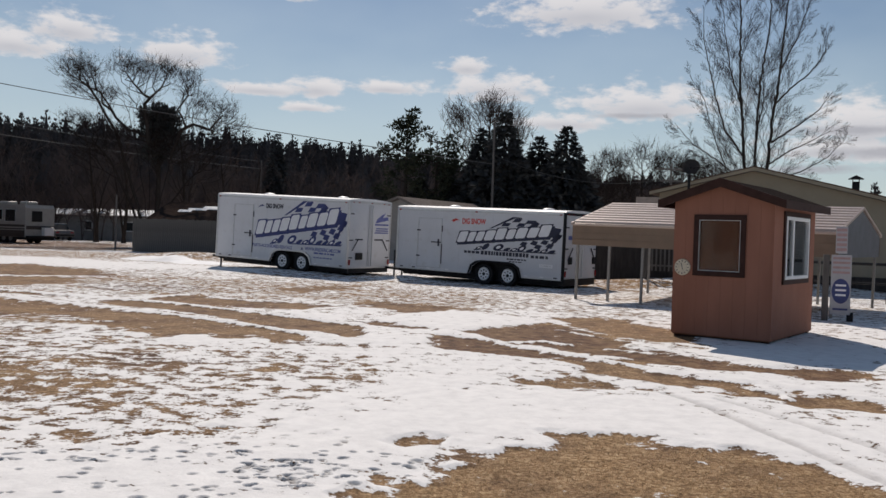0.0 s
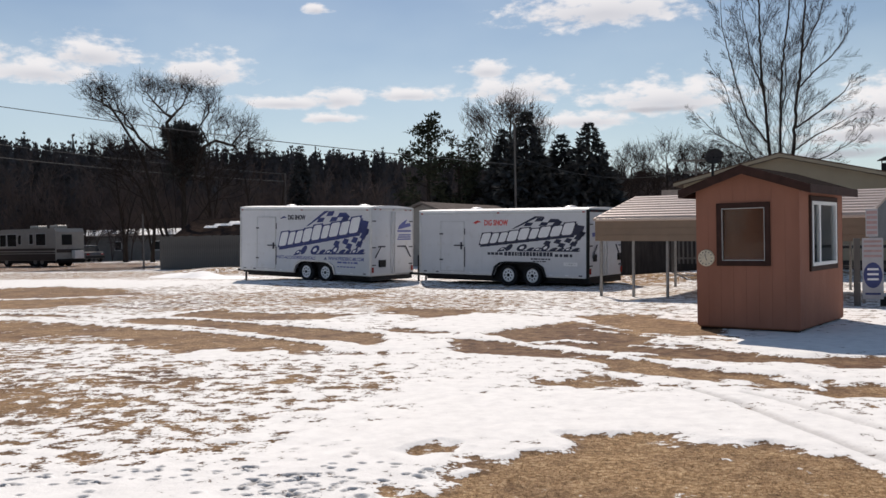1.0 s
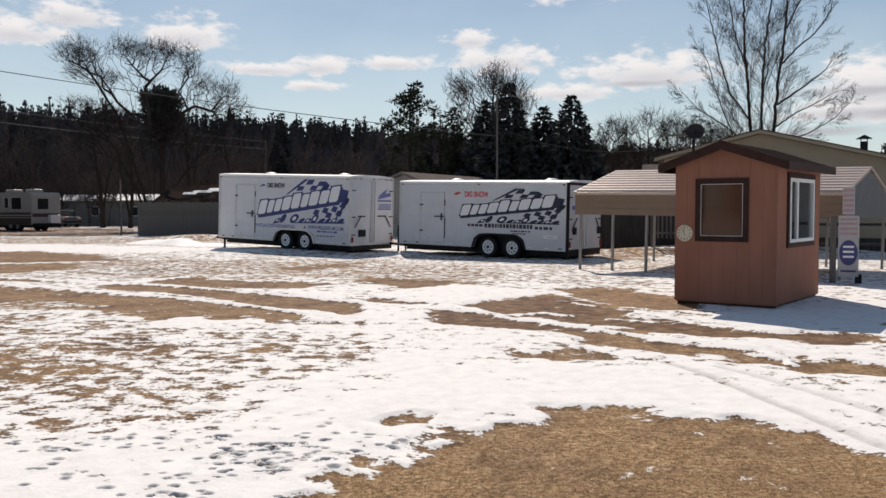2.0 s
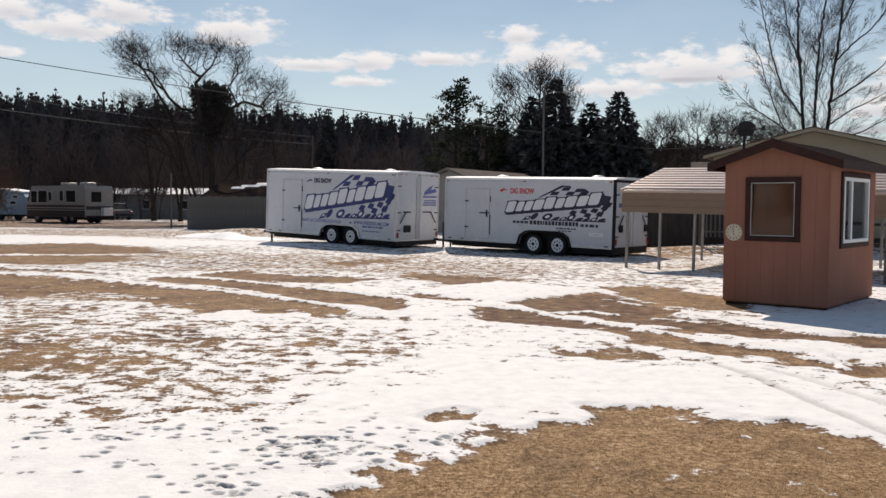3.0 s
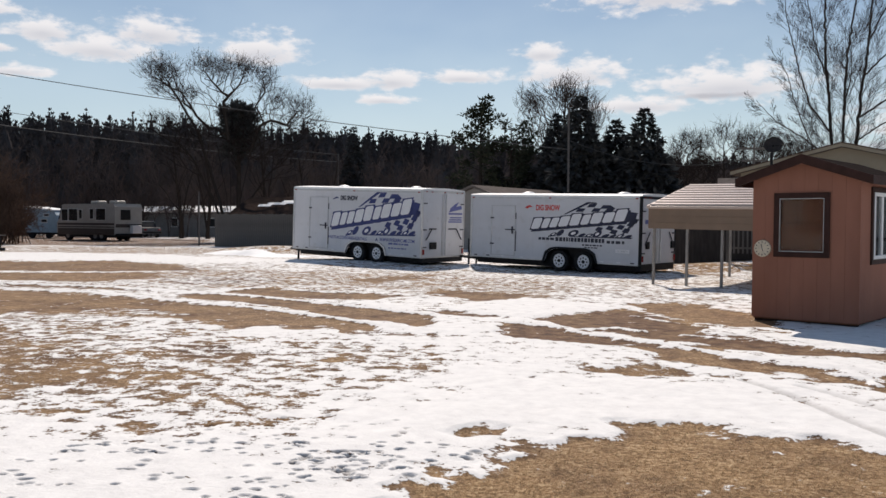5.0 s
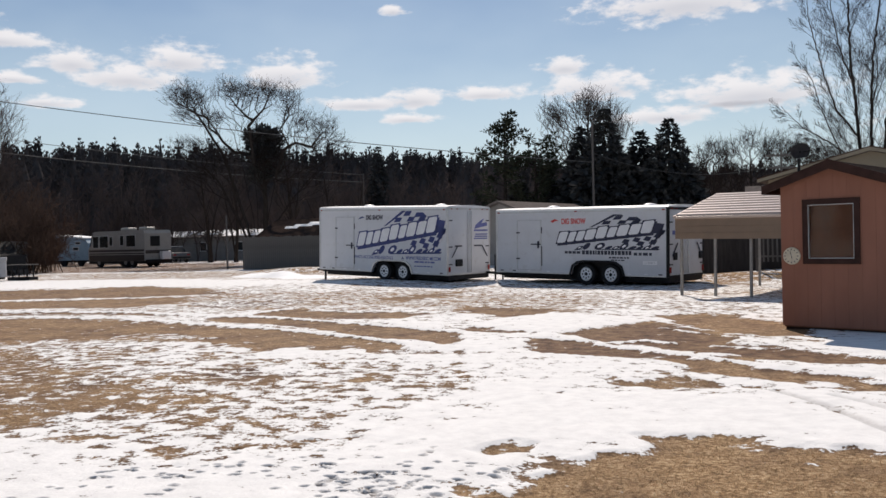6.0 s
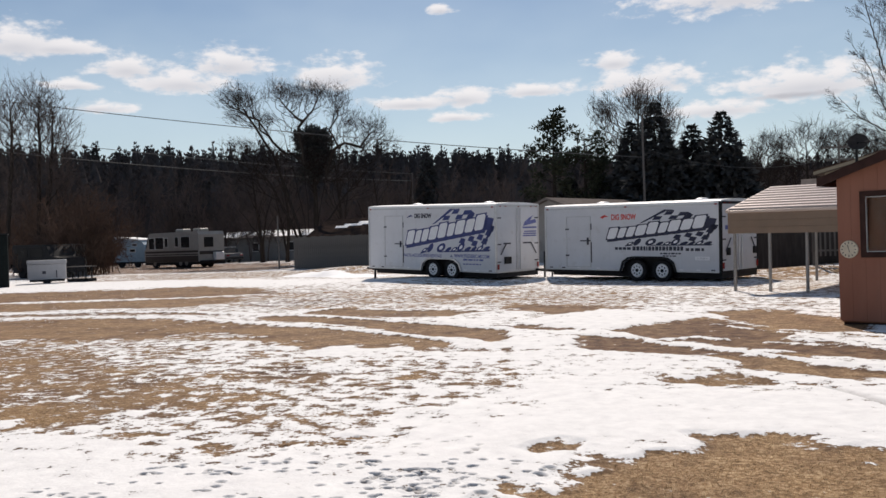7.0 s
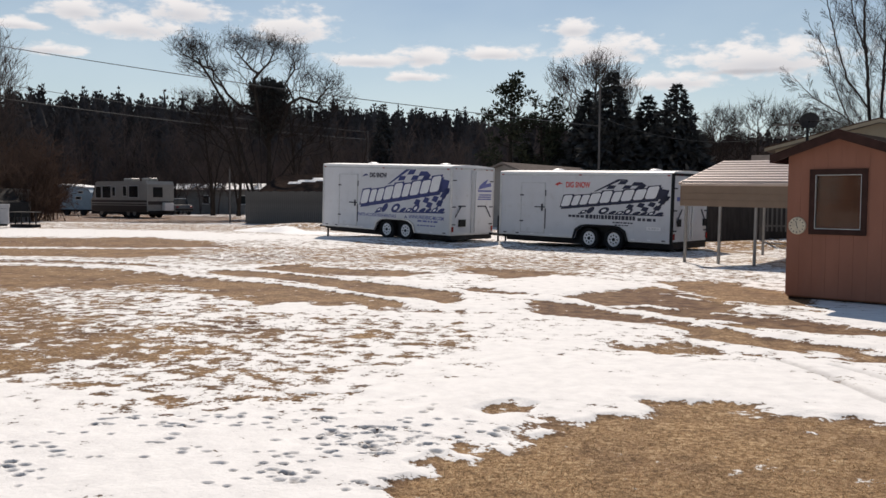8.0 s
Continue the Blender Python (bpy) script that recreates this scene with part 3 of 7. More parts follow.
# trodden places: near left and right, far left and right corner, number of prints
TRODDEN = (((-1.16, 5.02), (-0.71, 5.04), (-1.31, 5.65), (-0.8, 5.67), 62), ((-1.35, 4.46), (-1.07, 4.47), (-1.51, 5), (-1.2, 5.02), 20),
           ((-0.76, 5.22), (-0.03, 5.24), (-0.85, 5.89), (-0.04, 5.93), 34), ((-2.83, 5.49), (-1.17, 5.55), (-3.01, 5.85), (-1.25, 5.91), 48),
           ((-2.9, 4.31), (-0.4, 4.4), (-3.4, 5.32), (-0.5, 5.41), 46), ((-2.04, 5.7), (-0.53, 5.76), (-2.42, 6.75), (-0.62, 6.8), 30),
           ((-3.5, 4.2), (-2.5, 4.2), (-3.6, 5.2), (-2.61, 5.21), 40))
for na, nb, fa, fb, count in TRODDEN:
    for _ in range(count):
        u, w = rnd.random(), rnd.random()
        FOOT.append(tuple((na[k] * (1 - u) + nb[k] * u) * (1 - w) + (fa[k] * (1 - u) + fb[k] * u) * w for k in (0, 1)) + (rnd.uniform(0.016, 0.027), rnd.uniform(0.012, 0.024), rnd.uniform(1.0, 1.7)))
RUTS = (((2.52, 8.69), (2.75, 7.88), (2.82, 6.95), (2.93, 6.25), (3.04, 5.49), (3.2, 4.6)), ((2.98, 8.4), (3.16, 8.04), (3.36, 7.17), (3.53, 6.4), (3.66, 5.21)))


def cover_at(x, y):
    """How much snow lies at a place, 0 to 1, and how trodden it is."""
    far = np.clip((np.hypot(x, y) - 36) / 12, 0, 1)
    cov = 0.88 - 0.14 * value_noise(x * 0.45, y * 0.45, 3) - 0.08 * value_noise(x * 1.7, y * 1.7, 4)
    cov -= 0.17 * np.clip((np.hypot(x, y) - 13) / 10, 0, 1)
    cov = cov * (1 - far) + far * (0.36 + 0.38 * value_noise(x * 0.10, y * 0.32, 8))
    for value, soft, pts, area in PAINT:
        px, py = [q[0] for q in pts], [q[1] for q in pts]
        edge = 3.0 * soft + 0.2
        j = np.where((x > min(px) - edge) & (x < max(px) + edge) & (y > min(py) - edge) & (y < max(py) + edge))[0]
        if not len(j):
            continue
        xj, yj = x[j], y[j]
        d = to_line(xj, yj, pts + pts[:1] if area else pts)
        wob = (value_noise(xj * 2.2, yj * 2.2, 6) - 0.5) * soft * (1.6 if area else 0.5) + (value_noise(xj * 6.5, yj * 6.5, 7) - 0.5) * soft * 0.9
        if area:
            w = np.clip(0.5 - (np.where(inside(xj, yj, pts), -d, d) + wob) / soft, 0, 1)
        else:
            w = np.clip(1.6 - (d + wob) / soft, 0, 1)
        cov[j] = cov[j] * (1 - w) + value * w
    dirt = np.zeros(x.shape)
    near = np.where((x > 1.5) & (x < 5) & (y > 4) & (y < 10))[0]
    for k, pts in enumerate(RUTS):
        d = to_line(x[near], y[near], list(pts))
        tread = 0.75 + 0.5 * value_noise(x[near] * 9, y[near] * 16, 9)
        dirt[near] = np.maximum(dirt[near], (0.55 if k == 0 else 0.4) * tread * np.clip(1.5 - d / 0.05, 0, 1))
    wet = np.zeros(x.shape)
    for value, soft, pts in MUD:
        px, py = [q[0] for q in pts], [q[1] for q in pts]
        j = np.where((x > min(px) - soft) & (x < max(px) + soft) & (y > min(py) - soft) & (y < max(py) + soft))[0]
        if len(j):
            d = to_line(x[j], y[j], pts + pts[:1])
            d = np.where(inside(x[j], y[j], pts), -d, d)
            wet[j] = np.maximum(wet[j], value * np.clip(0.5 - d / soft, 0, 1))
    return cov, dirt, wet


def height_at(x, y):
    z = 0.05 * (value_noise(x * 0.12, y * 0.12, 11) - 0.5) + 0.012 * (value_noise(x * 0.7, y * 0.7, 12) - 0.5)
    z = z * np.clip(np.hypot(x, y) / 8, 0.3, 1)
    z = z + 0.12 * np.exp(-(((x + 4.6) / 4.0) ** 2 + ((y - 31.5) / 2.6) ** 2))
    z = z + 0.26 * np.exp(-(((x + 11.2) / 2.6) ** 2 + ((y - 45.6) / 1.2) ** 2))
    z = z + 0.35 * np.exp(-(((x - 11.0) / 5.0) ** 2 + ((y - 29.5) / 1.3) ** 2))
    z = z + 0.12 * np.exp(-(((x + 0.2) / 0.8) ** 2 + ((y - 29.3) / 0.5) ** 2))
    return z


def steps(*runs):
    out = []
    for a, b, d in runs:
        out += list(np.arange(a, b, d))
    return out


def build_ground():
    tail = [60 * 1.16 ** k for k in range(1, 24)]
    xs = np.array([-t for t in tail[::-1]] + steps((-60, -20, 0.6), (-20, -5, 0.16), (-5, -3.3, 0.05), (-3.3, 0.05, 0.010), (0.05, 1.0, 0.022), (1.0, 2.2, 0.055), (2.2, 3.8, 0.028), (3.8, 5, 0.055), (5, 12, 0.16), (12, 20, 0.3), (20, 60.1, 0.8)) + tail)
    ys = np.array([-t for t in tail[::-1]] + steps((-60, 2, 2.0), (2, 4.2, 0.1), (4.2, 6.1, 0.011), (6.1, 6.9, 0.025), (6.9, 9.5, 0.045), (9.5, 22, 0.085), (22, 34, 0.2), (34, 90, 0.8)) + [90 * 1.16 ** k for k in range(0, 22)])
    X, Y = np.meshgrid(xs, ys)
    x, y = X.ravel(), Y.ravel()
    cov, dirt, wet = cover_at(x, y)
    z = height_at(x, y) + 0.035 * np.clip(cov * 1.6 - 0.5, 0, 1)
    for fx, fy, fr, fd, fl in FOOT:
        j = np.where((np.abs(x - fx) < 0.12) & (np.abs(y - fy) < 0.12))[0]
        d = np.hypot((x[j] - fx) / fl, y[j] - fy) * (0.85 + 0.3 * value_noise(x[j] * 30, y[j] * 30, 13))
        dent = np.exp(-(d / fr) ** 6)
        z[j] -= fd * dent * (cov[j] > 0.5)
        z[j] += 0.003 * np.exp(-((d - 1.5 * fr) / (0.35 * fr)) ** 2) * (cov[j] > 0.5)
        # prints greyed for the shade in their hollows as well as for dirt
        dirt[j] = np.maximum(dirt[j], (1.3 if fd > 0.017 else 0.75) * dent)
    for pts in RUTS:
        z -= 0.022 * np.clip(1.5 - to_line(x, y, list(pts)) / 0.05, 0, 1)
    nx, ny = len(xs), len(ys)
    a = (np.arange(ny - 1)[:, None] * nx + np.arange(nx - 1)[None, :]).ravel()
    quads = np.stack([a, a + 1, a + nx + 1, a + nx], 1)
    me = bpy.data.meshes.new("ground")
    me.vertices.add(len(x))
    me.vertices.foreach_set("co", np.stack([x, y, z], 1).astype(np.float32).ravel())
    me.loops.add(quads.size)
    me.loops.foreach_set("vertex_index", quads.ravel().astype(np.int32))
    me.polygons.add(len(quads))
    me.polygons.foreach_set("loop_start", (np.arange(len(quads)) * 4).astype(np.int32))
    for key, val in (("cover", cov), ("dirt", dirt), ("mud", wet)):
        at = me.attributes.new(key, "FLOAT", "POINT")
        at.data.foreach_set("value", val.astype(np.float32))
    me.update()
    me.validate()
    me.shade_smooth()
    me.materials.append(M_GROUND)
    return tagged(new("ground", me), "patchy melting snow over brown dead grass", "ground", kind="structure")


build_ground()


def dead_grass():
    """Short dead blades on the bare ground."""
    rng = np.random.default_rng(4)
    n = 300000
    x, y = rng.uniform(-6, 5, n), 4.0 + 8 * rng.random(n) ** 2.2
    cov, _, wet = cover_at(x, y)
    keep = (cov < 0.36) & (wet < 0.3)
    x, y = x[keep][:90000], y[keep][:90000]
    n = len(x)
    z = height_at(x, y)
    turn, tall = rng.uniform(0, 6.283, n), rng.uniform(0.004, 0.012, n) + 0.016 * rng.random(n) ** 4
    lean = rng.normal(0, 0.032, (n, 2))
    wx_, wy_ = np.cos(turn) * 0.0025, np.sin(turn) * 0.0025
    v = np.stack([np.stack([x - wx_, y - wy_, z - 0.005], 1), np.stack([x + wx_, y + wy_, z - 0.005], 1),
                  np.stack([x + lean[:, 0], y + lean[:, 1], z + tall], 1)], 1).reshape(-1, 3)
    ob = raw("dead_grass", v, np.arange(3 * n).reshape(-1, 3), M_BLADE)
    return tagged(ob, "short flattened brown grass between the snow", "grass", kind="stuff")


dead_grass()

# ---------------------------------------------------------------- ticket shed
def siding_wall(bm_list, length, height_fn, openings, thick, groove=0.2):
    """Vertical grooved boards along x, outer face at y=0, with rectangular openings; one outline per board piece."""
    n = max(1, round(length / groove))
    w = length / n
    for i in range(n):
        a, b = i * w + (0.0011 if i else 0), (i + 1) * w - (0.0011 if i < n - 1 else 0)
        cuts = [o for o in openings if o[0] < b - 0.01 and o[1] > a + 0.01]
        spans = [(a, b, [])] if not cuts else []
        if cuts:
            o = cuts[0]
            if o[0] > a + 0.01:
                spans.append((a, o[0], []))
            spans.append((max(a, o[0]), min(b, o[1]), [(o[2], o[3])]))
            if o[1] < b - 0.01:
                spans.append((o[1], b, []))
        for s0, s1, holes in spans:
            za, zb = height_fn(s0), height_fn(s1)
            if holes:
                bm_list.append(prism(bmesh.new(), [(s0, 0), (s1, 0), (s1, holes[0][0]), (s0, holes[0][0])], "y", 0, thick))
                bm_list.append(prism(bmesh.new(), [(s0, holes[0][1]), (s1, holes[0][1]), (s1, zb), (s0, za)], "y", 0, thick))
            else:
                bm_list.append(prism(bmesh.new(), [(s0, 0), (s1, 0), (s1, zb), (s0, za)], "y", 0, thick))


def frame_bm(x0, x1, z0, z1, w, y0, y1, bev=0.004):
    return boxes(((x0, y0, z0), (x1, y1, z0 + w)), ((x0, y0, z1 - w), (x1, y1, z1)),
                 ((x0, y0, z0 + w), (x0 + w, y1, z1 - w)), ((x1 - w, y0, z0 + w), (x1, y1, z1 - w)), bev=bev)


def shed():
    W, D, H, P = 1.60, 2.48, 2.19, 0.27
    s = thing("ticket_shed", pose(4.215, 14.035, 0.07, 0, 0, -39.0), "small salmon painted wooden booth with dark brown trim", "shed")

    def gable(x):
        return H + P * (1 - abs(x / W - 0.5) * 2)
    win = (0.36, 1.16, 0.98, 1.93)
    bms = []
    siding_wall(bms, W, gable, [win], 0.007)
    bm = boxes(((0.0, 0.008, 0), (win[0], 0.04, H)), ((win[1], 0.008, 0), (W, 0.04, H)), ((win[0], 0.008, 0), (win[1], 0.04, win[2])), ((win[0], 0.008, win[3]), (win[1], 0.04, H)))
    prism(bm, [(0, H), (W, H), (W / 2, H + P)], "y", 0.008, 0.04)
    front = part("front_wall", bm, M_SIDING, s)
    for bm in bms:
        part("board", bm, M_SIDING, front)
    bms = []
    swin = (0.55, 1.98, 0.92, 1.98)
    sy0, sy1 = swin[0] + 0.03, swin[1] + 0.03
    side = part("side_wall", boxes(((W - 0.04, 0.04, 0), (W - 0.008, sy0, H)), ((W - 0.04, sy1, 0), (W - 0.008, D - 0.03, H)), ((W - 0.04, sy0, 0), (W - 0.008, sy1, swin[2])), ((W - 0.04, sy0, swin[3]), (W - 0.008, sy1, H))), M_SIDING, s)
    siding_wall(bms, D - 0.03, lambda x: H, [swin], 0.007)
    for bm in bms:
        ob = part("board", bm, M_SIDING, side)
        ob.matrix_basis = pose(W, 0.03, 0, 0, 0, 90)
    part("left_wall", boxes(((0.0, 0.06, 0), (0.03, D - 0.03, H))), M_SIDING, s)
    bm = bmesh.new()
    prism(bm, [(0, 0), (W, 0), (W, H), (W / 2, H + P), (0, H)], "y", D - 0.03, D)
    part("back_wall", bm, M_SIDING, s)
    # lining coloured dark in place of the dimness inside the booth
    part("lining", boxes(((0.035, 0.065, 0.06), (0.05, D - 0.05, H)), ((0.05, D - 0.05, 0.06), (W - 0.06, D - 0.035, H))), M_DARKWOOD_SHADE, s, "boarded lining darkened for the dim inside")
    part("floor_deck", boxes(((0.02, 0.02, -0.02), (W - 0.02, D - 0.02, 0.02))), M_PLY, s)
    for y in (0.1, D / 2, D - 0.1):
        part("skid", boxes(((0.03, y - 0.05, -0.10), (W - 0.03, y + 0.05, -0.02)), bev=0.008), M_TRIM, s)
    part("corner_trim", boxes(((W - 0.005, -0.012, 0), (W + 0.014, 0.07, H - 0.02)), bev=0.003), M_SIDING, s)
    # roof with overhang, dark edge boards
    o, t = 0.20, 0.05
    k = P / (W / 2)
    for sgn in (-1, 1):
        bm = bmesh.new()
        xe = W / 2 + sgn * (W / 2 + o)
        ze = H + 0.01 - k * o
        prism(bm, [(W / 2, H + P + 0.01), (xe, ze), (xe, ze + t), (W / 2, H + P + 0.01 + t)], "y", -0.16, D + 0.12)
        roof = part("roof_slope", bm, M_SHINGLE, s, "dark shingle roof slope")
        bm = bmesh.new()
        prism(bm, [(W / 2, H + P - 0.07), (xe, ze - 0.075), (xe, ze + t + 0.005), (W / 2, H + P + 0.075)], "y", -0.185, -0.16)
        part("fascia", bm, M_TRIM, roof)
        part("eave_board", boxes(((min(xe, xe + sgn * 0.025), -0.185, ze - 0.075), (max(xe, xe + sgn * 0.025), D + 0.12, ze + t + 0.005))), M_TRIM, roof)
    # front window, deep brown surround
    w = part("front_window", frame_bm(win[0] - 0.02, win[1] + 0.02, win[2] - 0.02, win[3] + 0.02, 0.085, -0.028, 0.02), M_TRIM, s, "dark brown window surround")
    part("sash", frame_bm(win[0] + 0.06, win[1] - 0.06, win[2] + 0.06, win[3] - 0.06, 0.014, -0.018, 0.025, 0.002), M_ALU, w)
    part("pane", boxes(((win[0] + 0.07, 0.004, win[2] + 0.07), (win[1] - 0.07, 0.008, win[3] - 0.07))), M_GLASS, w).visible_shadow = False
    part("blind", boxes(((win[0] + 0.005, 0.05, win[2] + 0.005), (win[1] - 0.005, 0.062, win[2] + 0.50)), bev=0.002), M_PLY, w, "bare plywood sheet behind the glass")
    part("blind", boxes(((win[0] + 0.005, 0.07, win[2] + 0.48), (win[1] - 0.005, 0.082, win[3] - 0.005)), bev=0.002), M_PLY, w, "bare plywood sheet behind the glass")
    # side slider, white vinyl in brown surround
    m = pose(W, 0.03, 0, 0, 0, 90)
    a, b, c, d = swin
    w = part("side_window", frame_bm(a - 0.06, b + 0.06, c - 0.06, d + 0.06, 0.075, -0.03, 0.012), M_TRIM, s, "dark brown window surround")
    w.matrix_basis = m
    part("sash", frame_bm(a + 0.02, b - 0.02, c + 0.02, d - 0.02, 0.055, -0.04, 0.03), M_VINYL, w, "white vinyl sliding sash")
    part("meeting_rail", boxes(((a + 0.42, -0.03, c + 0.07), (a + 0.50, 0.02, d - 0.07)), bev=0.003), M_VINYL, w)
    part("pane", boxes(((a + 0.07, -0.008, c + 0.07), (a + 0.42, -0.004, d - 0.07))), M_GLASS, w).visible_shadow = False
    part("pane", boxes(((a + 0.50, 0.004, c + 0.07), (b - 0.07, 0.008, d - 0.07))), M_GLASS, w).visible_shadow = False
    # round dial thermometer by the window
    dial = thing("wall_thermometer", s.matrix_basis @ pose(0.165, -0.004, 1.085), "round cream dial thermometer hung on the booth wall", "thermometer")
    bm = bmesh.new()
    rod(bm, (0, 0.002, 0), (0, -0.022, 0), 0.135, 0.13, 32)
    part("dial", bm, M_CLOCK, dial)
    for i in range(12):
        q = i * math.pi / 6
        part("tick", boxes(((-0.006, -0.026, -0.012), (0.006, -0.022, 0.012))), M_INK, dial).matrix_basis = pose(0.10 * math.sin(q), 0, 0.10 * math.cos(q), 0, math.degrees(q), 0)
    part("needle", boxes(((-0.004, -0.028, -0.04), (0.004, -0.023, 0.075))), M_INK, dial).matrix_basis = pose(0, 0, 0, 0, -14, 0)


shed()


# ---------------------------------------------------------------- carport
def carport():
    L, W, E, B, R = 6.32, 4.69, 1.93, 1.41, 2.53
    c = thing("metal_carport", pose(3.99, 21.85, 0, 0, 0.74, -38.6), "tan steel carport with ribbed roof and grey gable end", "carport")
    for sgn in (0, 1):
        y0, y1 = (0, W / 2) if sgn == 0 else (W, W / 2)
        bm = bmesh.new()
        prism(bm, [(y0, E), (y1, R), (y1, R + 0.02), (y0, E + 0.02)], "x", 0, L)
        slope = part("roof_slope", bm, M_TANSHEET, c, "ribbed tan roof sheet")
        n = 9
        for i in range(n):
            f = (i + 0.45) / n
            y, z = y0 + (y1 - y0) * f, E + (R - E) * f + 0.02
            dy = 0.085 if sgn == 0 else -0.085
            bm = bmesh.new()
            sl = (R - E) / (y1 - y0) * dy
            prism(bm, [(y - dy, z - sl), (y - dy * 0.8, z - sl * 0.8 + 0.055), (y + dy * 0.8, z + sl * 0.8 + 0.055), (y + dy, z + sl)], "x", 0, L)
            part("rib", bm, M_TANSHEET, slope)
        part("eave_trim", boxes(((0, y0 - 0.03, E - 0.03), (L, y0 + 0.03, E + 0.035)), bev=0.01), M_TANSHEET, c)
        lo, hi = (0.0, 0.02) if sgn == 0 else (W - 0.02, W)
        panel = part("side_panel", boxes(((0, lo, B), (L, hi, E - 0.03))), M_TANSHADED, c, "tan side panel below the eave")
        for i in range(2):
            z = B + 0.14 + i * 0.16
            part("rib", boxes(((0, lo - 0.012, z), (L, lo, z + 0.014)), bev=0.003) if sgn == 0 else boxes(((0, hi, z), (L, hi + 0.012, z + 0.014)), bev=0.003), M_TANSHADED, panel)
    for x in (0.0, L):
        bm = bmesh.new()
        k = (R - E) / (W / 2)
        prism(bm, [(-0.05, E - 0.05 * k), (W / 2, R), (W + 0.05, E - 0.05 * k), (W + 0.05, E - 0.05 * k + 0.06), (W / 2, R + 0.06), (-0.05, E - 0.05 * k + 0.06)], "x", x - 0.03, x + 0.03)
        part("rake_trim", bm, M_TANSHEET, c)
    bm = bmesh.new()
    prism(bm, [(0.02, B), (W - 0.02, B), (W - 0.02, E), (W / 2, R - 0.02), (0.02, E)], "x", L - 0.035, L - 0.015)
    part("gable_end", bm, M_GABLE, c, "grey sheet closing the gable end")
    for x in (0.14, 1.02, 1.90, 3.4, 4.9, L - 0.1):
        for y in (0.06, W - 0.06):
            part("post", boxes(((x - 0.03, y - 0.03, -0.1), (x + 0.03, y + 0.03, E)), bev=0.006), M_STEEL, c)
    for x in (0.14, 1.9, 3.4, 4.9):
        bm = bmesh.new()
        rod(bm, (x, 0.06, E - 0.06), (x, W / 2, R - 0.05), 0.025)
        rod(bm, (x, W - 0.06, E - 0.06), (x, W / 2, R - 0.05), 0.025)
        part("rafter", bm, M_STEEL, c)


carport()


# ---------------------------------------------------------------- snowmobile trailers
def flat(pts, material, parent, y=-0.002, depth=0.003, name="decal"):
    bm = bmesh.new()
    prism(bm, pts, "y", y, y - depth)
    return part(name, bm, material, parent)


def wheel(parent, x, z, r, rimcol, y=0.06):
    bm = bmesh.new()
    prof = [(r * 0.66, 0), (r * 0.93, 0), (r, 0.03), (r, 0.17), (r * 0.93, 0.2), (r * 0.66, 0.2)]
    rings = []
    n = 28
    for i in range(n):
        q = 2 * math.pi * i / n
        rings.append([bm.verts.new((x + p * math.cos(q), y + d, z + p * math.sin(q))) for p, d in prof])
    for i in range(n):
        a, b = rings[i], rings[(i + 1) % n]
        for k in range(len(prof)):
            kk = (k + 1) % len(prof)
            bm.faces.new((a[k], a[kk], b[kk], b[k]))
    bmesh.ops.recalc_face_normals(bm, faces=bm.faces)
    w = part("wheel", bm, M_RUBBER, parent, "black tyre", smooth=False)
    bm = bmesh.new()
    rod(bm, (x, y + 0.12, z), (x, y + 0.035, z), r * 0.66, r * 0.66, 24)
    rod(bm, (x, y + 0.04, z), (x, y + 0.012, z), r * 0.65, r * 0.58, 24)
    part("rim", bm, rimcol, w, "white steel rim")
    bm = bmesh.new()
    rod(bm, (x, y + 0.02, z), (x, y - 0.012, z), r * 0.17, r * 0.13, 12)
    for i in range(8):
        q = i * math.pi / 4
        rod(bm, (x + r * 0.38 * math.cos(q), y + 0.03, z + r * 0.38 * math.sin(q)), (x + r * 0.38 * math.cos(q), y + 0.008, z + r * 0.38 * math.sin(q)), r * 0.075, r * 0.075, 8)
    part("hub", bm, M_DARK, w)
    return w


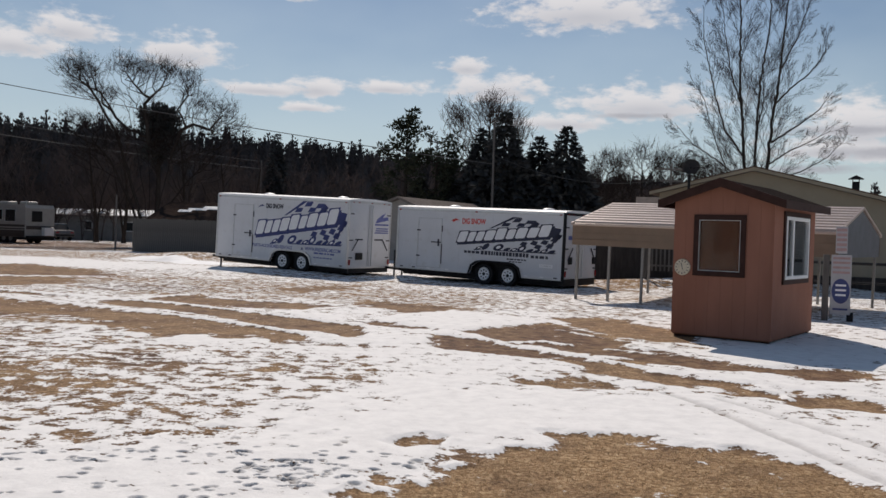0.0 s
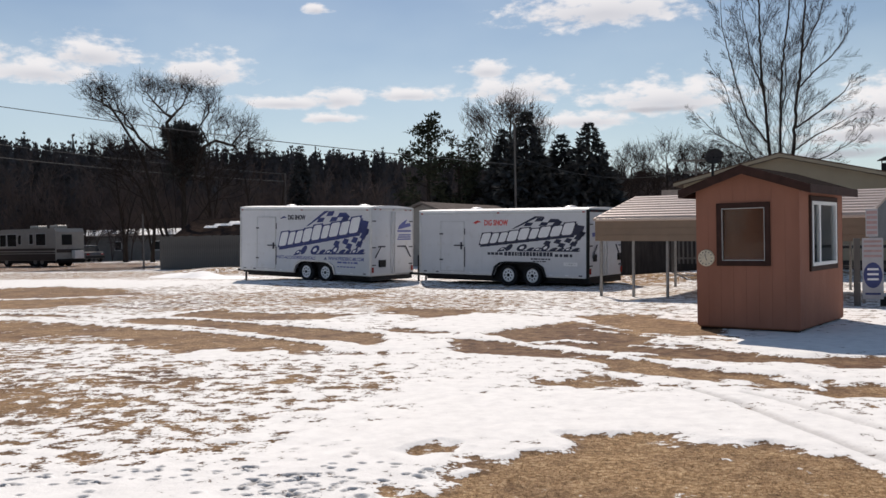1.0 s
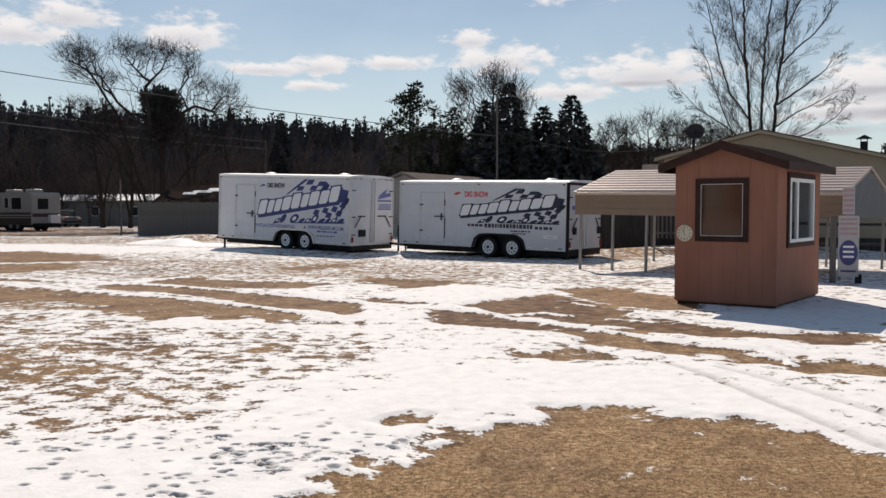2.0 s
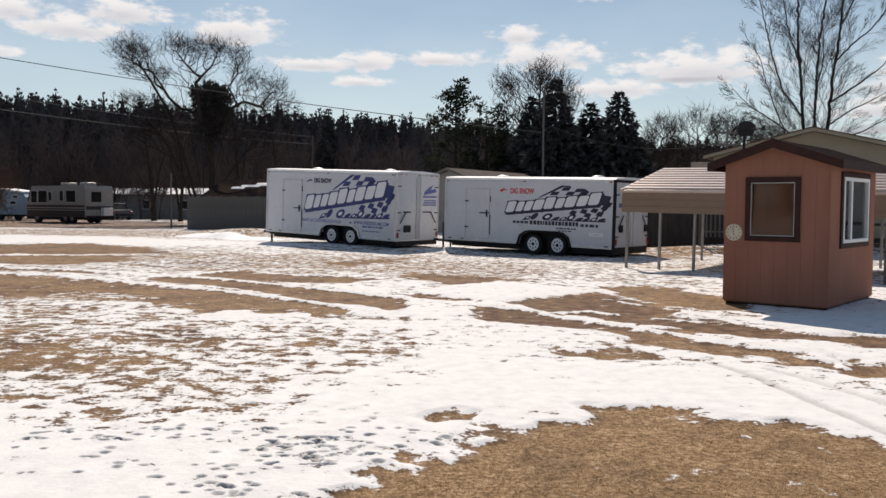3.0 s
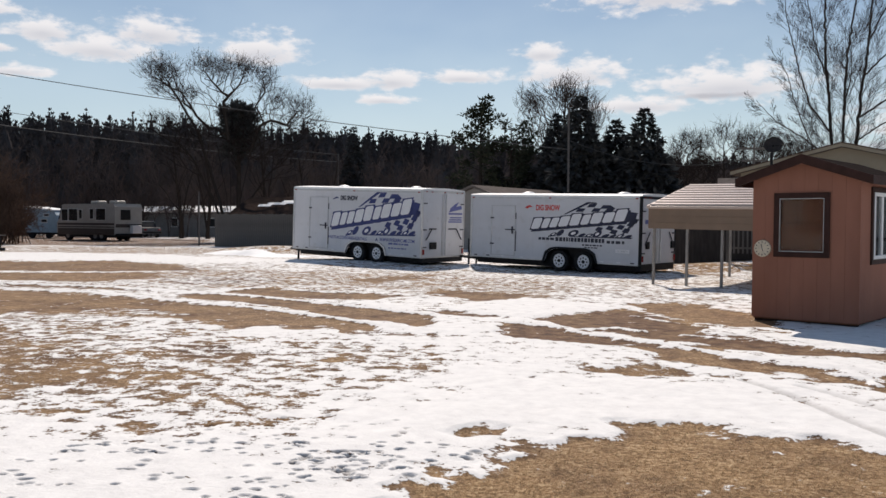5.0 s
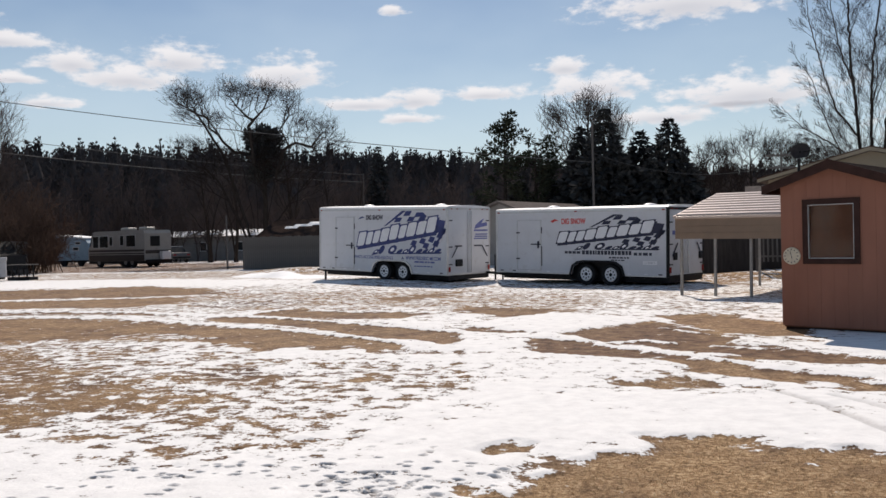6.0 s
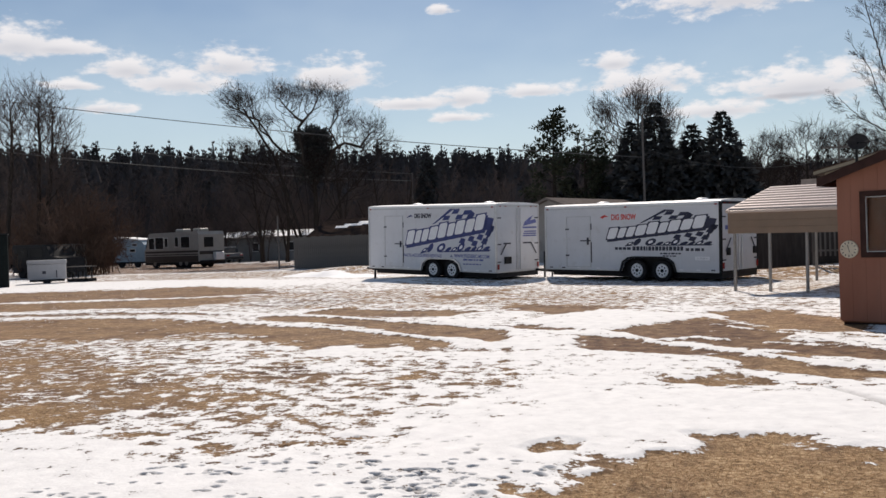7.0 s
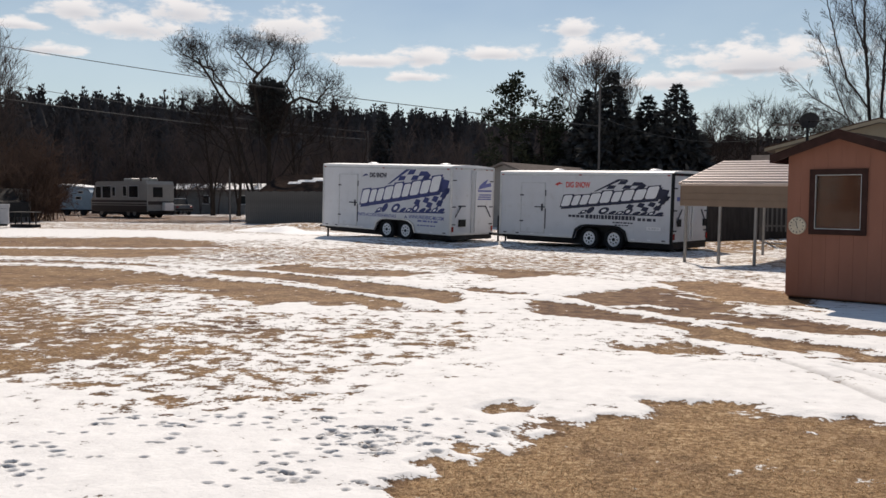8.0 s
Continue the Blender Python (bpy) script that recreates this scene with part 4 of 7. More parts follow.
def banner(parent, fx, fz, dark):
    """The painted emblem: slanting pale blocks on a dark band between two chequered flags."""
    def F(p):
        return (fx(p[0]), fz(p))

    def put(pts, mat, lift):
        return flat([F(p) for p in pts], mat, parent, -0.002 - lift, 0.003)

    def base(x):
        return 0.87 + (x - 1.9) * 0.158
    # nine pale slanting blocks, each with a dark edge and a dark underside
    x = 1.97
    widths = (0.42, 0.34, 0.36, 0.44, 0.44, 0.37, 0.46, 0.44, 0.46)
    talls = (1.08, 0.97, 0.95, 1.0, 1.12, 0.96, 1.04, 0.98, 1.14)
    for w, k in zip(widths, talls):
        z0, hgt, run, sl = base(x) + 0.03, 0.47 * k, w - 0.06, 0.15

        def q(u, v, grow=0.0, dx=0.0, dz=0.0):
            return (x + run * u + sl * v + grow * (1 if u > 0.5 else -1) + dx, z0 + hgt * v + 0.15 * run * u + grow * (1 if v > 0.5 else -1) + dz)
        put([q(0, 0, 0.035, 0.05, -0.085), q(1, 0, 0.035, 0.05, -0.085), q(1, 1, 0.035, 0.05, -0.085), q(0, 1, 0.035, 0.05, -0.085)], dark, 0.0)
        put([q(0, 0, 0.042), q(1, 0, 0.042), q(1, 1, 0.042), q(0, 1, 0.042)], dark, 0.003)
        put([q(0.16, 0), q(0.9, 0), q(1, 0.12), q(1, 0.86), q(0.86, 1), q(0.1, 1), q(0, 0.88), q(0, 0.14)], M_LETTER, 0.007)
        x += w
    put([(5.62, 1.42), (6.02, 1.50), (6.12, 1.86), (5.86, 1.90)], dark, 0.0)
    # upper flag: outline bar and checks
    put([(3.30, 1.66), (3.42, 1.68), (4.34, 2.20), (4.62, 2.19), (4.58, 2.25), (4.24, 2.26)], dark, 0.0)
    for k, (a, b) in enumerate(((3.78, 1.80), (4.22, 2.02), (4.38, 1.83), (4.72, 1.98), (4.88, 1.84))):
        put([(a, b), (a + 0.30, b + 0.02), (a + 0.40, b + 0.17), (a + 0.12, b + 0.17)], dark, 0.0)
    put([(4.98, 1.92), (5.14, 1.86), (5.30, 2.02), (5.12, 2.16)], dark, 0.0)
    # lower flag
    for a, b in ((4.55, 1.02), (4.95, 1.10), (5.35, 1.16), (5.72, 1.30), (5.10, 0.94), (5.55, 1.02), (5.85, 1.46)):
        put([(a, b), (a + 0.22, b - 0.06), (a + 0.32, b + 0.13), (a + 0.12, b + 0.17)], dark, 0.0)
    put([(5.55, 0.90), (5.62, 0.90), (6.16, 1.55), (6.06, 1.60)], dark, 0.0)
    # flowing line under the band: plain loops and a swash
    x = 2.82
    for i in range(11):
        w = (0.20, 0.22, 0.10, 0.34, 0.20, 0.22, 0.26, 0.22, 0.18, 0.22, 0.22)[i]
        tall = (0.16, 0.30, 0.10, 0.30, 0.16, 0.16, 0.30, 0.16, 0.16, 0.18, 0.16)[i]
        z0 = 0.66 + (x - 2.8) * 0.03
        if i != 2:
            ring = [(x + w * 0.5 + w * 0.55 * math.cos(a) + 0.10 * math.sin(a), z0 + tall * 0.5 + tall * 0.55 * math.sin(a)) for a in [k * math.pi / 6 for k in range(12)]]
            put(ring, dark, 0.0)
            if w > 0.19 and i % 3 != 1:
                put([(a + (x + w * 0.5 - a) * 0.55, b + (z0 + tall * 0.5 - b) * 0.55) for a, b in ring], M_LETTER, 0.004)
        x += w + 0.07
    put([(2.70, 0.60), (3.0, 0.66), (3.05, 0.70), (2.72, 0.66)], dark, 0.0)
    put([(3.6, 0.665), (5.9, 0.735), (5.98, 0.80), (3.62, 0.70)], dark, 0.0)


def trailer(m, L, W, H, arch, hubs, hubz, r, label, fender, edge, sign):
    t = thing("enclosed_trailer", m, label, "trailer", "snowmobile trailers")
    a0, a1, at = arch
    # side skins with the wheel opening
    hump = [(a0, 0), (a0 + 0.10, at * 0.62), (a0 + 0.30, at * 0.93), (a0 + 0.5, at), (a1 - 0.5, at), (a1 - 0.30, at * 0.93), (a1 - 0.10, at * 0.62), (a1, 0)]
    for y0, y1 in ((0.0, 0.04), (W - 0.04, W)):
        bm = bmesh.new()
        prism(bm, [(0.05, 0), *hump, (L, 0), (L, H), (0.05, H)], "y", y0, y1)
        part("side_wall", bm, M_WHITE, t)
    bm = bmesh.new()
    rim = [(x + (0.05 if x > (a0 + a1) / 2 else -0.05), z + (0.05 if z > 0 else 0)) for x, z in hump]
    prism(bm, hump + rim[::-1], "y", -0.05, 0.0)
    part("fender", bm, fender, t)
    part("wheel_well", boxes(((a0 - 0.1, 0.32, -0.02), (a1 + 0.1, 0.36, at + 0.06)), ((a0 - 0.1, 0.04, at + 0.03), (a1 + 0.1, 0.36, at + 0.06))), M_DARK, t)
    part("front_wall", boxes(((0.0, 0.05, 0), (0.05, W - 0.05, H)), bev=0.01), M_WHITE, t)
    bm = bmesh.new()
    arc = [(0, H - 0.05), (0, H + 0.03), (0.04, H + 0.055)]
    arc += [(W * k / 10, H + 0.055 + 0.055 * math.sin(math.pi * k / 10)) for k in range(1, 10)]
    arc += [(W - 0.04, H + 0.055), (W, H + 0.03), (W, H - 0.05)]
    prism(bm, [(y - (0.006 if y < W / 2 else -0.006), z) for y, z in arc], "x", 0.0, L)
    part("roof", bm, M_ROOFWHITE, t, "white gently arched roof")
    part("roof_rail", boxes(((0.0, -0.016, H - 0.09), (L, 0.0, H - 0.03)), bev=0.005), M_ALU, t)
    for s0, s1 in ((0.0, a0 - 0.02), (a1 + 0.02, L)):
        part("sill_rail", boxes(((s0, -0.012, 0.0), (s1, 0.0, 0.045)), bev=0.004), M_ALU, t)
    for x in (0.03, L - 0.03):
        part("corner_post", boxes(((x - 0.035, -0.02, 0.0), (x + 0.035, 0.03, H + 0.01)), bev=0.01), M_ALU if x < 1 else edge, t)
    part("chassis", boxes(((0.05, 0.36, -0.2), (L - 0.02, 0.44, 0.0)), ((0.05, 0.12, -0.09), (a0 - 0.1, 0.17, 0.0)), ((a1 + 0.1, 0.12, -0.09), (L - 0.02, 0.17, 0.0)), ((0.05, W - 0.14, -0.14), (L - 0.02, W - 0.06, 0.0)), ((0.05, 0.44, -0.06), (L - 0.02, W - 0.14, -0.01)), ((L - 0.1, 0.06, -0.16), (L, W - 0.06, 0.0))), M_DARK, t)
    # panel seams and rivets down the side
    for i in range(1, 5):
        x = L * i / 5
        z = at + 0.08 if a0 - 0.05 < x < a1 + 0.05 else 0.05
        part("seam", boxes(((x - 0.008, -0.004, z), (x + 0.008, 0.0, H - 0.09))), M_WHITE, t)
    # clearance lamps and scuffed reflective marks along the sill
    for x in (0.25, 0.75, 1.35, 2.1, a1 + 0.2, a1 + 0.75, L - 0.25):
        part("marker_lamp", boxes(((x - 0.06, -0.024, 0.055), (x + 0.06, -0.002, 0.09)), bev=0.006), M_INK if x < 1.0 or x > L - 0.5 else M_LETTER, t)
    for x in (0.12, L / 2, L - 0.15):
        part("marker_lamp", boxes(((x - 0.04, -0.03, H - 0.08), (x + 0.04, -0.012, H - 0.04)), bev=0.006), M_LENS, t)
    # service door
    d0, d1 = 0.90, 1.80
    door = part("door", boxes(((d0, -0.014, 0.12), (d1, -0.002, H - 0.34)), bev=0.004), M_WHITE, t)
    part("door_frame", frame_bm(d0 - 0.03, d1 + 0.03, 0.09, H - 0.31, 0.028, -0.024, -0.001, 0.003), M_ALU, door)
    for z in (0.45, H - 0.75):
        part("hinge", boxes(((d0 - 0.05, -0.035, z), (d0 + 0.09, -0.018, z + 0.045)), bev=0.004), M_INK, door)
    part("latch_bar", boxes(((d1 - 0.36, -0.045, 0.93), (d1 + 0.04, -0.03, 0.965)), ((d1 - 0.09, -0.06, 0.82), (d1 - 0.05, -0.02, 1.05)), bev=0.004), M_INK, door)
    part("door_edge", boxes(((d1 + 0.03, -0.02, 0.25), (d1 + 0.06, -0.002, 0.9)), ((d1 + 0.03, -0.02, H - 0.75), (d1 + 0.06, -0.002, H - 0.55))), M_INK, door)
    for x in hubs:
        wheel(t, x, hubz, r, M_LETTER)
    bm = bmesh.new()
    for x in hubs:
        rod(bm, (x, 0.2, hubz), (x, W - 0.2, hubz), 0.045)
        rod(bm, (x, W - 0.28, hubz), (x, W - 0.07, hubz), r, r, 20)
    part("axle", bm, M_DARK, t)
    # roof vents
    for x in (L * 0.27, L * 0.83):
        bm = bmesh.new()
        bmesh.ops.create_uvsphere(bm, u_segments=20, v_segments=10, radius=1.0, matrix=Matrix.Translation((x, W * 0.4, H + 0.09)) @ Matrix.Diagonal((0.22, 0.22, 0.075, 1)))
        part("roof_vent", bm, M_ROOFWHITE, t, "white domed roof vent", smooth=True)
    # tongue and jack
    bm = bmesh.new()
    rod(bm, (0.1, W * 0.2, -0.08), (-1.15, W / 2, -0.10), 0.05, 0.05, 6)
    rod(bm, (0.1, W * 0.8, -0.08), (-1.15, W / 2, -0.10), 0.05, 0.05, 6)
    rod(bm, (-1.1, W / 2, -0.10), (-1.4, W / 2, -0.10), 0.045, 0.045, 8)
    part("tongue", bm, M_DARK, t)
    foot = -(m.translation.z) - 0.02
    bm = bmesh.new()
    rod(bm, (-0.95, W / 2, foot), (-0.95, W / 2, 0.55), 0.035)
    rod(bm, (-0.95, W / 2, foot), (-0.95, W / 2, foot + 0.05), 0.12)
    part("jack", bm, M_DARK, t)
    bm = bmesh.new()
    rod(bm, (0.18, 0.12, foot - 0.02), (0.18, 0.12, 0.0), 0.03)
    box(bm, (0.0, 0.02, foot - 0.04), (0.36, 0.24, foot + 0.03))
    part("support_leg", bm, M_DARK, t)
    # rear doors
    for i, (y0, y1) in enumerate(((0.06, W / 2 - 0.01), (W / 2 + 0.01, W - 0.06))):
        rd = part("rear_door", boxes(((L - 0.03, y0, 0.05), (L, y1, H - 0.06)), bev=0.006), M_WHITE, t)
        lock = W / 2 + (-0.10 if i == 0 else 0.10)
        bm = bmesh.new()
        rod(bm, (L + 0.025, lock, 0.08), (L + 0.025, lock, H - 0.1), 0.016)
        part("lock_rod", bm, M_ALU, rd)
        hy = y0 if i == 0 else y1
        for z in (0.35, 0.95, H - 0.45):
            part("hinge", boxes(((L, min(hy, hy + (0.2 if i == 0 else -0.2)), z), (L + 0.02, max(hy, hy + (0.2 if i == 0 else -0.2)), z + 0.04)), bev=0.004), M_INK, rd)
        bm = bmesh.new()
        s = 1 if i == 0 else -1
        rod(bm, (L + 0.04, hy + s * 0.15, 0.62), (L + 0.04, hy + s * 0.46, 1.0), 0.018)
        part("stay_bar", bm, M_INK, rd)
    part("rear_frame", boxes(((L - 0.04, 0.0, 0.0), (L + 0.015, 0.06, H)), ((L - 0.04, W - 0.06, 0.0), (L + 0.015, W, H)), ((L - 0.04, 0.06, H - 0.06), (L + 0.015, W - 0.06, H + 0.02)), ((L - 0.04, 0.06, 0.0), (L + 0.015, W - 0.06, 0.05)), bev=0.006), edge, t)
    for y in (0.09, W - 0.09):
        part("tail_lamp", boxes(((L + 0.015, y - 0.05, 0.12), (L + 0.035, y + 0.05, 0.3)), bev=0.008), M_LENS, t)
    for y in (0.2, 0.5, W / 2, W - 0.5, W - 0.2):
        part("marker_lamp", boxes(((L + 0.015, y - 0.04, H - 0.05), (L + 0.03, y + 0.04, H - 0.02)), bev=0.006), M_LENS, t)
    sign(t, L, W, H)
    return t


def upright(x, z, y=-0.003):
    return pose(x, y, z, 90, 0, 0)


def bars(parent, x0, x1, z, h, mat, count, seed):
    """A line of writing too small to read, as plain bars."""
    rr = random.Random(seed)
    ws = [rr.uniform(0.6, 1.6) for _ in range(count)]
    k = (x1 - x0) / (sum(ws) + 0.35 * (count - 1))
    x = x0
    for w in ws:
        flat([(x, z), (x + w * k, z), (x + w * k, z + h), (x, z + h)], mat, parent)
        x += (w + 0.35) * k


def rear_bars(parent, L, y0, y1, z, h, mat):
    part("decal", boxes(((L + 0.001, y0, z), (L + 0.004, y1, z + h))), mat, parent)


def sign_tall(t, L, W, H):
    banner(t, lambda x: x, lambda p: p[1], M_NAVY)
    lettering("DIG SNOW", 0.22, upright(2.42, 1.90), M_INK, t, bold=0.011, wide=0.74)
    flat([(2.02, 1.90), (2.12, 1.97), (2.24, 2.02), (2.36, 1.96), (2.22, 1.95), (2.10, 1.92)], M_NAVY, t)
    lettering("PARTS-ACCESSORIES-RENTALS", 0.16, upright(1.85, 0.485), M_NAVYFADE, t, wide=0.86, bold=0.002)
    flat([(4.14, 0.50), (4.20, 0.60), (4.27, 0.50), (4.23, 0.50), (4.205, 0.54), (4.18, 0.50)], M_NAVY, t)
    lettering("WWW.FREDERIC-MI.COM", 0.17, upright(4.34, 0.50), M_NAVYFADE, t, wide=0.80, bold=0.004)
    bars(t, 4.75, 5.65, 0.40, 0.06, M_NAVYFADE, 5, 2)
    bars(t, 4.75, 5.55, 0.26, 0.04, M_NAVYFADE, 6, 3)
    part("socket_box", boxes(((L, 0.44, 0.30), (L + 0.05, 0.80, 0.54)), bev=0.01), M_DARK, t)
    for z, y0, y1 in ((0.97, 0.40, 0.82), (0.97, 1.50, 2.0)):
        rear_bars(t, L, y0, y1, z, 0.05, M_INK)
    for k in range(3):
        rear_bars(t, L, 1.50 + 0.04 * k, 2.30, 1.22 + k * 0.075, 0.045, M_NAVYFADE)
    part("decal", boxes(((L + 0.001, 1.5, 1.50), (L + 0.004, 2.32, 1.56))), M_NAVYFADE, t)
    bm = bmesh.new()
    prism(bm, [(1.52, 1.58), (2.30, 1.70), (2.25, 1.82), (1.95, 1.78), (2.1, 1.95), (1.85, 1.86), (1.6, 1.72)], "x", L + 0.001, L + 0.004)
    part("decal", bm, M_NAVYFADE, t)


def sign_low(t, L, W, H):
    banner(t, lambda x: 2.36 + (x - 1.9) * 0.90, lambda p: 0.945 + (p[1] - 0.85) * 0.69 - 0.018 * (p[0] - 1.9), M_DEEPNAVY)
    lettering("DIG SNOW", 0.24, upright(2.60, 1.60), M_RED, t, bold=0.008, wide=0.72)
    flat([(2.15, 1.66), (2.25, 1.72), (2.36, 1.76), (2.50, 1.70), (2.36, 1.69), (2.28, 1.64), (2.20, 1.68)], M_RED, t)
    bars(t, 2.73, 3.30, 0.66, 0.08, M_INK, 4, 5)
    bars(t, 3.36, 5.08, 0.64, 0.125, M_INK, 15, 6)
    bars(t, 5.16, 5.75, 0.63, 0.085, M_INK, 4, 7)
    bars(t, 4.32, 5.0, 0.53, 0.045, M_INK, 6, 8)
    bars(t, 4.40, 4.85, 0.46, 0.035, M_INK, 4, 9)
    flat([(5.46, 0.36), (5.92, 0.36), (5.92, 0.47), (5.46, 0.47)], M_LETTER, t)
    bars(t, 5.52, 5.86, 0.39, 0.05, M_ALU, 4, 10)
    rear_bars(t, L, 0.25, 0.7, 1.25, 0.12, M_NAVYFADE)
    for y in (0.30, W - 0.34):
        part("socket_box", boxes(((L + 0.002, y, 0.5), (L + 0.05, y + 0.2, 0.72)), bev=0.01), M_DARK, t)


trailer(pose(-7.37, 32.83, 0.51, 0, 1.95, -33.9), 6.21, 2.46, 2.30, (2.74, 4.64, 0.42), (3.25, 4.14), 0.05, 0.335,
        "white enclosed trailer with faded navy emblem and grey fender", M_ALU, M_ALU, sign_tall)
trailer(pose(-0.56, 29.51, 0.39, 0, 1.15, -36.1), 6.28, 2.38, 2.05, (2.95, 4.82, 0.41), (3.46, 4.33), 0.025, 0.335,
        "white enclosed trailer with navy emblem and red lettering", M_DARK, M_DARK, sign_low)


# ---------------------------------------------------------------- tan house behind the carport
def house_right():
    h = thing("ranch_house", pose(7.83, 32.35, 0, 0, 0, -26), "low cream stucco house with brown roof edge", "house")
    W, D, E, R = 9.4, 13.0, 3.0, 4.15
    bm = bmesh.new()
    C = 1.4
    prism(bm, [(C, 0), (W, 0), (W, E), (W / 2, R), (C, E + (R - E) * C / (W / 2))], "y", 0, 0.2)
    part("gable_wall", bm, M_CREAM, h)
    for x0, x1 in ((C, C + 0.2), (W - 0.2, W)):
        part("side_wall", boxes(((x0, 0.2, 0), (x1, D, E))), M_CREAM, h)
    k = (R - E) / (W / 2)
    for s in (-1, 1):
        xe, ze = (W + 0.45, E - 0.45 * k) if s > 0 else (C - 0.3, E + (C - 0.3) * k)
        bm = bmesh.new()
        prism(bm, [(W / 2, R + 0.01), (xe, ze + 0.01), (xe, ze + 0.10), (W / 2, R + 0.10)], "y", -0.35, D)
        roof = part("roof_slope", bm, M_GREYROOF, h)
        bm = bmesh.new()
        prism(bm, [(W / 2, R + 0.0), (xe, ze + 0.0), (xe, ze + 0.11), (W / 2, R + 0.115)], "y", -0.38, -0.35)
        part("rake_board", bm, M_CREAM, roof)
        bm = bmesh.new()
        prism(bm, [(W / 2, R + 0.118), (xe, ze + 0.113), (xe, ze + 0.15), (W / 2, R + 0.155)], "y", -0.40, -0.2)
        part("drip_edge", bm, M_EAVE, roof)
    # lower wing to the side
    part("wing_wall", boxes(((W + 0.01, 0.6, 0), (W + 9.0, 0.8, 2.92))), M_PALE, h, "paler wall of the side wing")
    part("wing_eave", boxes(((W + 0.2, 0.1, 2.93), (W + 9.3, 5.0, 3.10)), bev=0.01), M_CREAM, h)
    # shadow along the foot of the wall, put in as a dark strip
    part("foot_shade_strip", boxes(((C, -0.03, 0.0), (W, -0.003, 0.55))), M_DARKWOOD_SHADE, h, "dark strip standing in for shade along the wall foot")
    ch = part("chimney", boxes(((W / 2 + 3.18, 1.1, R - 1.2), (W / 2 + 3.42, 1.34, R - 0.28)), bev=0.02), M_DARK, h, "dark metal flue with a pitched cap")
    bm = bmesh.new()
    prism(bm, [(W / 2 + 3.05, R - 0.19), (W / 2 + 3.30, R - 0.06), (W / 2 + 3.55, R - 0.19)], "y", 1.0, 1.44)
    part("cap", bm, M_DARK, ch)
    for x in (W / 2 + 3.2, W / 2 + 3.4):
        part("strut", boxes(((x - 0.015, 1.2, R - 0.29), (x + 0.015, 1.23, R - 0.18))), M_DARK, ch)


house_right()

# ---------------------------------------------------------------- trees
def grow(segs, p, d, length, r, level, rng, spec):
    """One limb and what it bears. spec: for each level (pieces, wobble, lift, children, spread, child length)."""
    pieces, wob, lift, kids, spread, ratio = spec[level][:6]
    step = length / pieces
    start = [0.30, 0.25, 0.2, 0.15, 0.1, 0.1][level]
    for i in range(pieces):
        d = (d + Vector((rng.gauss(0, wob), rng.gauss(0, wob), rng.gauss(0, wob) + lift))).normalized()
        q = p + d * step
        ra, rb = r * (1 - 0.75 * i / pieces), r * (1 - 0.75 * (i + 1) / pieces)
        segs.append((p.copy(), q.copy(), ra, rb, level))
        if level + 1 < len(spec) and (i + 1) / pieces > start:
            n = kids / pieces / (1 - start)
            for _ in range(int(n) + (rng.random() < n % 1)):
                t = rng.random()
                side = d.orthogonal().normalized()
                side.rotate(Matrix.Rotation(rng.uniform(0, 6.283), 3, d))
                a = spread * rng.uniform(0.7, 1.3)
                nd = (d * math.cos(a) + side * math.sin(a)).normalized()
                f = 1 - 0.55 * (i + t) / pieces
                grow(segs, p + (q - p) * t, nd, length * ratio * f * rng.uniform(0.75, 1.2), max(rb * spec[level][6], 0.0048), level + 1, rng, spec)
        p = q


def tubes(segs, sides):
    """Tapered tubes for all limbs as vertex and face lists."""
    if not segs:
        return [], []
    return tube_arrays(np.array([s[0] for s in segs]), np.array([s[1] for s in segs]), np.array([[s[2], s[3]] for s in segs]), sides)


def tube_arrays(a, b, r, sides):
    d = b - a
    d /= np.linalg.norm(d, axis=1, keepdims=True) + 1e-9
    h = np.where(np.abs(d[:, 2:3]) > 0.9, [[1.0, 0, 0]], [[0, 0, 1.0]])
    u = np.cross(d, h)
    u /= np.linalg.norm(u, axis=1, keepdims=True)
    w = np.cross(d, u)
    out = []
    for k in range(sides):
        q = 2 * math.pi * k / sides
        off = u * math.cos(q) + w * math.sin(q)
        out += [a + off * r[:, :1], b + off * r[:, 1:]]
    v = np.stack(out, 1).reshape(-1, 3)
    n, faces = len(a), []
    base = np.arange(n)[:, None] * (2 * sides)
    for k in range(sides):
        kk = (k + 1) % sides
        faces.append(base + np.array([[2 * k, 2 * kk, 2 * kk + 1, 2 * k + 1]]))
    return v, np.concatenate(faces)


def bare_tree(pos, stems, spec, seed, label, twig=M_TWIG, group="", name="bare_tree"):
    """stems: list of (offset x, offset y, lean x, lean y, length, radius)."""
    rng = random.Random(seed)
    t = thing(name, Matrix.Translation(pos), label, "tree", group)
    segs = []
    for ox, oy, lx, ly, length, r in stems:
        grow(segs, Vector((ox, oy, -0.1)), Vector((lx, ly, 1)).normalized(), length, r, 0, rng, spec)
    thick = [s for s in segs if s[4] <= 1]
    thin = [s for s in segs if s[4] > 1]
    v, f = tubes(thick, 7)
    raw("trunk", v, f, M_BARK, t)
    v, f = tubes(thin, 3)
    raw("crown", v, f, twig, t)
    return t


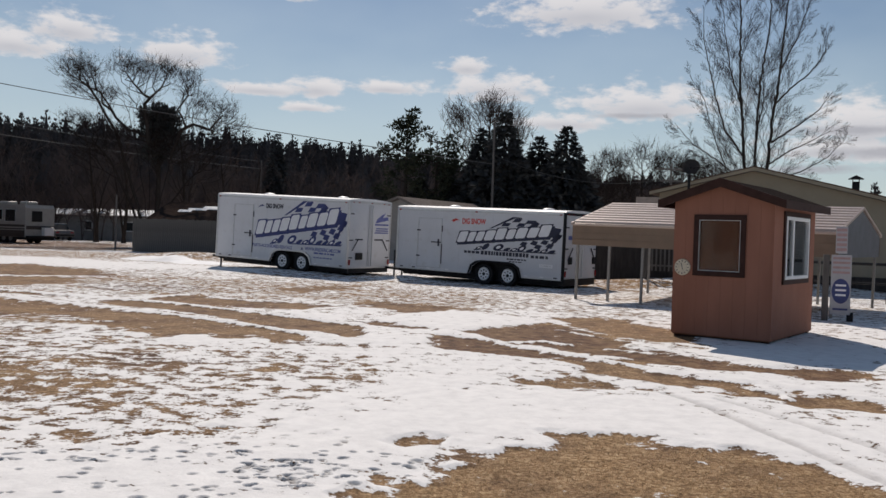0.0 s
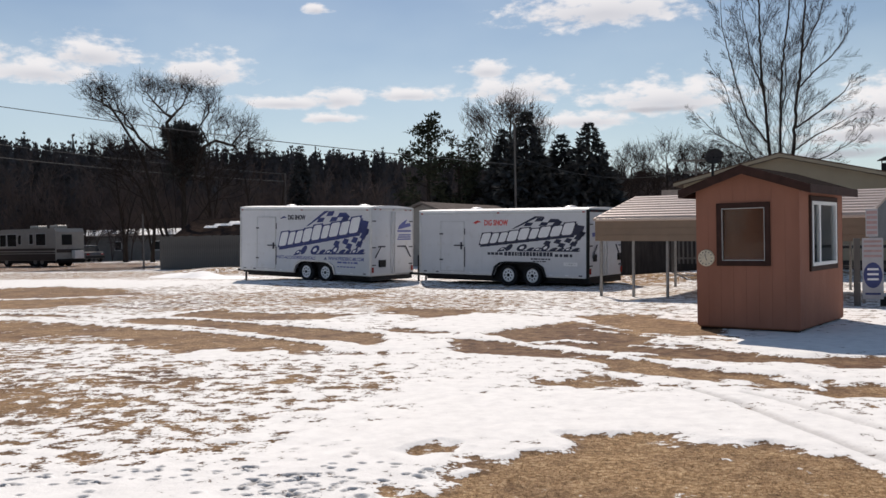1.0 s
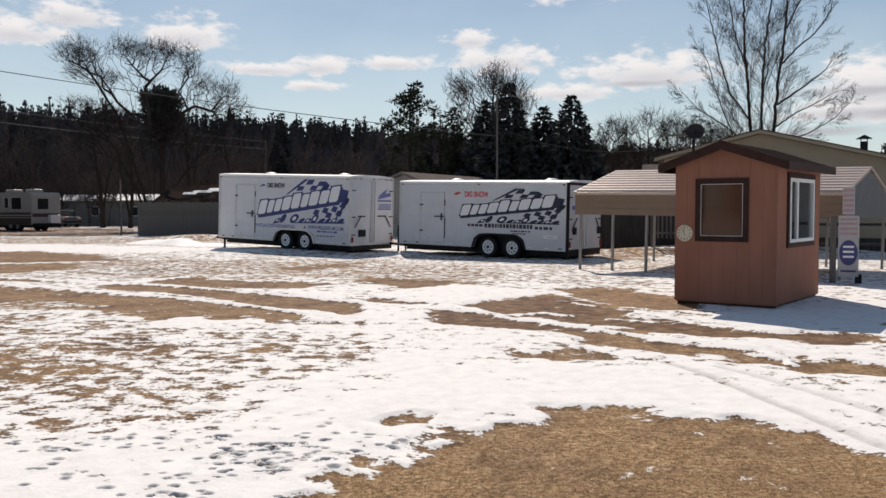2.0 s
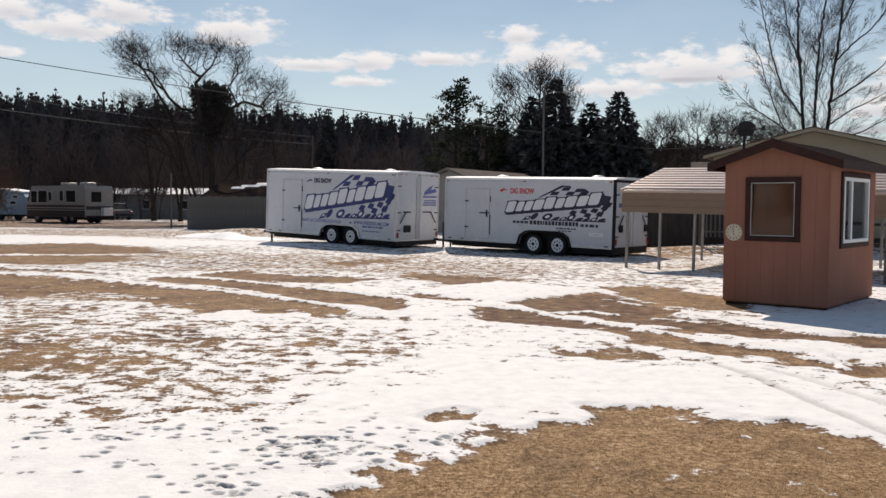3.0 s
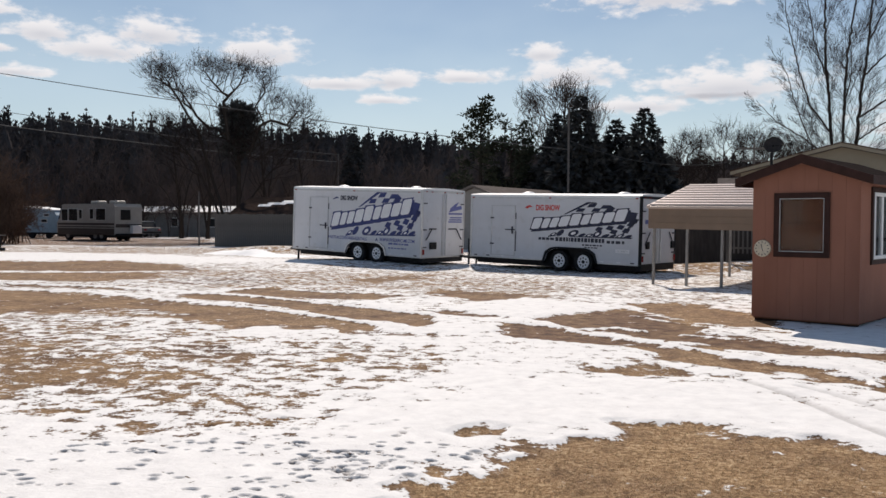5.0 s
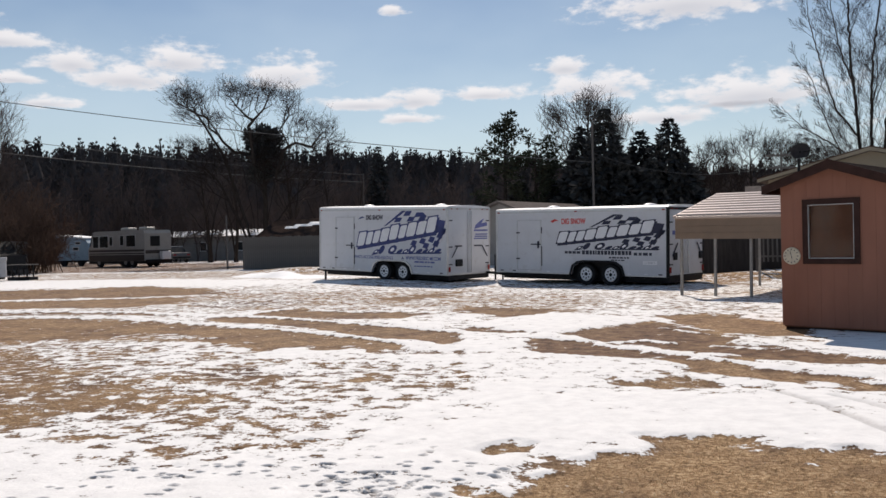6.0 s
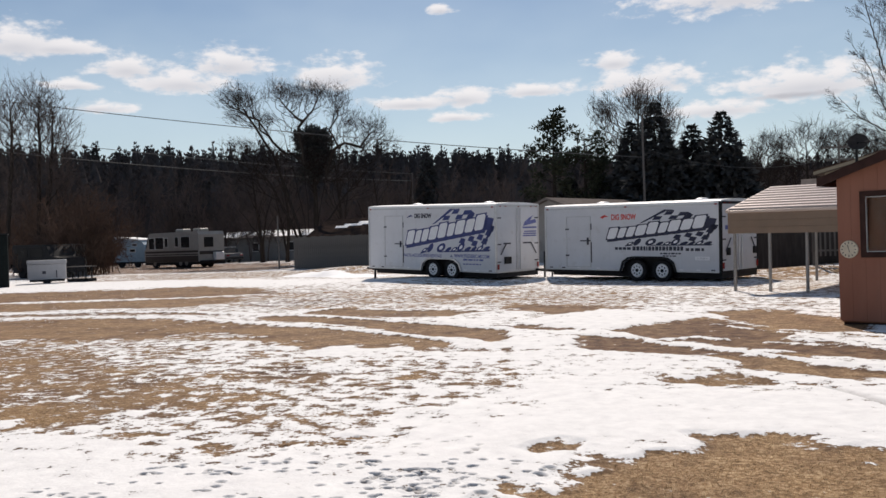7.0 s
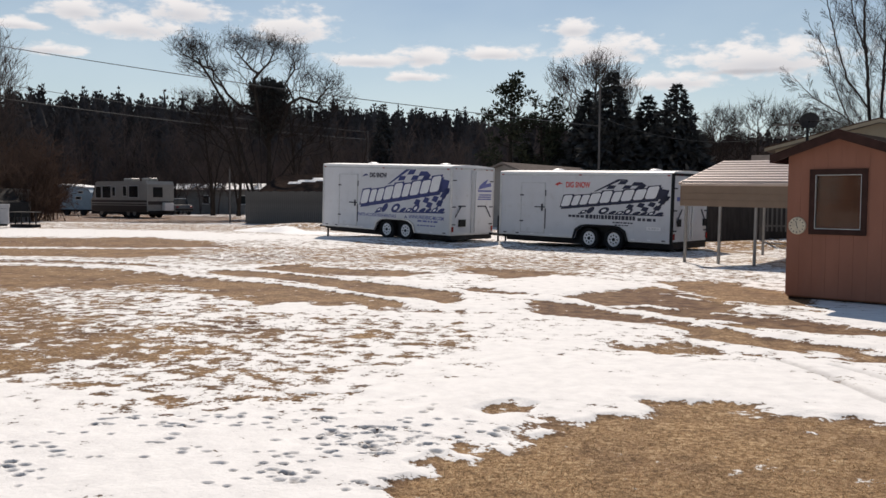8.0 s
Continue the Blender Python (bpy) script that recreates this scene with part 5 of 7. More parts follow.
def sprays(points, size, rng, droop=0.0, flatness=0.5):
    """Small needle sprays: one narrow triangle pair for each (place, outward way)."""
    n = len(points)
    p = np.array([q[0] for q in points])
    d = np.array([q[1] for q in points])
    d = d + rng.normal(0, 0.45, (n, 3))
    d[:, 2] -= droop
    d /= np.linalg.norm(d, axis=1, keepdims=True)
    s = np.cross(d, rng.normal(0, 1, (n, 3)) + [[0, 0, 2.0]])
    s /= np.linalg.norm(s, axis=1, keepdims=True) + 1e-9
    ln = np.reshape(size, (-1, 1)) * rng.uniform(0.6, 1.4, (n, 1))
    v = np.stack([p, p + d * ln * 0.5 + s * ln * 0.22, p + d * ln, p + d * ln * 0.5 - s * ln * 0.22], 1).reshape(-1, 3)
    return v, np.arange(4 * n).reshape(-1, 4)


def spruce(pos, height, radius, seed, label, per=150):
    rng = np.random.default_rng(seed)
    t = thing("spruce_tree", Matrix.Translation(pos), label, "tree", "dark spruces")
    pts, limbs = [], []
    z = height * 0.04
    while z < height * 0.985:
        f = 1 - z / height
        reach = radius * f ** 0.72 * rng.uniform(0.80, 1.08) + 0.05
        count = max(5, int(6 + 9 * f))
        first = rng.uniform(0, 6.283)
        for k in range(count):
            a = first + 6.283 * k / count + rng.normal(0, 0.18)
            rr = reach * rng.uniform(0.72, 1.08)
            tip = np.array([rr * math.cos(a), rr * math.sin(a), z - rr * 0.26 + 0.06 * rng.normal()])
            root = np.array([0, 0, z + 0.08])
            limbs.append((Vector(root), Vector(tip), 0.025, 0.008, 2))
            m = int(per * (0.30 + f * 0.70) * 0.62)
            q = np.sqrt(rng.uniform(0.03, 1.0, m))[:, None]
            q = root + (tip - root) * q + rng.normal(0, 1, (m, 3)) * (0.03 + 0.055 * rr * q) * [1, 1, 0.5]
            pts += [(w, np.array([math.cos(a), math.sin(a), 0.0])) for w in q]
        z += height * 0.03 * rng.uniform(0.85, 1.2)
    v, f = sprays(pts, [0.20 + 0.42 * min(1.0, 1.5 * (1 - q[0][2] / height)) for q in pts], rng, 0.22)
    raw("crown", v, f, M_NEEDLE, t)
    limbs.append((Vector((0, 0, -0.1)), Vector((0, 0, height * 0.97)), radius * 0.055, 0.02, 0))
    v, f = tubes(limbs, 5)
    raw("trunk", v, f, M_BARK, t)
    return t


def pine(pos, height, radius, seed, label, mat=M_PINENEEDLE, dense=1.0, low=0.35, limbs=34, twin=False):
    rng = np.random.default_rng(seed)
    rr = random.Random(seed)
    t = thing("pine_tree", Matrix.Translation(pos), label, "tree")
    segs, pts = [], []
    tops = [(0.0, 0.0, height)] + ([(radius * 0.55, 0.1, height * 0.86)] if twin else [])
    for tx, ty, th in tops:
        segs.append((Vector((0, 0, -0.1)), Vector((tx * 0.6, ty, th * 0.5)), 0.2, 0.14, 0))
        segs.append((Vector((tx * 0.6, ty, th * 0.5)), Vector((tx, ty, th)), 0.14, 0.03, 0))
        for _ in range(int(limbs / len(tops))):
            f = rr.uniform(low, 1.0)
            a = rr.uniform(0, 6.283)
            ln = radius * (1.15 - 0.75 * f) * rr.uniform(0.5, 1.15) + 0.25
            p0 = Vector((tx * (0.6 + 0.4 * f), ty, th * f))
            p1 = p0 + Vector((math.cos(a) * ln, math.sin(a) * ln, ln * rr.uniform(0.0, 0.5)))
            segs.append((p0, p1, 0.05, 0.015, 1))
            for _ in range(4):
                k = rr.uniform(0.45, 1.05)
                c = np.array(p0 + (p1 - p0) * k) + rng.normal(0, 0.16 * radius * 0.5, 3)
                for _ in range(int(24 * dense)):
                    o = rng.normal(0, 1, 3)
                    o /= np.linalg.norm(o)
                    pts.append((c + o * rng.uniform(0.05, 0.32) * [1, 1, 0.7], o + [0, 0, 0.3]))
    v, f = tubes(segs, 6)
    raw("trunk", v, f, M_BARK, t)
    v, f = sprays(pts, 0.30, rng)
    raw("crown", v, f, mat, t)
    return t


# pieces, wobble, lift, children, spread, child length, child thickness
SLENDER = [(8, 0.07, 0.05, 12, 0.55, 0.45, 0.45), (5, 0.13, 0.10, 8, 0.6, 0.5, 0.5), (4, 0.16, 0.08, 6, 0.6, 0.55, 0.6), (2, 0.2, 0.06, 0, 0, 0, 0)]


def crowned_tree(pos, stems, lobes, count, rise, seed, label, tip=0.011, stout=0.42, twig=M_TWIG, group="", sprigs=5, reach=0.45, name="bare_tree"):
    """A leafless tree whose limbs fork their way into the lobes of its crown.
    stems: polylines from the foot; lobes: (x, y, z, rx, ry, rz, share); rise: how steeply limbs climb."""
    rng = np.random.default_rng(seed)
    P, par, run = [], [], []

    def add(p, parent):
        P.append(np.array(p, float))
        par.append(parent)
        run.append(0.0 if parent < 0 else run[parent] + float(np.linalg.norm(P[-1] - P[parent])))
        return len(P) - 1
    for line_ in stems:
        last = add(line_[0], -1)
        for q0, q1 in zip(line_, line_[1:]):
            q0, q1 = np.array(q0, float), np.array(q1, float)
            k = max(2, int(np.linalg.norm(q1 - q0) / 0.5))
            for i in range(1, k + 1):
                last = add(q0 + (q1 - q0) * i / k + rng.normal(0, 0.02, 3), last)
    first = np.array(P)
    pts = []
    for x, y, z, rx, ry, rz, share in lobes:
        n = int(count * share)
        d = rng.normal(0, 1, (n, 3))
        d = d / np.linalg.norm(d, axis=1, keepdims=True) * rng.random((n, 1)) ** 0.5 * rng.uniform(0.7, 1.4, (n, 1))
        pts.append(np.array([x, y, z]) + d * np.array([rx, ry, rz]))
    upper = first[first[:, 2] > 0.45 * first[:, 2].max()]
    along = upper[rng.integers(0, len(upper), int(count * 0.16))]
    pts.append(along + rng.normal(0, 0.55, along.shape) + [0, 0, 0.2])
    pts = np.concatenate(pts)
    near = np.min(np.linalg.norm(pts[:, None, :] - first[None, ::3, :], axis=2), axis=1)
    arr = np.zeros((len(P) + len(pts) * 8, 3))
    arr[:len(P)] = P
    runs = np.zeros(len(arr))
    runs[:len(P)] = run
    for i in np.argsort(near):
        a = pts[i]
        n = len(P)
        d = a - arr[:n]
        flat_d = np.hypot(d[:, 0], d[:, 1])
        ln = np.sqrt(flat_d ** 2 + d[:, 2] ** 2)
        cost = ln + 0.10 * runs[:n] + 2.5 * np.maximum(0, rise * flat_d - d[:, 2]) + 5.0 * (arr[:n, 2] < 0.12 * arr[:n, 2].max())
        j = int(np.argmin(cost))
        k = min(7, max(1, int(ln[j] / 0.45)))
        last = j
        for q in range(1, k + 1):
            f = q / k
            p = arr[j] + d[j] * f
            if q < k:
                p = p + rng.normal(0, 0.02 + 0.02 * ln[j], 3) - np.array([0, 0, 0.07 * ln[j] * math.sin(math.pi * f) * rise])
            last = add(p, last)
            arr[last], runs[last] = P[last], run[last]
    load = np.zeros(len(P))
    kids = np.zeros(len(P), int)
    for i in range(len(P) - 1, -1, -1):
        if load[i] == 0:
            load[i] = 1
        if par[i] >= 0:
            load[par[i]] += load[i]
            kids[par[i]] += 1
    rad = tip * load ** stout
    thick, thin = [], []
    for i in range(len(P)):
        if par[i] >= 0:
            sgm = (P[par[i]], P[i], min(rad[par[i]], rad[i] * 1.5), rad[i], 0)
            (thick if rad[i] > tip * 4 else thin).append(sgm)
    tips = [i for i in range(len(P)) if kids[i] <= 1 and load[i] < 4]
    for i in tips:
        back = P[i] - P[par[i]]
        back = back / (np.linalg.norm(back) + 1e-6)
        for _ in range(sprigs):
            v = back + rng.normal(0, 0.42, 3) + [0, 0, 0.25]
            v = v / np.linalg.norm(v) * reach * rng.uniform(0.3, 1.8)
            foot = P[i] - (P[i] - P[par[i]]) * rng.random()
            mid = foot + v * 0.5 + rng.normal(0, 0.03, 3)
            thin.append((foot, mid, tip * 0.75, tip * 0.55, 0))
            thin.append((mid, foot + v, tip * 0.55, tip * 0.35, 0))
    t = thing(name, Matrix.Translation(pos), label, "tree", group)
    v, f = tubes(thick, 7)
    raw("trunk", v, f, M_BARK, t)
    v, f = tubes(thin, 3)
    raw("crown", v, f, twig, t)
    return t


def upswept_tree(pos, stems, seed, label):
    """Tall stems and long rising limbs, each feathered with fine branches that leave it at half a right angle.
    stems: (radius at the foot, polyline)."""
    rng = random.Random(seed)
    t = thing("bare_tree", Matrix.Translation(pos), label, "tree")
    spray = [(8, 0.035, 0.03, 12, 0.55, 0.5, 0.6), (5, 0.05, 0.03, 5, 0.5, 0.6, 0.85), (3, 0.06, 0.02, 0, 0, 0, 0)]
    trunk, segs = [], []
    for r0, line_ in stems:
        pts = [Vector(p) for p in line_]
        whole, gone = sum((b - a).length for a, b in zip(pts, pts[1:])), 0.0
        for a, b in zip(pts, pts[1:]):
            k = max(2, int((b - a).length / 0.20))
            d = (b - a).normalized()
            bend = [Vector((rng.gauss(0, 0.02), rng.gauss(0, 0.02), 0)) for _ in range(k + 1)]
            bend[0], bend[k] = Vector((0, 0, 0)), Vector((0, 0, 0))
            for i in range(k):
                p, q = a + (b - a) * (i / k) + bend[i], a + (b - a) * ((i + 1) / k) + bend[i + 1]
                f = (gone + (b - a).length * i / k) / whole
                r = [r0 * max(0.08, 1 - g_) ** 0.8 + 0.006 for g_ in (f, f + (b - a).length / k / whole)]
                trunk.append((p, q, r[0], r[1], 0))
                if p.z < 3.2 or f < 0.06 or rng.random() < 0.2:
                    continue
                side = d.orthogonal().normalized()
                side.rotate(Matrix.Rotation(rng.uniform(0, 6.283), 3, d))
                side = (side + Vector((0.25 * (1 if p.x > 0 else -1), 0, 0.25))).normalized()
                lean_ = rng.uniform(0.55, 0.85)
                reach = (3.4 if r0 > 0.07 else 1.7) * (1 - 0.5 * f) * rng.uniform(0.5, 1.1)
                grow(segs, p, (d * math.cos(lean_) + side * math.sin(lean_)).normalized(), reach, r[0] * 0.12 + 0.005, 0, rng, spray)
            gone += (b - a).length
    v, f = tubes(trunk, 8)
    raw("trunk", v, f, M_BARK, t)
    v, f = tubes(segs, 3)
    raw("crown", v, f, M_TWIG, t)
    return t


def domed_pine(pos, seed, label):
    """A pine with a bare trunk and one dense rounded crown."""
    rng = np.random.default_rng(seed)
    t = thing("pine_tree", Matrix.Translation(pos), label, "tree")
    segs = [(Vector((0, 0, -0.1)), Vector((0.1, 0, 5.0)), 0.22, 0.17, 0), (Vector((0.1, 0, 5.0)), Vector((0, 0, 9.6)), 0.17, 0.05, 0)]
    pts = []
    for x, y, z, rx, rz, n in ((-0.2, 0, 9.6, 1.15, 0.85, 70), (0.55, 0, 9.4, 0.95, 0.75, 50), (-0.3, 0, 8.6, 1.2, 0.7, 45), (0.6, 0, 8.3, 1.15, 0.8, 45), (0.5, 0, 7.4, 0.9, 0.8, 26), (-0.5, 0, 7.0, 0.8, 0.7, 16)):
        for _ in range(n):
            d = rng.normal(0, 1, 3)
            d /= np.linalg.norm(d)
            c = np.array([x, y, z]) + d * np.array([rx, rx, rz]) * rng.uniform(0.45, 1.0)
            segs.append((Vector((0, 0, max(3.6, c[2] - 1.2))), Vector(c), 0.04, 0.012, 1))
            for _ in range(46):
                o = rng.normal(0, 1, 3)
                o /= np.linalg.norm(o)
                pts.append((c + o * rng.uniform(0.05, 0.34), o + d * 0.6 + [0, 0, 0.3]))
    v, f = tubes(segs, 6)
    raw("trunk", v, f, M_BARK, t)
    v, f = sprays(pts, 0.26, rng)
    raw("crown", v, f, M_NEEDLE, t)
    return t


# wide gnarled tree behind the lot, with a dark pine grown into it
FOOT_ = (0.0, 0.0, -0.2)
crowned_tree(spot(-16.6, 66),
             [[FOOT_, (-0.6, 0, 2.4), (-1.6, 0.2, 5.6), (-2.6, 0.3, 8.4), (-3.6, 0.3, 9.9), (-4.45, 0.2, 11.4), (-4.9, 0.2, 12.2)],
              [FOOT_, (-0.3, 0.2, 3.4), (-1.1, 0.3, 7.4), (-1.3, 0.3, 9.6), (-1.6, 0.2, 11.1), (-1.5, 0.2, 12.2)],
              [FOOT_, (0.1, 0, 3.4), (0.0, -0.2, 7.4), (-0.5, -0.2, 10.3), (-1.1, -0.2, 11.4)],
              [(0.0, -0.2, 7.4), (-0.4, -0.2, 10.2), (0.8, -0.2, 11.4), (1.2, -0.2, 12.4)],
              [FOOT_, (0.8, 0, 3.2), (1.5, 0.2, 6.6), (2.0, 0.2, 8.6), (2.1, 0.1, 10.4), (2.6, 0, 12.0)],
              [(1.5, 0.2, 6.6), (2.1, 0.2, 8.4), (3.0, 0.1, 8.9), (4.2, 0.1, 8.6), (5.0, 0, 9.5), (5.6, 0, 10.1)],
              [FOOT_, (-1.4, 0.1, 3.4), (-2.9, 0.3, 6.2), (-4.2, 0.3, 7.6)], [FOOT_, (1.2, 0.3, 2.8), (3.0, 0.3, 5.2), (4.6, 0.3, 6.9)]],
             [(-5.1, 0, 12.6, 1.75, 1.6, 1.05, 0.22), (-5.0, 0, 11.3, 1.2, 1.2, 0.7, 0.05), (-3.4, 0, 10.9, 1.0, 1.2, 0.9, 0.06), (-1.7, 0, 12.9, 1.25, 1.4, 0.85, 0.12),
              (-2.5, 0, 10.9, 0.6, 0.8, 0.5, 0.02), (0.1, 0, 12.6, 1.3, 1.4, 0.95, 0.12), (1.3, 0, 12.7, 0.8, 1.2, 0.8, 0.07), (2.6, 0, 12.0, 0.95, 1.2, 1.35, 0.10),
              (3.6, 0, 10.3, 1.3, 1.4, 1.1, 0.08), (5.2, 0, 9.9, 1.2, 1.3, 0.9, 0.08), (4.5, 0, 8.6, 1.6, 1.5, 0.7, 0.05), (6.2, 0, 8.6, 1.2, 1.2, 1.0, 0.04),
              (-5.0, 0, 8.9, 1.6, 1.4, 0.8, 0.09), (-4.0, 0, 6.8, 2.2, 1.7, 1.2, 0.09), (3.6, 0, 6.4, 2.6, 1.8, 1.4, 0.10), (-2.4, 0, 8.2, 1.8, 1.6, 1.1, 0.07), (1.0, 0.5, 7.6, 2.0, 1.4, 1.2, 0.07)],
             2400, 0.40, 12, "large leafless spreading tree with tangled twigs", tip=0.0075, stout=0.49, sprigs=5, reach=0.40)
domed_pine(spot(-16.1, 68), 8, "dense dome-shaped dark pine standing inside a leafless tree")
# pair of tall leafless trees at the edge of the lot
crowned_tree(spot(-34.6, 62), [[FOOT_, (-0.4, 0, 4.0), (-1.2, 0, 8.0), (-1.6, 0, 12.0)], [FOOT_, (0.5, 0, 4.0), (0.9, 0, 8.0), (0.9, 0, 12.2)]],
             [(-1.5, 0, 10.4, 1.9, 1.8, 2.4, 0.5), (0.8, 0, 10.2, 1.8, 1.8, 2.6, 0.35), (0, 0, 6.5, 2.4, 1.8, 1.6, 0.15)], 1300, 0.9, 21, "tall leafless tree with two dark stems", tip=0.0075, stout=0.52, twig=M_BRUSH, reach=0.4)
crowned_tree(spot(-32.7, 63), [[FOOT_, (0.1, 0, 4.0), (0.3, 0, 8.0), (0.5, 0, 12.6)], [FOOT_, (0.7, 0, 4.0), (1.2, 0, 8.0), (1.4, 0, 11.0)]],
             [(0.4, 0, 11.0, 1.4, 1.5, 2.0, 0.4), (1.6, 0, 9.2, 1.4, 1.6, 2.4, 0.4), (1.7, 0, 6.4, 1.5, 1.6, 1.5, 0.2)], 1200, 0.9, 22, "tall leafless tree with fine upright twigs", tip=0.0075, stout=0.52, twig=M_BRUSH, reach=0.4)
# multi-stemmed tree behind the booth
upswept_tree(spot(21.9, 42),
             [(0.095, [FOOT_, (-0.4, 0.1, 3.0), (-0.58, 0.1, 5.1), (-0.78, 0.1, 7.4), (-0.93, 0.1, 9.2), (-0.98, 0.1, 11.4), (-1.1, 0.1, 16.0)]),
              (0.08, [FOOT_, (-0.1, 0, 3.0), (-0.13, 0, 5.1), (-0.08, 0, 7.85), (0.12, 0, 10.1), (0.32, 0, 11.4), (0.5, 0, 16.2)]),
              (0.10, [FOOT_, (0.3, 0, 3.0), (0.43, 0, 5.1), (0.62, 0, 7.4), (0.88, 0, 9.4), (1.03, 0, 11.4), (1.4, 0, 15.6)]),
              (0.042, [(-0.6, 0.1, 5.5), (-1.48, 0.3, 6.75), (-1.88, 0.3, 8.05), (-2.28, 0.3, 9.46), (-2.54, 0.3, 10.6), (-2.7, 0.3, 12.4)]),
              (0.038, [(-0.3, 0.1, 2.4), (-1.58, -0.3, 4.9), (-2.28, -0.4, 6.55), (-2.69, -0.4, 7.95), (-3.4, -0.4, 9.05)]),
              (0.032, [(-0.5, 0.1, 4.4), (-1.9, 0.2, 5.4), (-3.0, 0.3, 6.1), (-3.8, 0.3, 7.0)]),
              (0.042, [(0.55, 0, 6.2), (1.63, -0.2, 6.95), (2.63, -0.3, 7.75), (3.24, -0.3, 8.6)]),
              (0.038, [(0.72, 0, 8.0), (1.63, 0.3, 8.85), (2.43, 0.4, 9.5), (3.14, 0.4, 10.5), (3.3, 0.4, 11.6)]),
              (0.034, [(0.95, 0, 9.6), (1.7, 0, 11.2), (2.2, 0, 12.8)]),
              (0.032, [(0.48, 0, 5.2), (1.6, 0.3, 5.9), (2.6, 0.3, 6.4), (3.5, 0.3, 6.9)]),
              (0.03, [(0.4, 0, 4.4), (1.9, -0.2, 4.9), (3.1, -0.3, 5.6), (3.9, -0.3, 6.5)]),
              (0.034, [(-0.8, 0.1, 7.6), (-1.4, 0, 9.4), (-1.75, 0, 11.2), (-1.9, 0, 12.8)]),
              (0.032, [(-0.1, 0, 6.4), (0.3, 0.3, 8.2), (0.25, 0.4, 10.0)])],
             33, "tall multi-stemmed leafless tree with upswept branches")
# trees behind the second trailer
# rounded tree takes the paler twig colour to show sunlight on it
crowned_tree(spot(4.9, 66), [[FOOT_, (-0.4, 0, 4.0), (-1.4, 0, 8.0)], [FOOT_, (0.1, 0, 5.0), (0.2, 0, 11.0)], [FOOT_, (0.6, 0, 4.0), (1.6, 0, 8.5)]],
             [(-2.2, 0, 10.4, 1.2, 1.4, 1.3, 0.22), (-1.4, 0, 8.4, 1.3, 1.4, 1.2, 0.12), (0.3, 0, 11.0, 1.6, 1.6, 1.4, 0.36), (2.0, 0, 9.6, 1.3, 1.5, 1.7, 0.30)], 1700, 0.7, 41, "rounded leafless tree behind dark spruces", tip=0.008, stout=0.45, twig=M_BRUSH, sprigs=6, reach=0.4)
pine(spot(-0.4, 60), 9.0, 2.6, 51, "ragged pine with an open crown", M_PINENEEDLE, 0.9, 0.42, 30)
pine(spot(1.6, 61), 8.0, 2.6, 52, "ragged pine with drooping limbs", M_PINENEEDLE, 0.9, 0.40, 28)
spruce(spot(4.6, 60), 9.0, 2.7, 61, "dark green spruce behind the trailers")
spruce(spot(6.05, 58), 10.0, 3.3, 62, "tall dark green spruce behind a utility pole")
spruce(spot(8.3, 60), 8.6, 2.9, 63, "dark green spruce with a narrow top")
spruce(spot(10.1, 58), 9.0, 3.5, 64, "broad dark green spruce with a pointed top")
spruce(spot(0.6, 63), 5.6, 3.6, 67, "low broad dark green spruce")
spruce(spot(2.9, 63), 5.6, 3.4, 68, "low broad dark green spruce")
spruce(spot(7.2, 62), 6.2, 3.4, 65, "low broad dark green spruce")
spruce(spot(11.2, 62), 5.6, 2.6, 66, "low broad dark green spruce")
spruce(spot(-8.7, 100), 12.6, 2.2, 81, "slender dark spruce rising above the wood", 90)
spruce(spot(-9.0, 92), 8.6, 2.6, 82, "dark spruce standing before brown brush", 90)
spruce(spot(7.2, 64), 7.4, 3.0, 69, "dark green spruce among others")
for i, (b, dd, hh, rr) in enumerate(((12.7, 68, 8.7, 1.3), (14.9, 70, 9.5, 2.2), (16.7, 71, 9.2, 1.5), (13.7, 74, 7.4, 1.3), (17.9, 67, 8.4, 1.4), (19.2, 70, 8.0, 1.5), (11.7, 76, 7.2, 1.2))):
    crowned_tree(spot(b, dd), [[FOOT_, (0.1, 0, hh * 0.35), (-rr * 0.5, 0, hh * 0.62)], [FOOT_, (0.1, 0, hh * 0.35), (rr * 0.5, 0, hh * 0.66)], [(0.1, 0, hh * 0.35), (0.1, 0.1, hh * 0.75)]],
                 [(-rr * 0.62, 0, hh * 0.78, rr * 0.5, rr * 0.6, hh * 0.13, 0.30), (rr * 0.62, 0, hh * 0.80, rr * 0.5, rr * 0.6, hh * 0.13, 0.30), (0, 0, hh * 0.88, rr * 0.55, rr * 0.6, hh * 0.11, 0.25), (0, 0, hh * 0.5, rr * 1.1, rr, hh * 0.16, 0.15)],
                 520, 0.45, 70 + i, "small leafless tree with fine twigs", tip=0.0085, stout=0.44, group="small leafless trees")
# bare trees in front of the back yard
for i, (b, dd, hh) in enumerate(((-19.6, 78, 8.0), (-18.0, 76, 9.0), (-14.2, 70, 8.5), (-12.2, 74, 7.0), (-24.6, 92, 8.0), (-29.8, 74, 6.2), (-31.2, 70, 6.8), (-10.5, 80, 7.0))):
    bare_tree(spot(b, dd), [(0, 0, 0.05, 0, hh, 0.17), (0.2, 0, -0.2, 0, hh * 0.8, 0.11)], SLENDER, 90 + i, "leafless yard tree with brown twigs", M_BRUSH, group="leafless yard trees")


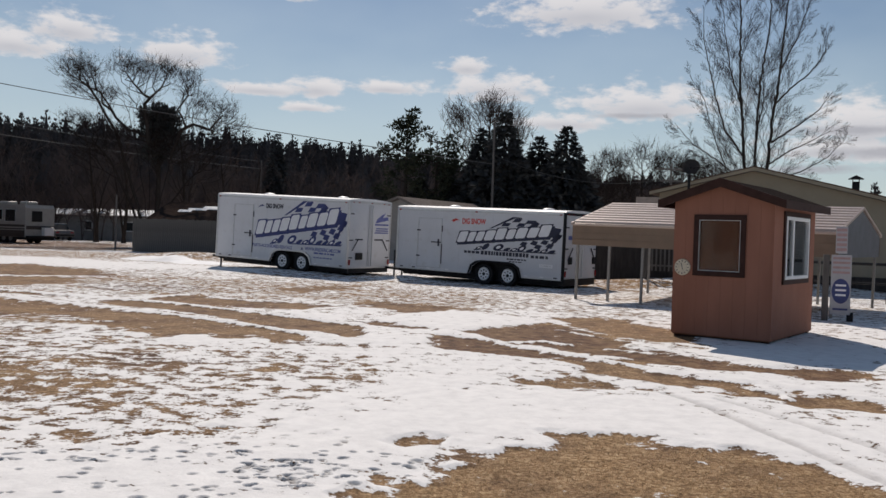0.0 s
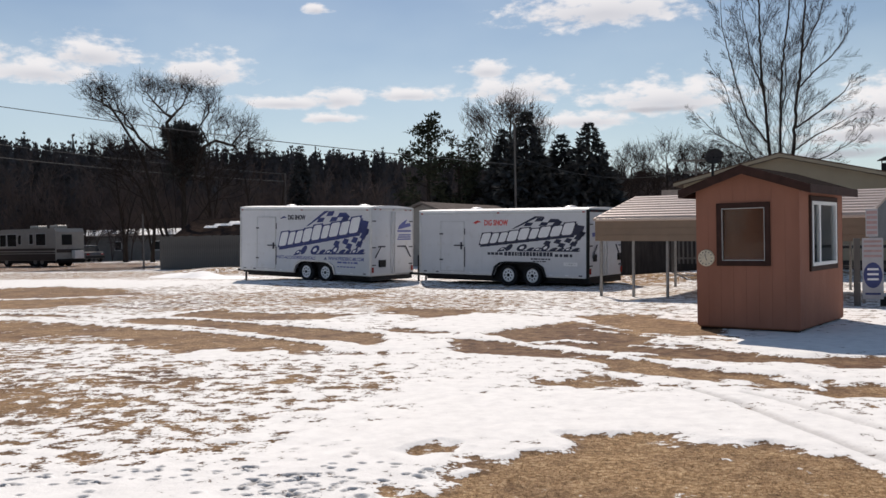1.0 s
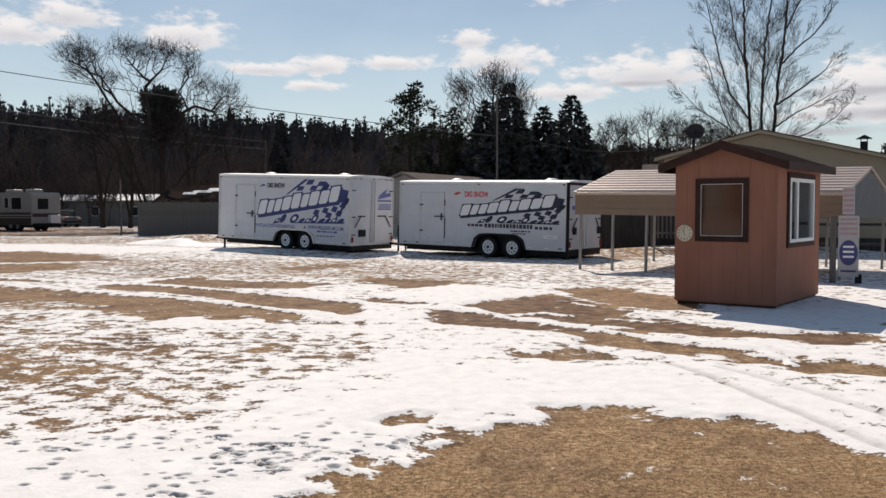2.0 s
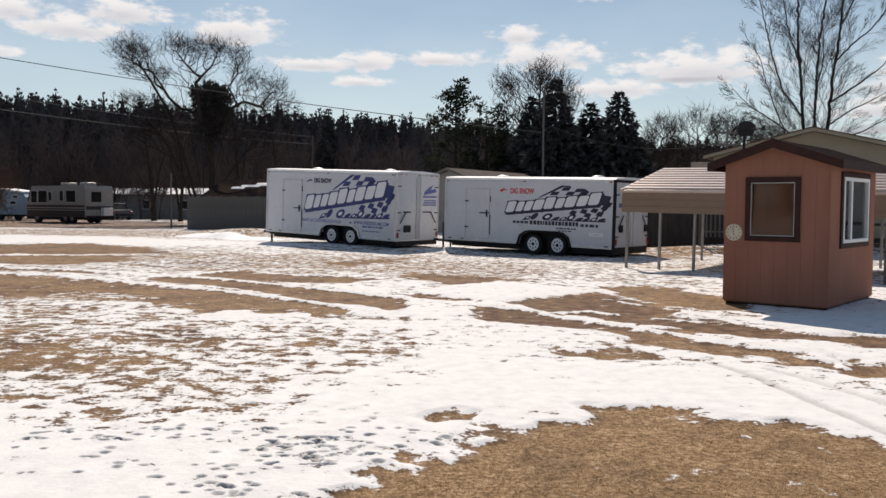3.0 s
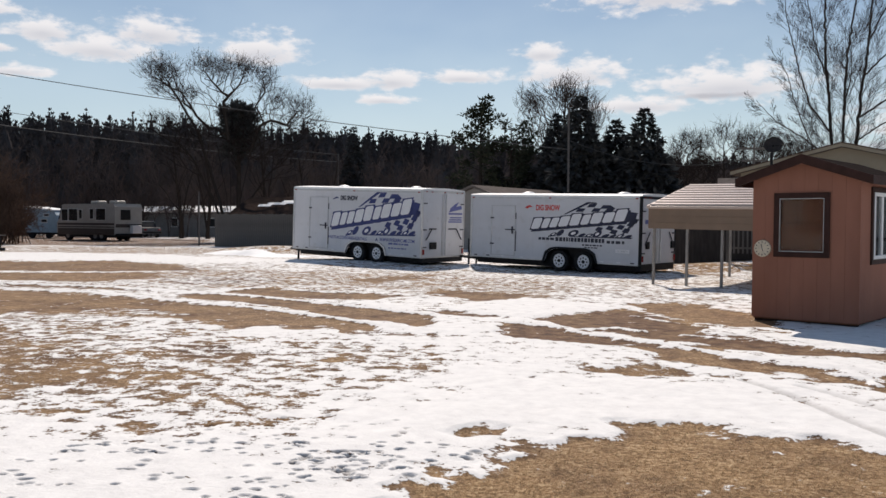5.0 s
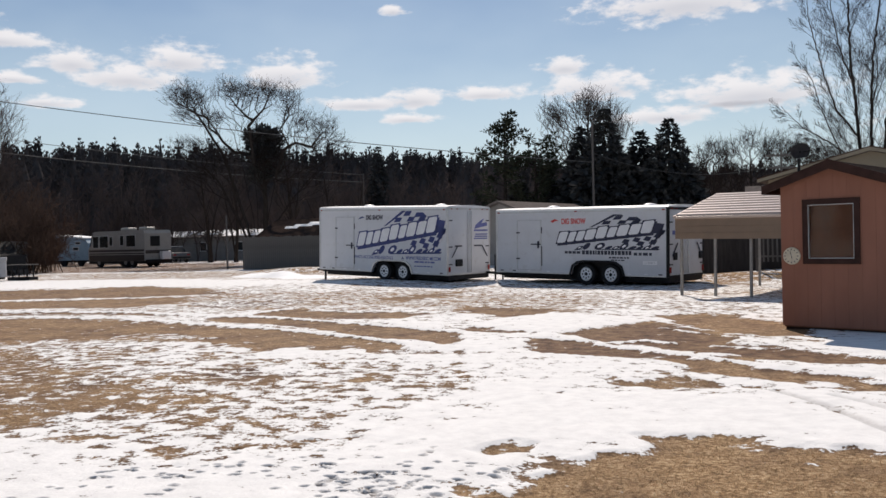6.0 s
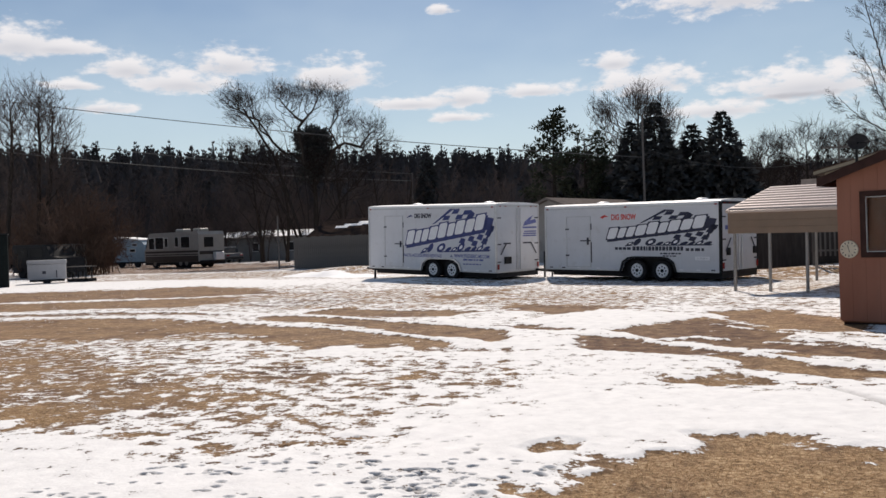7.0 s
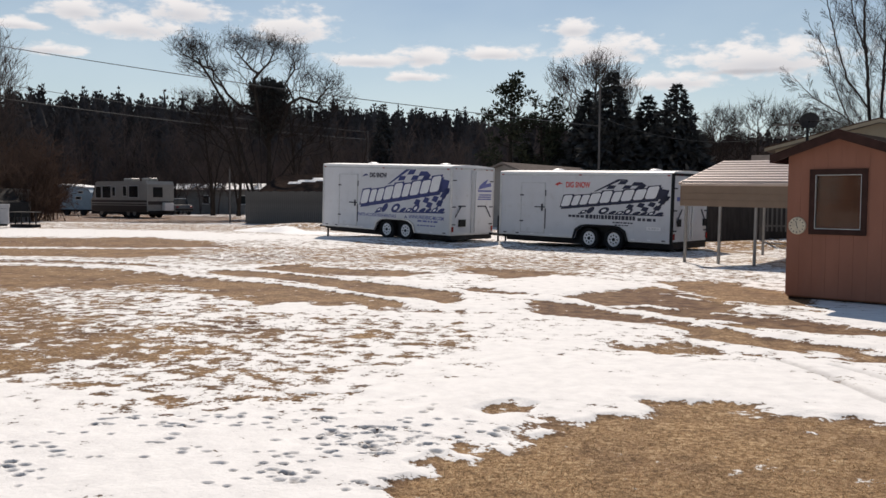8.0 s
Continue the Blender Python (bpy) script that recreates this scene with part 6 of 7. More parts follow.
def conifer_wood():
    """The pine wood behind everything: many ragged conifers, one mass, with one row added out of view."""
    rng = np.random.default_rng(17)
    P, D, S, hearts = [], [], [], []
    for dist, lo, hi, gap in ((110, 9.4, 11.8, 0.62), (118, 11.2, 13.4, 0.46), (127, 12.8, 14.6, 0.25), (138, 14.2, 15.6, 0.17)):
        b = -43.0
        # row at 118 m runs on, unseen, all round, to darken window reflections
        while b < (24 if dist != 118 else 316):
            b += gap * rng.uniform(0.2, 1.8) * (1.0 if b < 24 else 3.0)
            fall = 1.0 if b < -9 or b > 40 else max(0.70, 1.0 - 0.013 * (b + 9))
            swell = 1.0 + 0.035 * math.sin(b * 0.9 + dist) + 0.03 * math.sin(b * 2.3 + dist * 0.3)
            h = (rng.uniform(lo, hi) + 0.7 * min(1.0, max(0.0, (-b - 16) / 5))) * fall * swell * (1.08 if rng.random() < 0.06 else 1.0)
            c = np.array(spot(b, dist + rng.uniform(-4, 4)))
            base, blunt, n = rng.uniform(1.2, 2.3), rng.uniform(0.38, 0.72), 300
            z = rng.uniform(0.03, 1.0, n)
            z[:130] = rng.uniform(0.62, 1.0, 130)
            whorl = np.round(z * 16 + rng.uniform(-0.2, 0.2, n)) / 16
            z = np.where(rng.random(n) < 0.6, whorl, z)
            a = rng.uniform(0, 6.283, n)
            lop = 1 + 0.35 * np.sin(a + rng.uniform(0, 6.283)) * np.sin(z * 9 + rng.uniform(0, 6.283))
            r = (base * np.clip(1 - z, 0, 1) ** blunt * lop + 0.06) * rng.uniform(0.45, 1.1, n)
            lean = rng.normal(0, 0.25, 2)
            hearts += [(c, c + [lean[0] * 0.6, lean[1] * 0.6, h * 0.6], base * 0.95, base * 0.95 * 0.4 ** blunt, 0), (c + [lean[0] * 0.6, lean[1] * 0.6, h * 0.6], c + [lean[0], lean[1], h * 0.99], base * 0.95 * 0.4 ** blunt, 0.05, 0)]
            P.append(c + np.stack([r * np.cos(a) + lean[0] * z, r * np.sin(a) + lean[1] * z, z * h], 1))
            D.append(np.stack([np.cos(a), np.sin(a), 0.1 + 2.4 * z ** 2], 1))
            S.append(0.72 - 0.34 * z ** 1.5)
    P, D, S = np.concatenate(P), np.concatenate(D), np.concatenate(S)
    v, f = sprays(list(zip(P, D)), S, rng, 0.15)
    v2, f2 = tubes(hearts, 7)
    ob = raw("pine_wood", np.concatenate([v, v2]), np.concatenate([f, f2 + len(v)]), M_FARNEEDLE)
    tagged(ob, "dense dark pine wood behind the yards, with an added unseen ring", "forest", kind="stuff")


conifer_wood()


def brush_belt():
    """Leafless brush and saplings in front of the wood."""
    rng = random.Random(23)
    spec = [(5, 0.10, 0.06, 10, 0.6, 0.45, 0.5), (4, 0.18, 0.08, 6, 0.65, 0.55, 0.6), (3, 0.2, 0.06, 0, 0, 0, 0)]
    def thicket(count, kinds, place, least, thick, low, high):
        sets = []
        for _ in range(kinds):
            one = []
            grow(one, Vector((0, 0, -0.02)), Vector((rng.gauss(0, low), rng.gauss(0, low), 1)).normalized(), 1.0, thick, 0, rng, spec)
            sets.append(one)
        arrays = [(np.array([q[0] for q in one]), np.array([q[1] for q in one]), np.array([[q[2], q[3]] for q in one])) for one in sets]
        A, B, R = [], [], []
        for _ in range(count):
            p, h = place()
            a, b, r = arrays[rng.randrange(kinds)]
            q = rng.uniform(0, 6.283)
            turn_ = np.array([[math.cos(q), math.sin(q), 0], [-math.sin(q), math.cos(q), 0], [0, 0, 1]]) * h
            A.append(a @ turn_ + np.array(p))
            B.append(b @ turn_ + np.array(p))
            R.append(np.maximum(r * high * rng.uniform(0.7, 1.3), least))
        return tube_arrays(np.concatenate(A), np.concatenate(B), np.concatenate(R), 3)
    v, f = thicket(760, 26, lambda: (spot(rng.uniform(-42, 21), rng.uniform(84, 108)), rng.uniform(3.0, 9.0)), 0.015, 0.013, 0.15, 6.0)
    tagged(raw("brush", v, f, M_BRUSH), "brown leafless brush and saplings before the wood", "brush", kind="stuff")

    def by_the_lot():
        b = rng.gauss(-31.0, 1.3)
        return spot(b, rng.uniform(58, 72)), rng.uniform(1.8, 5.4) * (1.0 if b < -30 else 0.8)
    v, f = thicket(260, 20, by_the_lot, 0.009, 0.009, 0.3, 3.4)
    tagged(raw("bush", v, f, M_RUSTY), "rusty brown leafless bushes at the edge of the lot", "bush", kind="stuff")


brush_belt()


def ridge():
    """Rising dark ground under the wood."""
    V, F = [], []
    n = 60
    for i in range(n + 1):
        b = -60 + 110 * i / n
        for dist, z in ((98, -0.3), (125, 3.2), (160, 5.5), (240, 6.0)):
            V.append(tuple(spot(b, dist, z + (0.6 * math.sin(i * 1.7) if z > 0 else 0))))
    for i in range(n):
        for k in range(3):
            a = i * 4 + k
            F.append((a, a + 4, a + 5, a + 1))
    ob = raw("slope", V, F, M_HILL)
    tagged(ob, "dark wooded slope behind the yards", "hill", kind="structure")


ridge()

# ---------------------------------------------------------------- back yards
def board_fence():
    f = thing("board_fence", pose(-15.9, 50.3, 0, 0, 0, -21.5), "tall weathered grey board fence", "fence")
    rng = random.Random(3)
    n, w = 56, 0.142
    meshes = [mesh_of("board", boxes(((0, 0, -0.05), (w - 0.006, 0.022, 1.90 + 0.012 * k)), bev=0.003), M_GREYWOOD) for k in range(4)]
    for i in range(n):
        b = new("board", meshes[rng.randrange(4)])
        b.parent = f
        b.matrix_basis = pose(i * w, rng.uniform(-0.004, 0.004), 0, 0, 0, rng.uniform(-0.8, 0.8))
    for z in (0.35, 1.0, 1.6):
        part("rail", boxes(((0, 0.026, z), (n * w, 0.065, z + 0.09))), M_GREYWOOD, f)
    for i in range(5):
        x = i * n * w / 4
        part("post", boxes(((x - 0.05, 0.066, -0.2), (x + 0.05, 0.16, 1.95))), M_GREYWOOD, f)


board_fence()


def motorhome():
    r = thing("motorhome", pose(-33.1, 65.7, 0, 0, 0, -29.5), "old cream motorhome with brown stripes, parked for winter", "motorhome")
    L, W, H = 6.9, 2.4, 2.75
    bm = bmesh.new()
    prism(bm, [(0.0, 0.55), (0.75, 0.45), (L, 0.45), (L + 0.03, H - 0.25), (L - 0.12, H), (0.85, H), (0.55, H - 0.12), (0.18, 1.55), (0.0, 1.35)], "y", 0, W)
    part("body", bm, M_RVSHELL, r)
    for z, h in ((0.46, 0.46), (0.98, 0.09), (1.16, 0.16)):
        part("stripe", boxes(((0.12, -0.012, z), (L - 0.04, -0.002, z + h))), M_BROWNSTRIPE, r)
    part("skirt", boxes(((0.1, 0.04, 0.25), (L - 0.1, W - 0.04, 0.449))), M_DARK, r)
    bm = bmesh.new()
    prism(bm, [(0.19, 1.60), (0.55, H - 0.16), (0.62, H - 0.16), (0.30, 1.60)], "y", -0.01, W + 0.01)
    part("windshield", bm, M_BLACKGLASS, r)
    for x0, x1, z0, z1 in ((0.60, 1.40, 1.45, 2.4), (1.48, 2.6, 1.45, 2.42), (2.7, 3.15, 1.6, 2.35), (4.0, 4.5, 1.6, 2.4), (4.75, 5.9, 1.5, 2.42)):
        w = part("window", frame_bm(x0, x1, z0, z1, 0.045, -0.03, -0.002), M_ALU, r)
        part("pane", boxes(((x0 + 0.04, -0.018, z0 + 0.04), (x1 - 0.04, -0.012, z1 - 0.04))), M_BLACKGLASS, w)
    w = part("rear_window", boxes(((L + 0.035, 0.5, 1.55), (L + 0.06, 1.35, 2.3)), bev=0.01), M_BLACKGLASS, r)
    part("rear_stripe", boxes(((L + 0.02, 0.02, 1.0), (L + 0.035, W - 0.02, 1.25))), M_BROWNSTRIPE, r)
    part("corner_trim", boxes(((L - 0.02, -0.03, 0.5), (L + 0.06, 0.05, H - 0.2)), bev=0.02), M_RVSHELL, r)
    part("storage_box", boxes(((L + 0.04, 1.3, 0.55), (L + 0.4, 2.1, 1.15)), bev=0.03), M_VINYL, r, "pale box carried on the back")
    part("bumper", boxes(((L + 0.04, 0.05, 0.4), (L + 0.2, W - 0.05, 0.55)), bev=0.02), M_DARK, r)
    for x in (1.3, 4.6, 5.35):
        bm = bmesh.new()
        rod(bm, (x, W - 0.28, 0.36), (x, W - 0.05, 0.36), 0.36, 0.36, 20)
        part("wheel", bm, M_RUBBER, r)
        bm = bmesh.new()
        rod(bm, (x, 0.05, 0.36), (x, 0.28, 0.36), 0.36, 0.36, 20)
        wh = part("wheel", bm, M_RUBBER, r)
        bm = bmesh.new()
        rod(bm, (x, 0.02, 0.36), (x, 0.05, 0.36), 0.19, 0.19, 16)
        part("rim", bm, M_STEEL, wh)
    for x in (3.0, 5.2):
        part("air_conditioner", boxes(((x, 0.8, H), (x + 0.95, 1.6, H + 0.24)), bev=0.07), M_RVSHELL, r)
    bm = bmesh.new()
    rod(bm, (L - 0.3, 0.3, H), (L - 0.3, 0.3, H + 0.3), 0.03)
    part("vent_pipe", bm, M_RVSHELL, r)


motorhome()


def camper():
    c = thing("travel_camper", pose(-38.6, 70.6, 0.0, 0, 0, -20), "small faded blue camper with snow on its roof", "camper")
    bm = bmesh.new()
    prism(bm, [(0.0, 0.5), (3.9, 0.5), (4.1, 1.1), (3.9, 1.9), (3.6, 2.25), (0.2, 2.55), (-0.05, 2.3)], "y", 0, 2.0)
    part("body", bm, M_BLUECAMPER, c)
    bm = bmesh.new()
    prism(bm, [(0.15, 2.565), (3.6, 2.265), (3.6, 2.36), (1.9, 2.52), (0.2, 2.67)], "y", 0.02, 1.98)
    part("snow_cap", bm, M_SNOW, c, "snow lying on the roof")
    for x0, x1, z0, z1 in ((0.25, 0.6, 1.4, 2.1), (2.2, 2.9, 1.3, 1.6), (2.5, 3.1, 1.8, 2.05)):
        w = part("window", frame_bm(x0, x1, z0, z1, 0.04, -0.03, -0.002), M_ALU, c)
        part("pane", boxes(((x0 + 0.03, -0.016, z0 + 0.03), (x1 - 0.03, -0.01, z1 - 0.03))), M_BLACKGLASS, w)
    for x in (1.0, 2.9):
        bm = bmesh.new()
        rod(bm, (x, 0.1, 0.33), (x, 0.3, 0.33), 0.33, 0.33, 18)
        part("wheel", bm, M_RUBBER, c)
    part("chassis", boxes(((0.1, 0.1, 0.38), (3.9, 1.9, 0.499))), M_DARK, c)


camper()


def gable_house(name, m, L, D, wall_h, rise, wall_m, roof_m, label, windows=(), snow=()):
    """A plain house with its long side along x; windows: (x0, x1, z0, z1); snow: (x0, x1, from, to) patches up the near slope."""
    h = thing(name, m, label, "house")
    bm = bmesh.new()
    prism(bm, [(0, 0), (D, 0), (D, wall_h), (D / 2, wall_h + rise), (0, wall_h)], "x", 0, L)
    part("wall", bm, wall_m, h)
    k = rise / (D / 2)
    for s in (0, 1):
        y0 = -0.4 if s == 0 else D + 0.4
        bm = bmesh.new()
        prism(bm, [(y0, wall_h - 0.4 * k + 0.02), (D / 2, wall_h + rise + 0.02), (D / 2, wall_h + rise + 0.14), (y0, wall_h - 0.4 * k + 0.14)], "x", -0.35, L + 0.35)
        roof = part("roof", bm, roof_m, h)
        if s == 0:
            for x0, x1, f0, f1 in snow:
                def at(f):
                    return (-0.4 + (D / 2 + 0.4) * f, wall_h - 0.4 * k + (rise + 0.4 * k) * f + 0.145)
                (ya, za), (yb, zb) = at(f0), at(f1)
                bm = bmesh.new()
                prism(bm, [(ya, za), (yb, zb), (yb, zb + 0.03), ((ya + yb) / 2, (za + zb) / 2 + 0.05), (ya, za + 0.015)], "x", x0, x1)
                part("snow", bm, M_SNOW, roof, "snow left on the roof")
    for x0, x1, z0, z1 in windows:
        w = part("window", frame_bm(x0, x1, z0, z1, 0.07, -0.04, -0.002), M_VINYL, h)
        part("pane", boxes(((x0 + 0.06, -0.02, z0 + 0.06), (x1 - 0.06, -0.012, z1 - 0.06))), M_BLACKGLASS, w)
    return h


gable_house("mobile_home", pose(-36.5, 83.5, -0.1, 0, 0, -14), 13.0, 4.2, 2.35, 0.55, M_GREYWALL, M_GREYROOF,
            "long low grey mobile home with snow on the roof", ((2.5, 3.4, 1.1, 1.9), (6.6, 7.4, 1.0, 1.9), (10.5, 11.6, 1.0, 1.9)),
            ((-0.3, 5.2, 0.1, 0.9), (6.0, 9.0, 0.35, 1.0), (9.2, 13.2, 0.1, 0.95)))
gable_house("garage", pose(-16.6, 56.5, 0, 0, 0, -8), 9.5, 7.0, 1.9, 1.15, M_REDWALL, M_BROWNROOF,
            "brown garage with a patch of snow on its roof", (), ((1.1, 2.0, 0.46, 0.56), (1.6, 2.9, 0.56, 0.66), (2.5, 4.0, 0.62, 0.78), (3.6, 6.5, 0.72, 0.92)))
gable_house("back_house", pose(1.6, 46.5, 0, 0, 0, 60), 9.0, 5.2, 2.45, 0.98, M_GREYWALL, M_GREYROOF,
            "grey house with a gabled roof behind the trailer")
gable_house("far_shed", pose(13.9, 52.0, 0, 0, 0, -15), 8.0, 6.0, 2.9, 1.3, M_PALE, M_GREYROOF, "pale outbuilding with a low roof")
gable_house("brown_cabin", pose(-54.5, 82.0, -0.1, 0, 0, -20), 9.0, 5.0, 2.3, 1.0, M_REDWALL, M_BROWNROOF,
            "low brown cabin behind bushes", ((5.5, 6.6, 1.0, 1.8),))


def utility_pole(pos, height, arms, label):
    p = thing("utility_pole", Matrix.Translation(pos), label, "utility pole", "utility poles")
    bm = bmesh.new()
    rod(bm, (0, 0, -0.2), (0, 0, height), 0.075 if height > 4 else 0.06, 0.06 if height > 4 else 0.05, 12)
    part("shaft", bm, M_POLE, p)
    for z, half in arms:
        part("crossarm", boxes(((-half, -0.06, z - 0.06), (half, 0.06, z + 0.06)), bev=0.01), M_POLE, p)
        for x in (-half + 0.12, half - 0.12):
            bm = bmesh.new()
            rod(bm, (x, 0, z + 0.06), (x, 0, z + 0.22), 0.045, 0.03, 8)
            part("insulator", bm, M_DARK, p)
    return p


def cable(name, a, b, sag, r, label):
    a, b = Vector(a), Vector(b)
    n = 28
    pts = [a + (b - a) * (i / n) - Vector((0, 0, sag * 4 * (i / n) * (1 - i / n))) for i in range(n + 1)]
    side = Vector((b - a)).cross(Vector((0, 0, 1))).normalized()
    v, f = [], []
    for p in pts:
        v += [tuple(p + side * r * math.cos(q) + Vector((0, 0, r * math.sin(q)))) for q in [2 * math.pi * k / 5 for k in range(5)]]
    for i in range(n):
        f += [(5 * i + k, 5 * i + (k + 1) % 5, 5 * i + 5 + (k + 1) % 5, 5 * i + 5 + k) for k in range(5)]
    tagged(raw(name, v, f, M_CABLE), label, "cable", "overhead cables")


utility_pole(spot(5.3, 52), 8.3, (), "grey wooden utility pole before dark spruces")
utility_pole(spot(16.75, 54), 6.2, ((5.9, 0.9), (5.2, 0.7)), "grey wooden utility pole with two crossarms")
utility_pole(spot(-9.7, 84), 8.0, (), "thin grey pole in front of the wood")
utility_pole(spot(-18.5, 54.5), 3.3, (), "short grey post at the yard")
utility_pole(spot(-44, 58), 12.2, ((11.7, 1.0), (9.4, 0.9)), "grey wooden utility pole with two crossarms")
cable("cable", spot(-44, 58, 11.6), spot(5.3, 52, 5.85), 0.55, 0.022, "black overhead cable across the lot")
cable("cable", spot(-44, 58, 9.6), spot(-9.7, 84, 7.9), 0.5, 0.02, "pale overhead cable before the wood")
cable("cable", spot(-44, 58, 8.6), spot(-9.7, 84, 7.2), 0.5, 0.03, "pale overhead cable before the wood")
cable("cable", spot(5.3, 52, 6.4), spot(16.75, 54, 5.4), 0.9, 0.012, "sagging overhead cable before dark spruces")


def snow_bank(a, b, wide, tall, seed, label):
    """A ploughed ridge of old snow between two places on the ground."""
    rng = random.Random(seed)
    a, b = Vector(a), Vector(b)
    along = (b - a).normalized()
    out = Vector((along.y, -along.x, 0))
    n, m = 40, 12
    v, f = [], []
    for i in range(n + 1):
        u = i / n
        h = tall * math.sin(math.pi * u) ** 0.5 * (0.75 + 0.35 * math.sin(5.0 * u + seed) * math.sin(11 * u)) if 0 < i < n else 0.0
        for k in range(m + 1):
            w = 2 * k / m - 1
            z = h * (1 - w * w) ** 1.3 * rng.uniform(0.85, 1.12) - 0.02
            v.append(tuple(a + (b - a) * u + out * (w * wide * 0.5 * (0.8 + 0.2 * math.sin(9 * u))) + Vector((0, 0, z))))
    for i in range(n):
        for k in range(m):
            c = i * (m + 1) + k
            f.append((c, c + m + 1, c + m + 2, c + 1))
    ob = raw("snow_bank", v, f, M_SNOW)
    for pgn in ob.data.polygons:
        pgn.use_smooth = True
    tagged(ob, label, "snow bank", "ploughed snow")


snow_bank((-12.66, 41.30, 0), (-7.83, 35.68, 0), 3.2, 0.28, 2, "low white bank of ploughed snow along the grey fence")


def dish():
    c = spot(17.75, 29)
    d = thing("satellite_dish", Matrix.Translation(c), "dark mesh satellite dish on a steel mast", "satellite dish")
    bm = bmesh.new()
    rod(bm, (0, 0, -0.1), (0, 0, 3.75), 0.045, 0.045, 10)
    part("mast", bm, M_DARK, d)
    bm = bmesh.new()
    rings, n, m = [], 5, 24
    for i in range(n + 1):
        r = 0.29 * i / n
        rings.append([bm.verts.new((r * math.cos(q), r * math.sin(q), 0.45 * r * r)) for q in [2 * math.pi * k / m for k in range(m)]] if i else [bm.verts.new((0, 0, 0))])
    for k in range(m):
        bm.faces.new((rings[0][0], rings[1][k], rings[1][(k + 1) % m]))
        for i in range(1, n):
            bm.faces.new((rings[i][k], rings[i + 1][k], rings[i + 1][(k + 1) % m], rings[i][(k + 1) % m]))
    bmesh.ops.solidify(bm, geom=bm.faces[:], thickness=0.015)
    ob = part("reflector", bm, M_DISHGREY, d)
    ob.matrix_basis = pose(0.05, 0, 3.98, 62, 0, -22)
    bm = bmesh.new()
    rod(bm, (0, 0, 3.7), (0.05, 0, 3.98), 0.03)
    rod(bm, (0.08, -0.1, 3.95), (0.42, -0.42, 3.98), 0.014)
    box(bm, (0.38, -0.47, 3.93), (0.48, -0.38, 4.03))
    part("feed_arm", bm, M_DARK, d)


dish()


def sign_stand():
    s = thing("sign_board", pose(8.45, 17.4, 0, 0, 0, -22), "white notice board with a blue round emblem on a wooden post", "sign")
    part("post", boxes(((-0.06, -0.06, -0.15), (0.06, 0.06, 1.40)), bev=0.008), M_GREYWOOD, s)
    part("stub_post", boxes(((0.42, 0.0, -0.15), (0.54, 0.10, 0.22)), bev=0.008), M_DARK, s)
    b = part("board", boxes(((0.09, -0.09, 0.18), (0.47, -0.065, 1.40)), bev=0.004), M_SIGN, s, "white printed board")
    bm = bmesh.new()
    rod(bm, (0, -0.094, 0), (0, -0.0905, 0), 0.17, 0.17, 32)
    ob = part("emblem", bm, M_SIGNBLUE, b)
    ob.matrix_basis = Matrix.Translation((0.28, 0, 0.66)) @ Matrix.Diagonal((1, 1, 1.5, 1))
    for z in (0.56, 0.66, 0.76):
        part("print_line", boxes(((0.18, -0.0985, z), (0.38, -0.095, z + 0.04))), M_LETTER, b)
    for z in (1.02, 1.12, 1.22, 1.31):
        part("print_line", boxes(((0.12, -0.094, z), (0.44, -0.0905, z + 0.045))), M_SIGNPINK if z > 1.0 else M_SIGNBLUE, b)
    part("print_line", boxes(((0.14, -0.094, 0.27), (0.42, -0.0905, 0.31))), M_SIGNBLUE, b)
    n = thing("notice_panel", s.matrix_basis @ pose(0.16, -0.08, 1.43), "faded pink and white notice fixed above the board", "sign")
    part("panel", boxes(((0.0, 0.0, 0.0), (0.22, 0.02, 0.55)), bev=0.003), M_SIGN, n)
    for z in (0.05, 0.15, 0.25, 0.35, 0.45):
        part("print_line", boxes(((0.015, -0.004, z), (0.205, -0.001, z + 0.06))), M_SIGNPINK, n)


sign_stand()


def pipe_rail():
    f = thing("pipe_railing", pose(11.2, 24.6, 0.0, 0, 0, -26), "low black pipe railing along the house", "railing")
    bm = bmesh.new()
    rod(bm, (0.0, 0, 1.10), (14, 0, 1.10), 0.045, 0.045, 8)
    part("rail", bm, M_DARK, f)
    bm = bmesh.new()
    rod(bm, (0.0, 0, 0.55), (14, 0, 0.55), 0.03, 0.03, 8)
    part("rail", bm, M_DARK, f)
    for i in range(7):
        x = 0.1 + i * 2.2
        bm = bmesh.new()
        rod(bm, (x, 0, -0.1), (x, 0, 1.14), 0.045, 0.045, 8)
        part("post", bm, M_DARK, f)


pipe_rail()


def picket_fence():
    f = thing("picket_fence", pose(8.0, 29.2, 0.2, 0, 0, -20), "pale picket fence beside a dark lean-to", "fence")
    for i in range(16):
        x = i * 0.14
        part("picket", boxes(((x, 0, 0.35), (x + 0.055, 0.02, 1.35)), bev=0.004), M_GREYWOOD, f)
    for z in (0.5, 1.15):
        part("rail", boxes(((-0.1, 0.022, z), (2.3, 0.06, z + 0.06))), M_GREYWOOD, f)
    for x in (-0.05, 2.25):
        part("post", boxes(((x - 0.04, 0.062, -0.3), (x + 0.04, 0.14, 1.4))), M_GREYWOOD, f)


picket_fence()


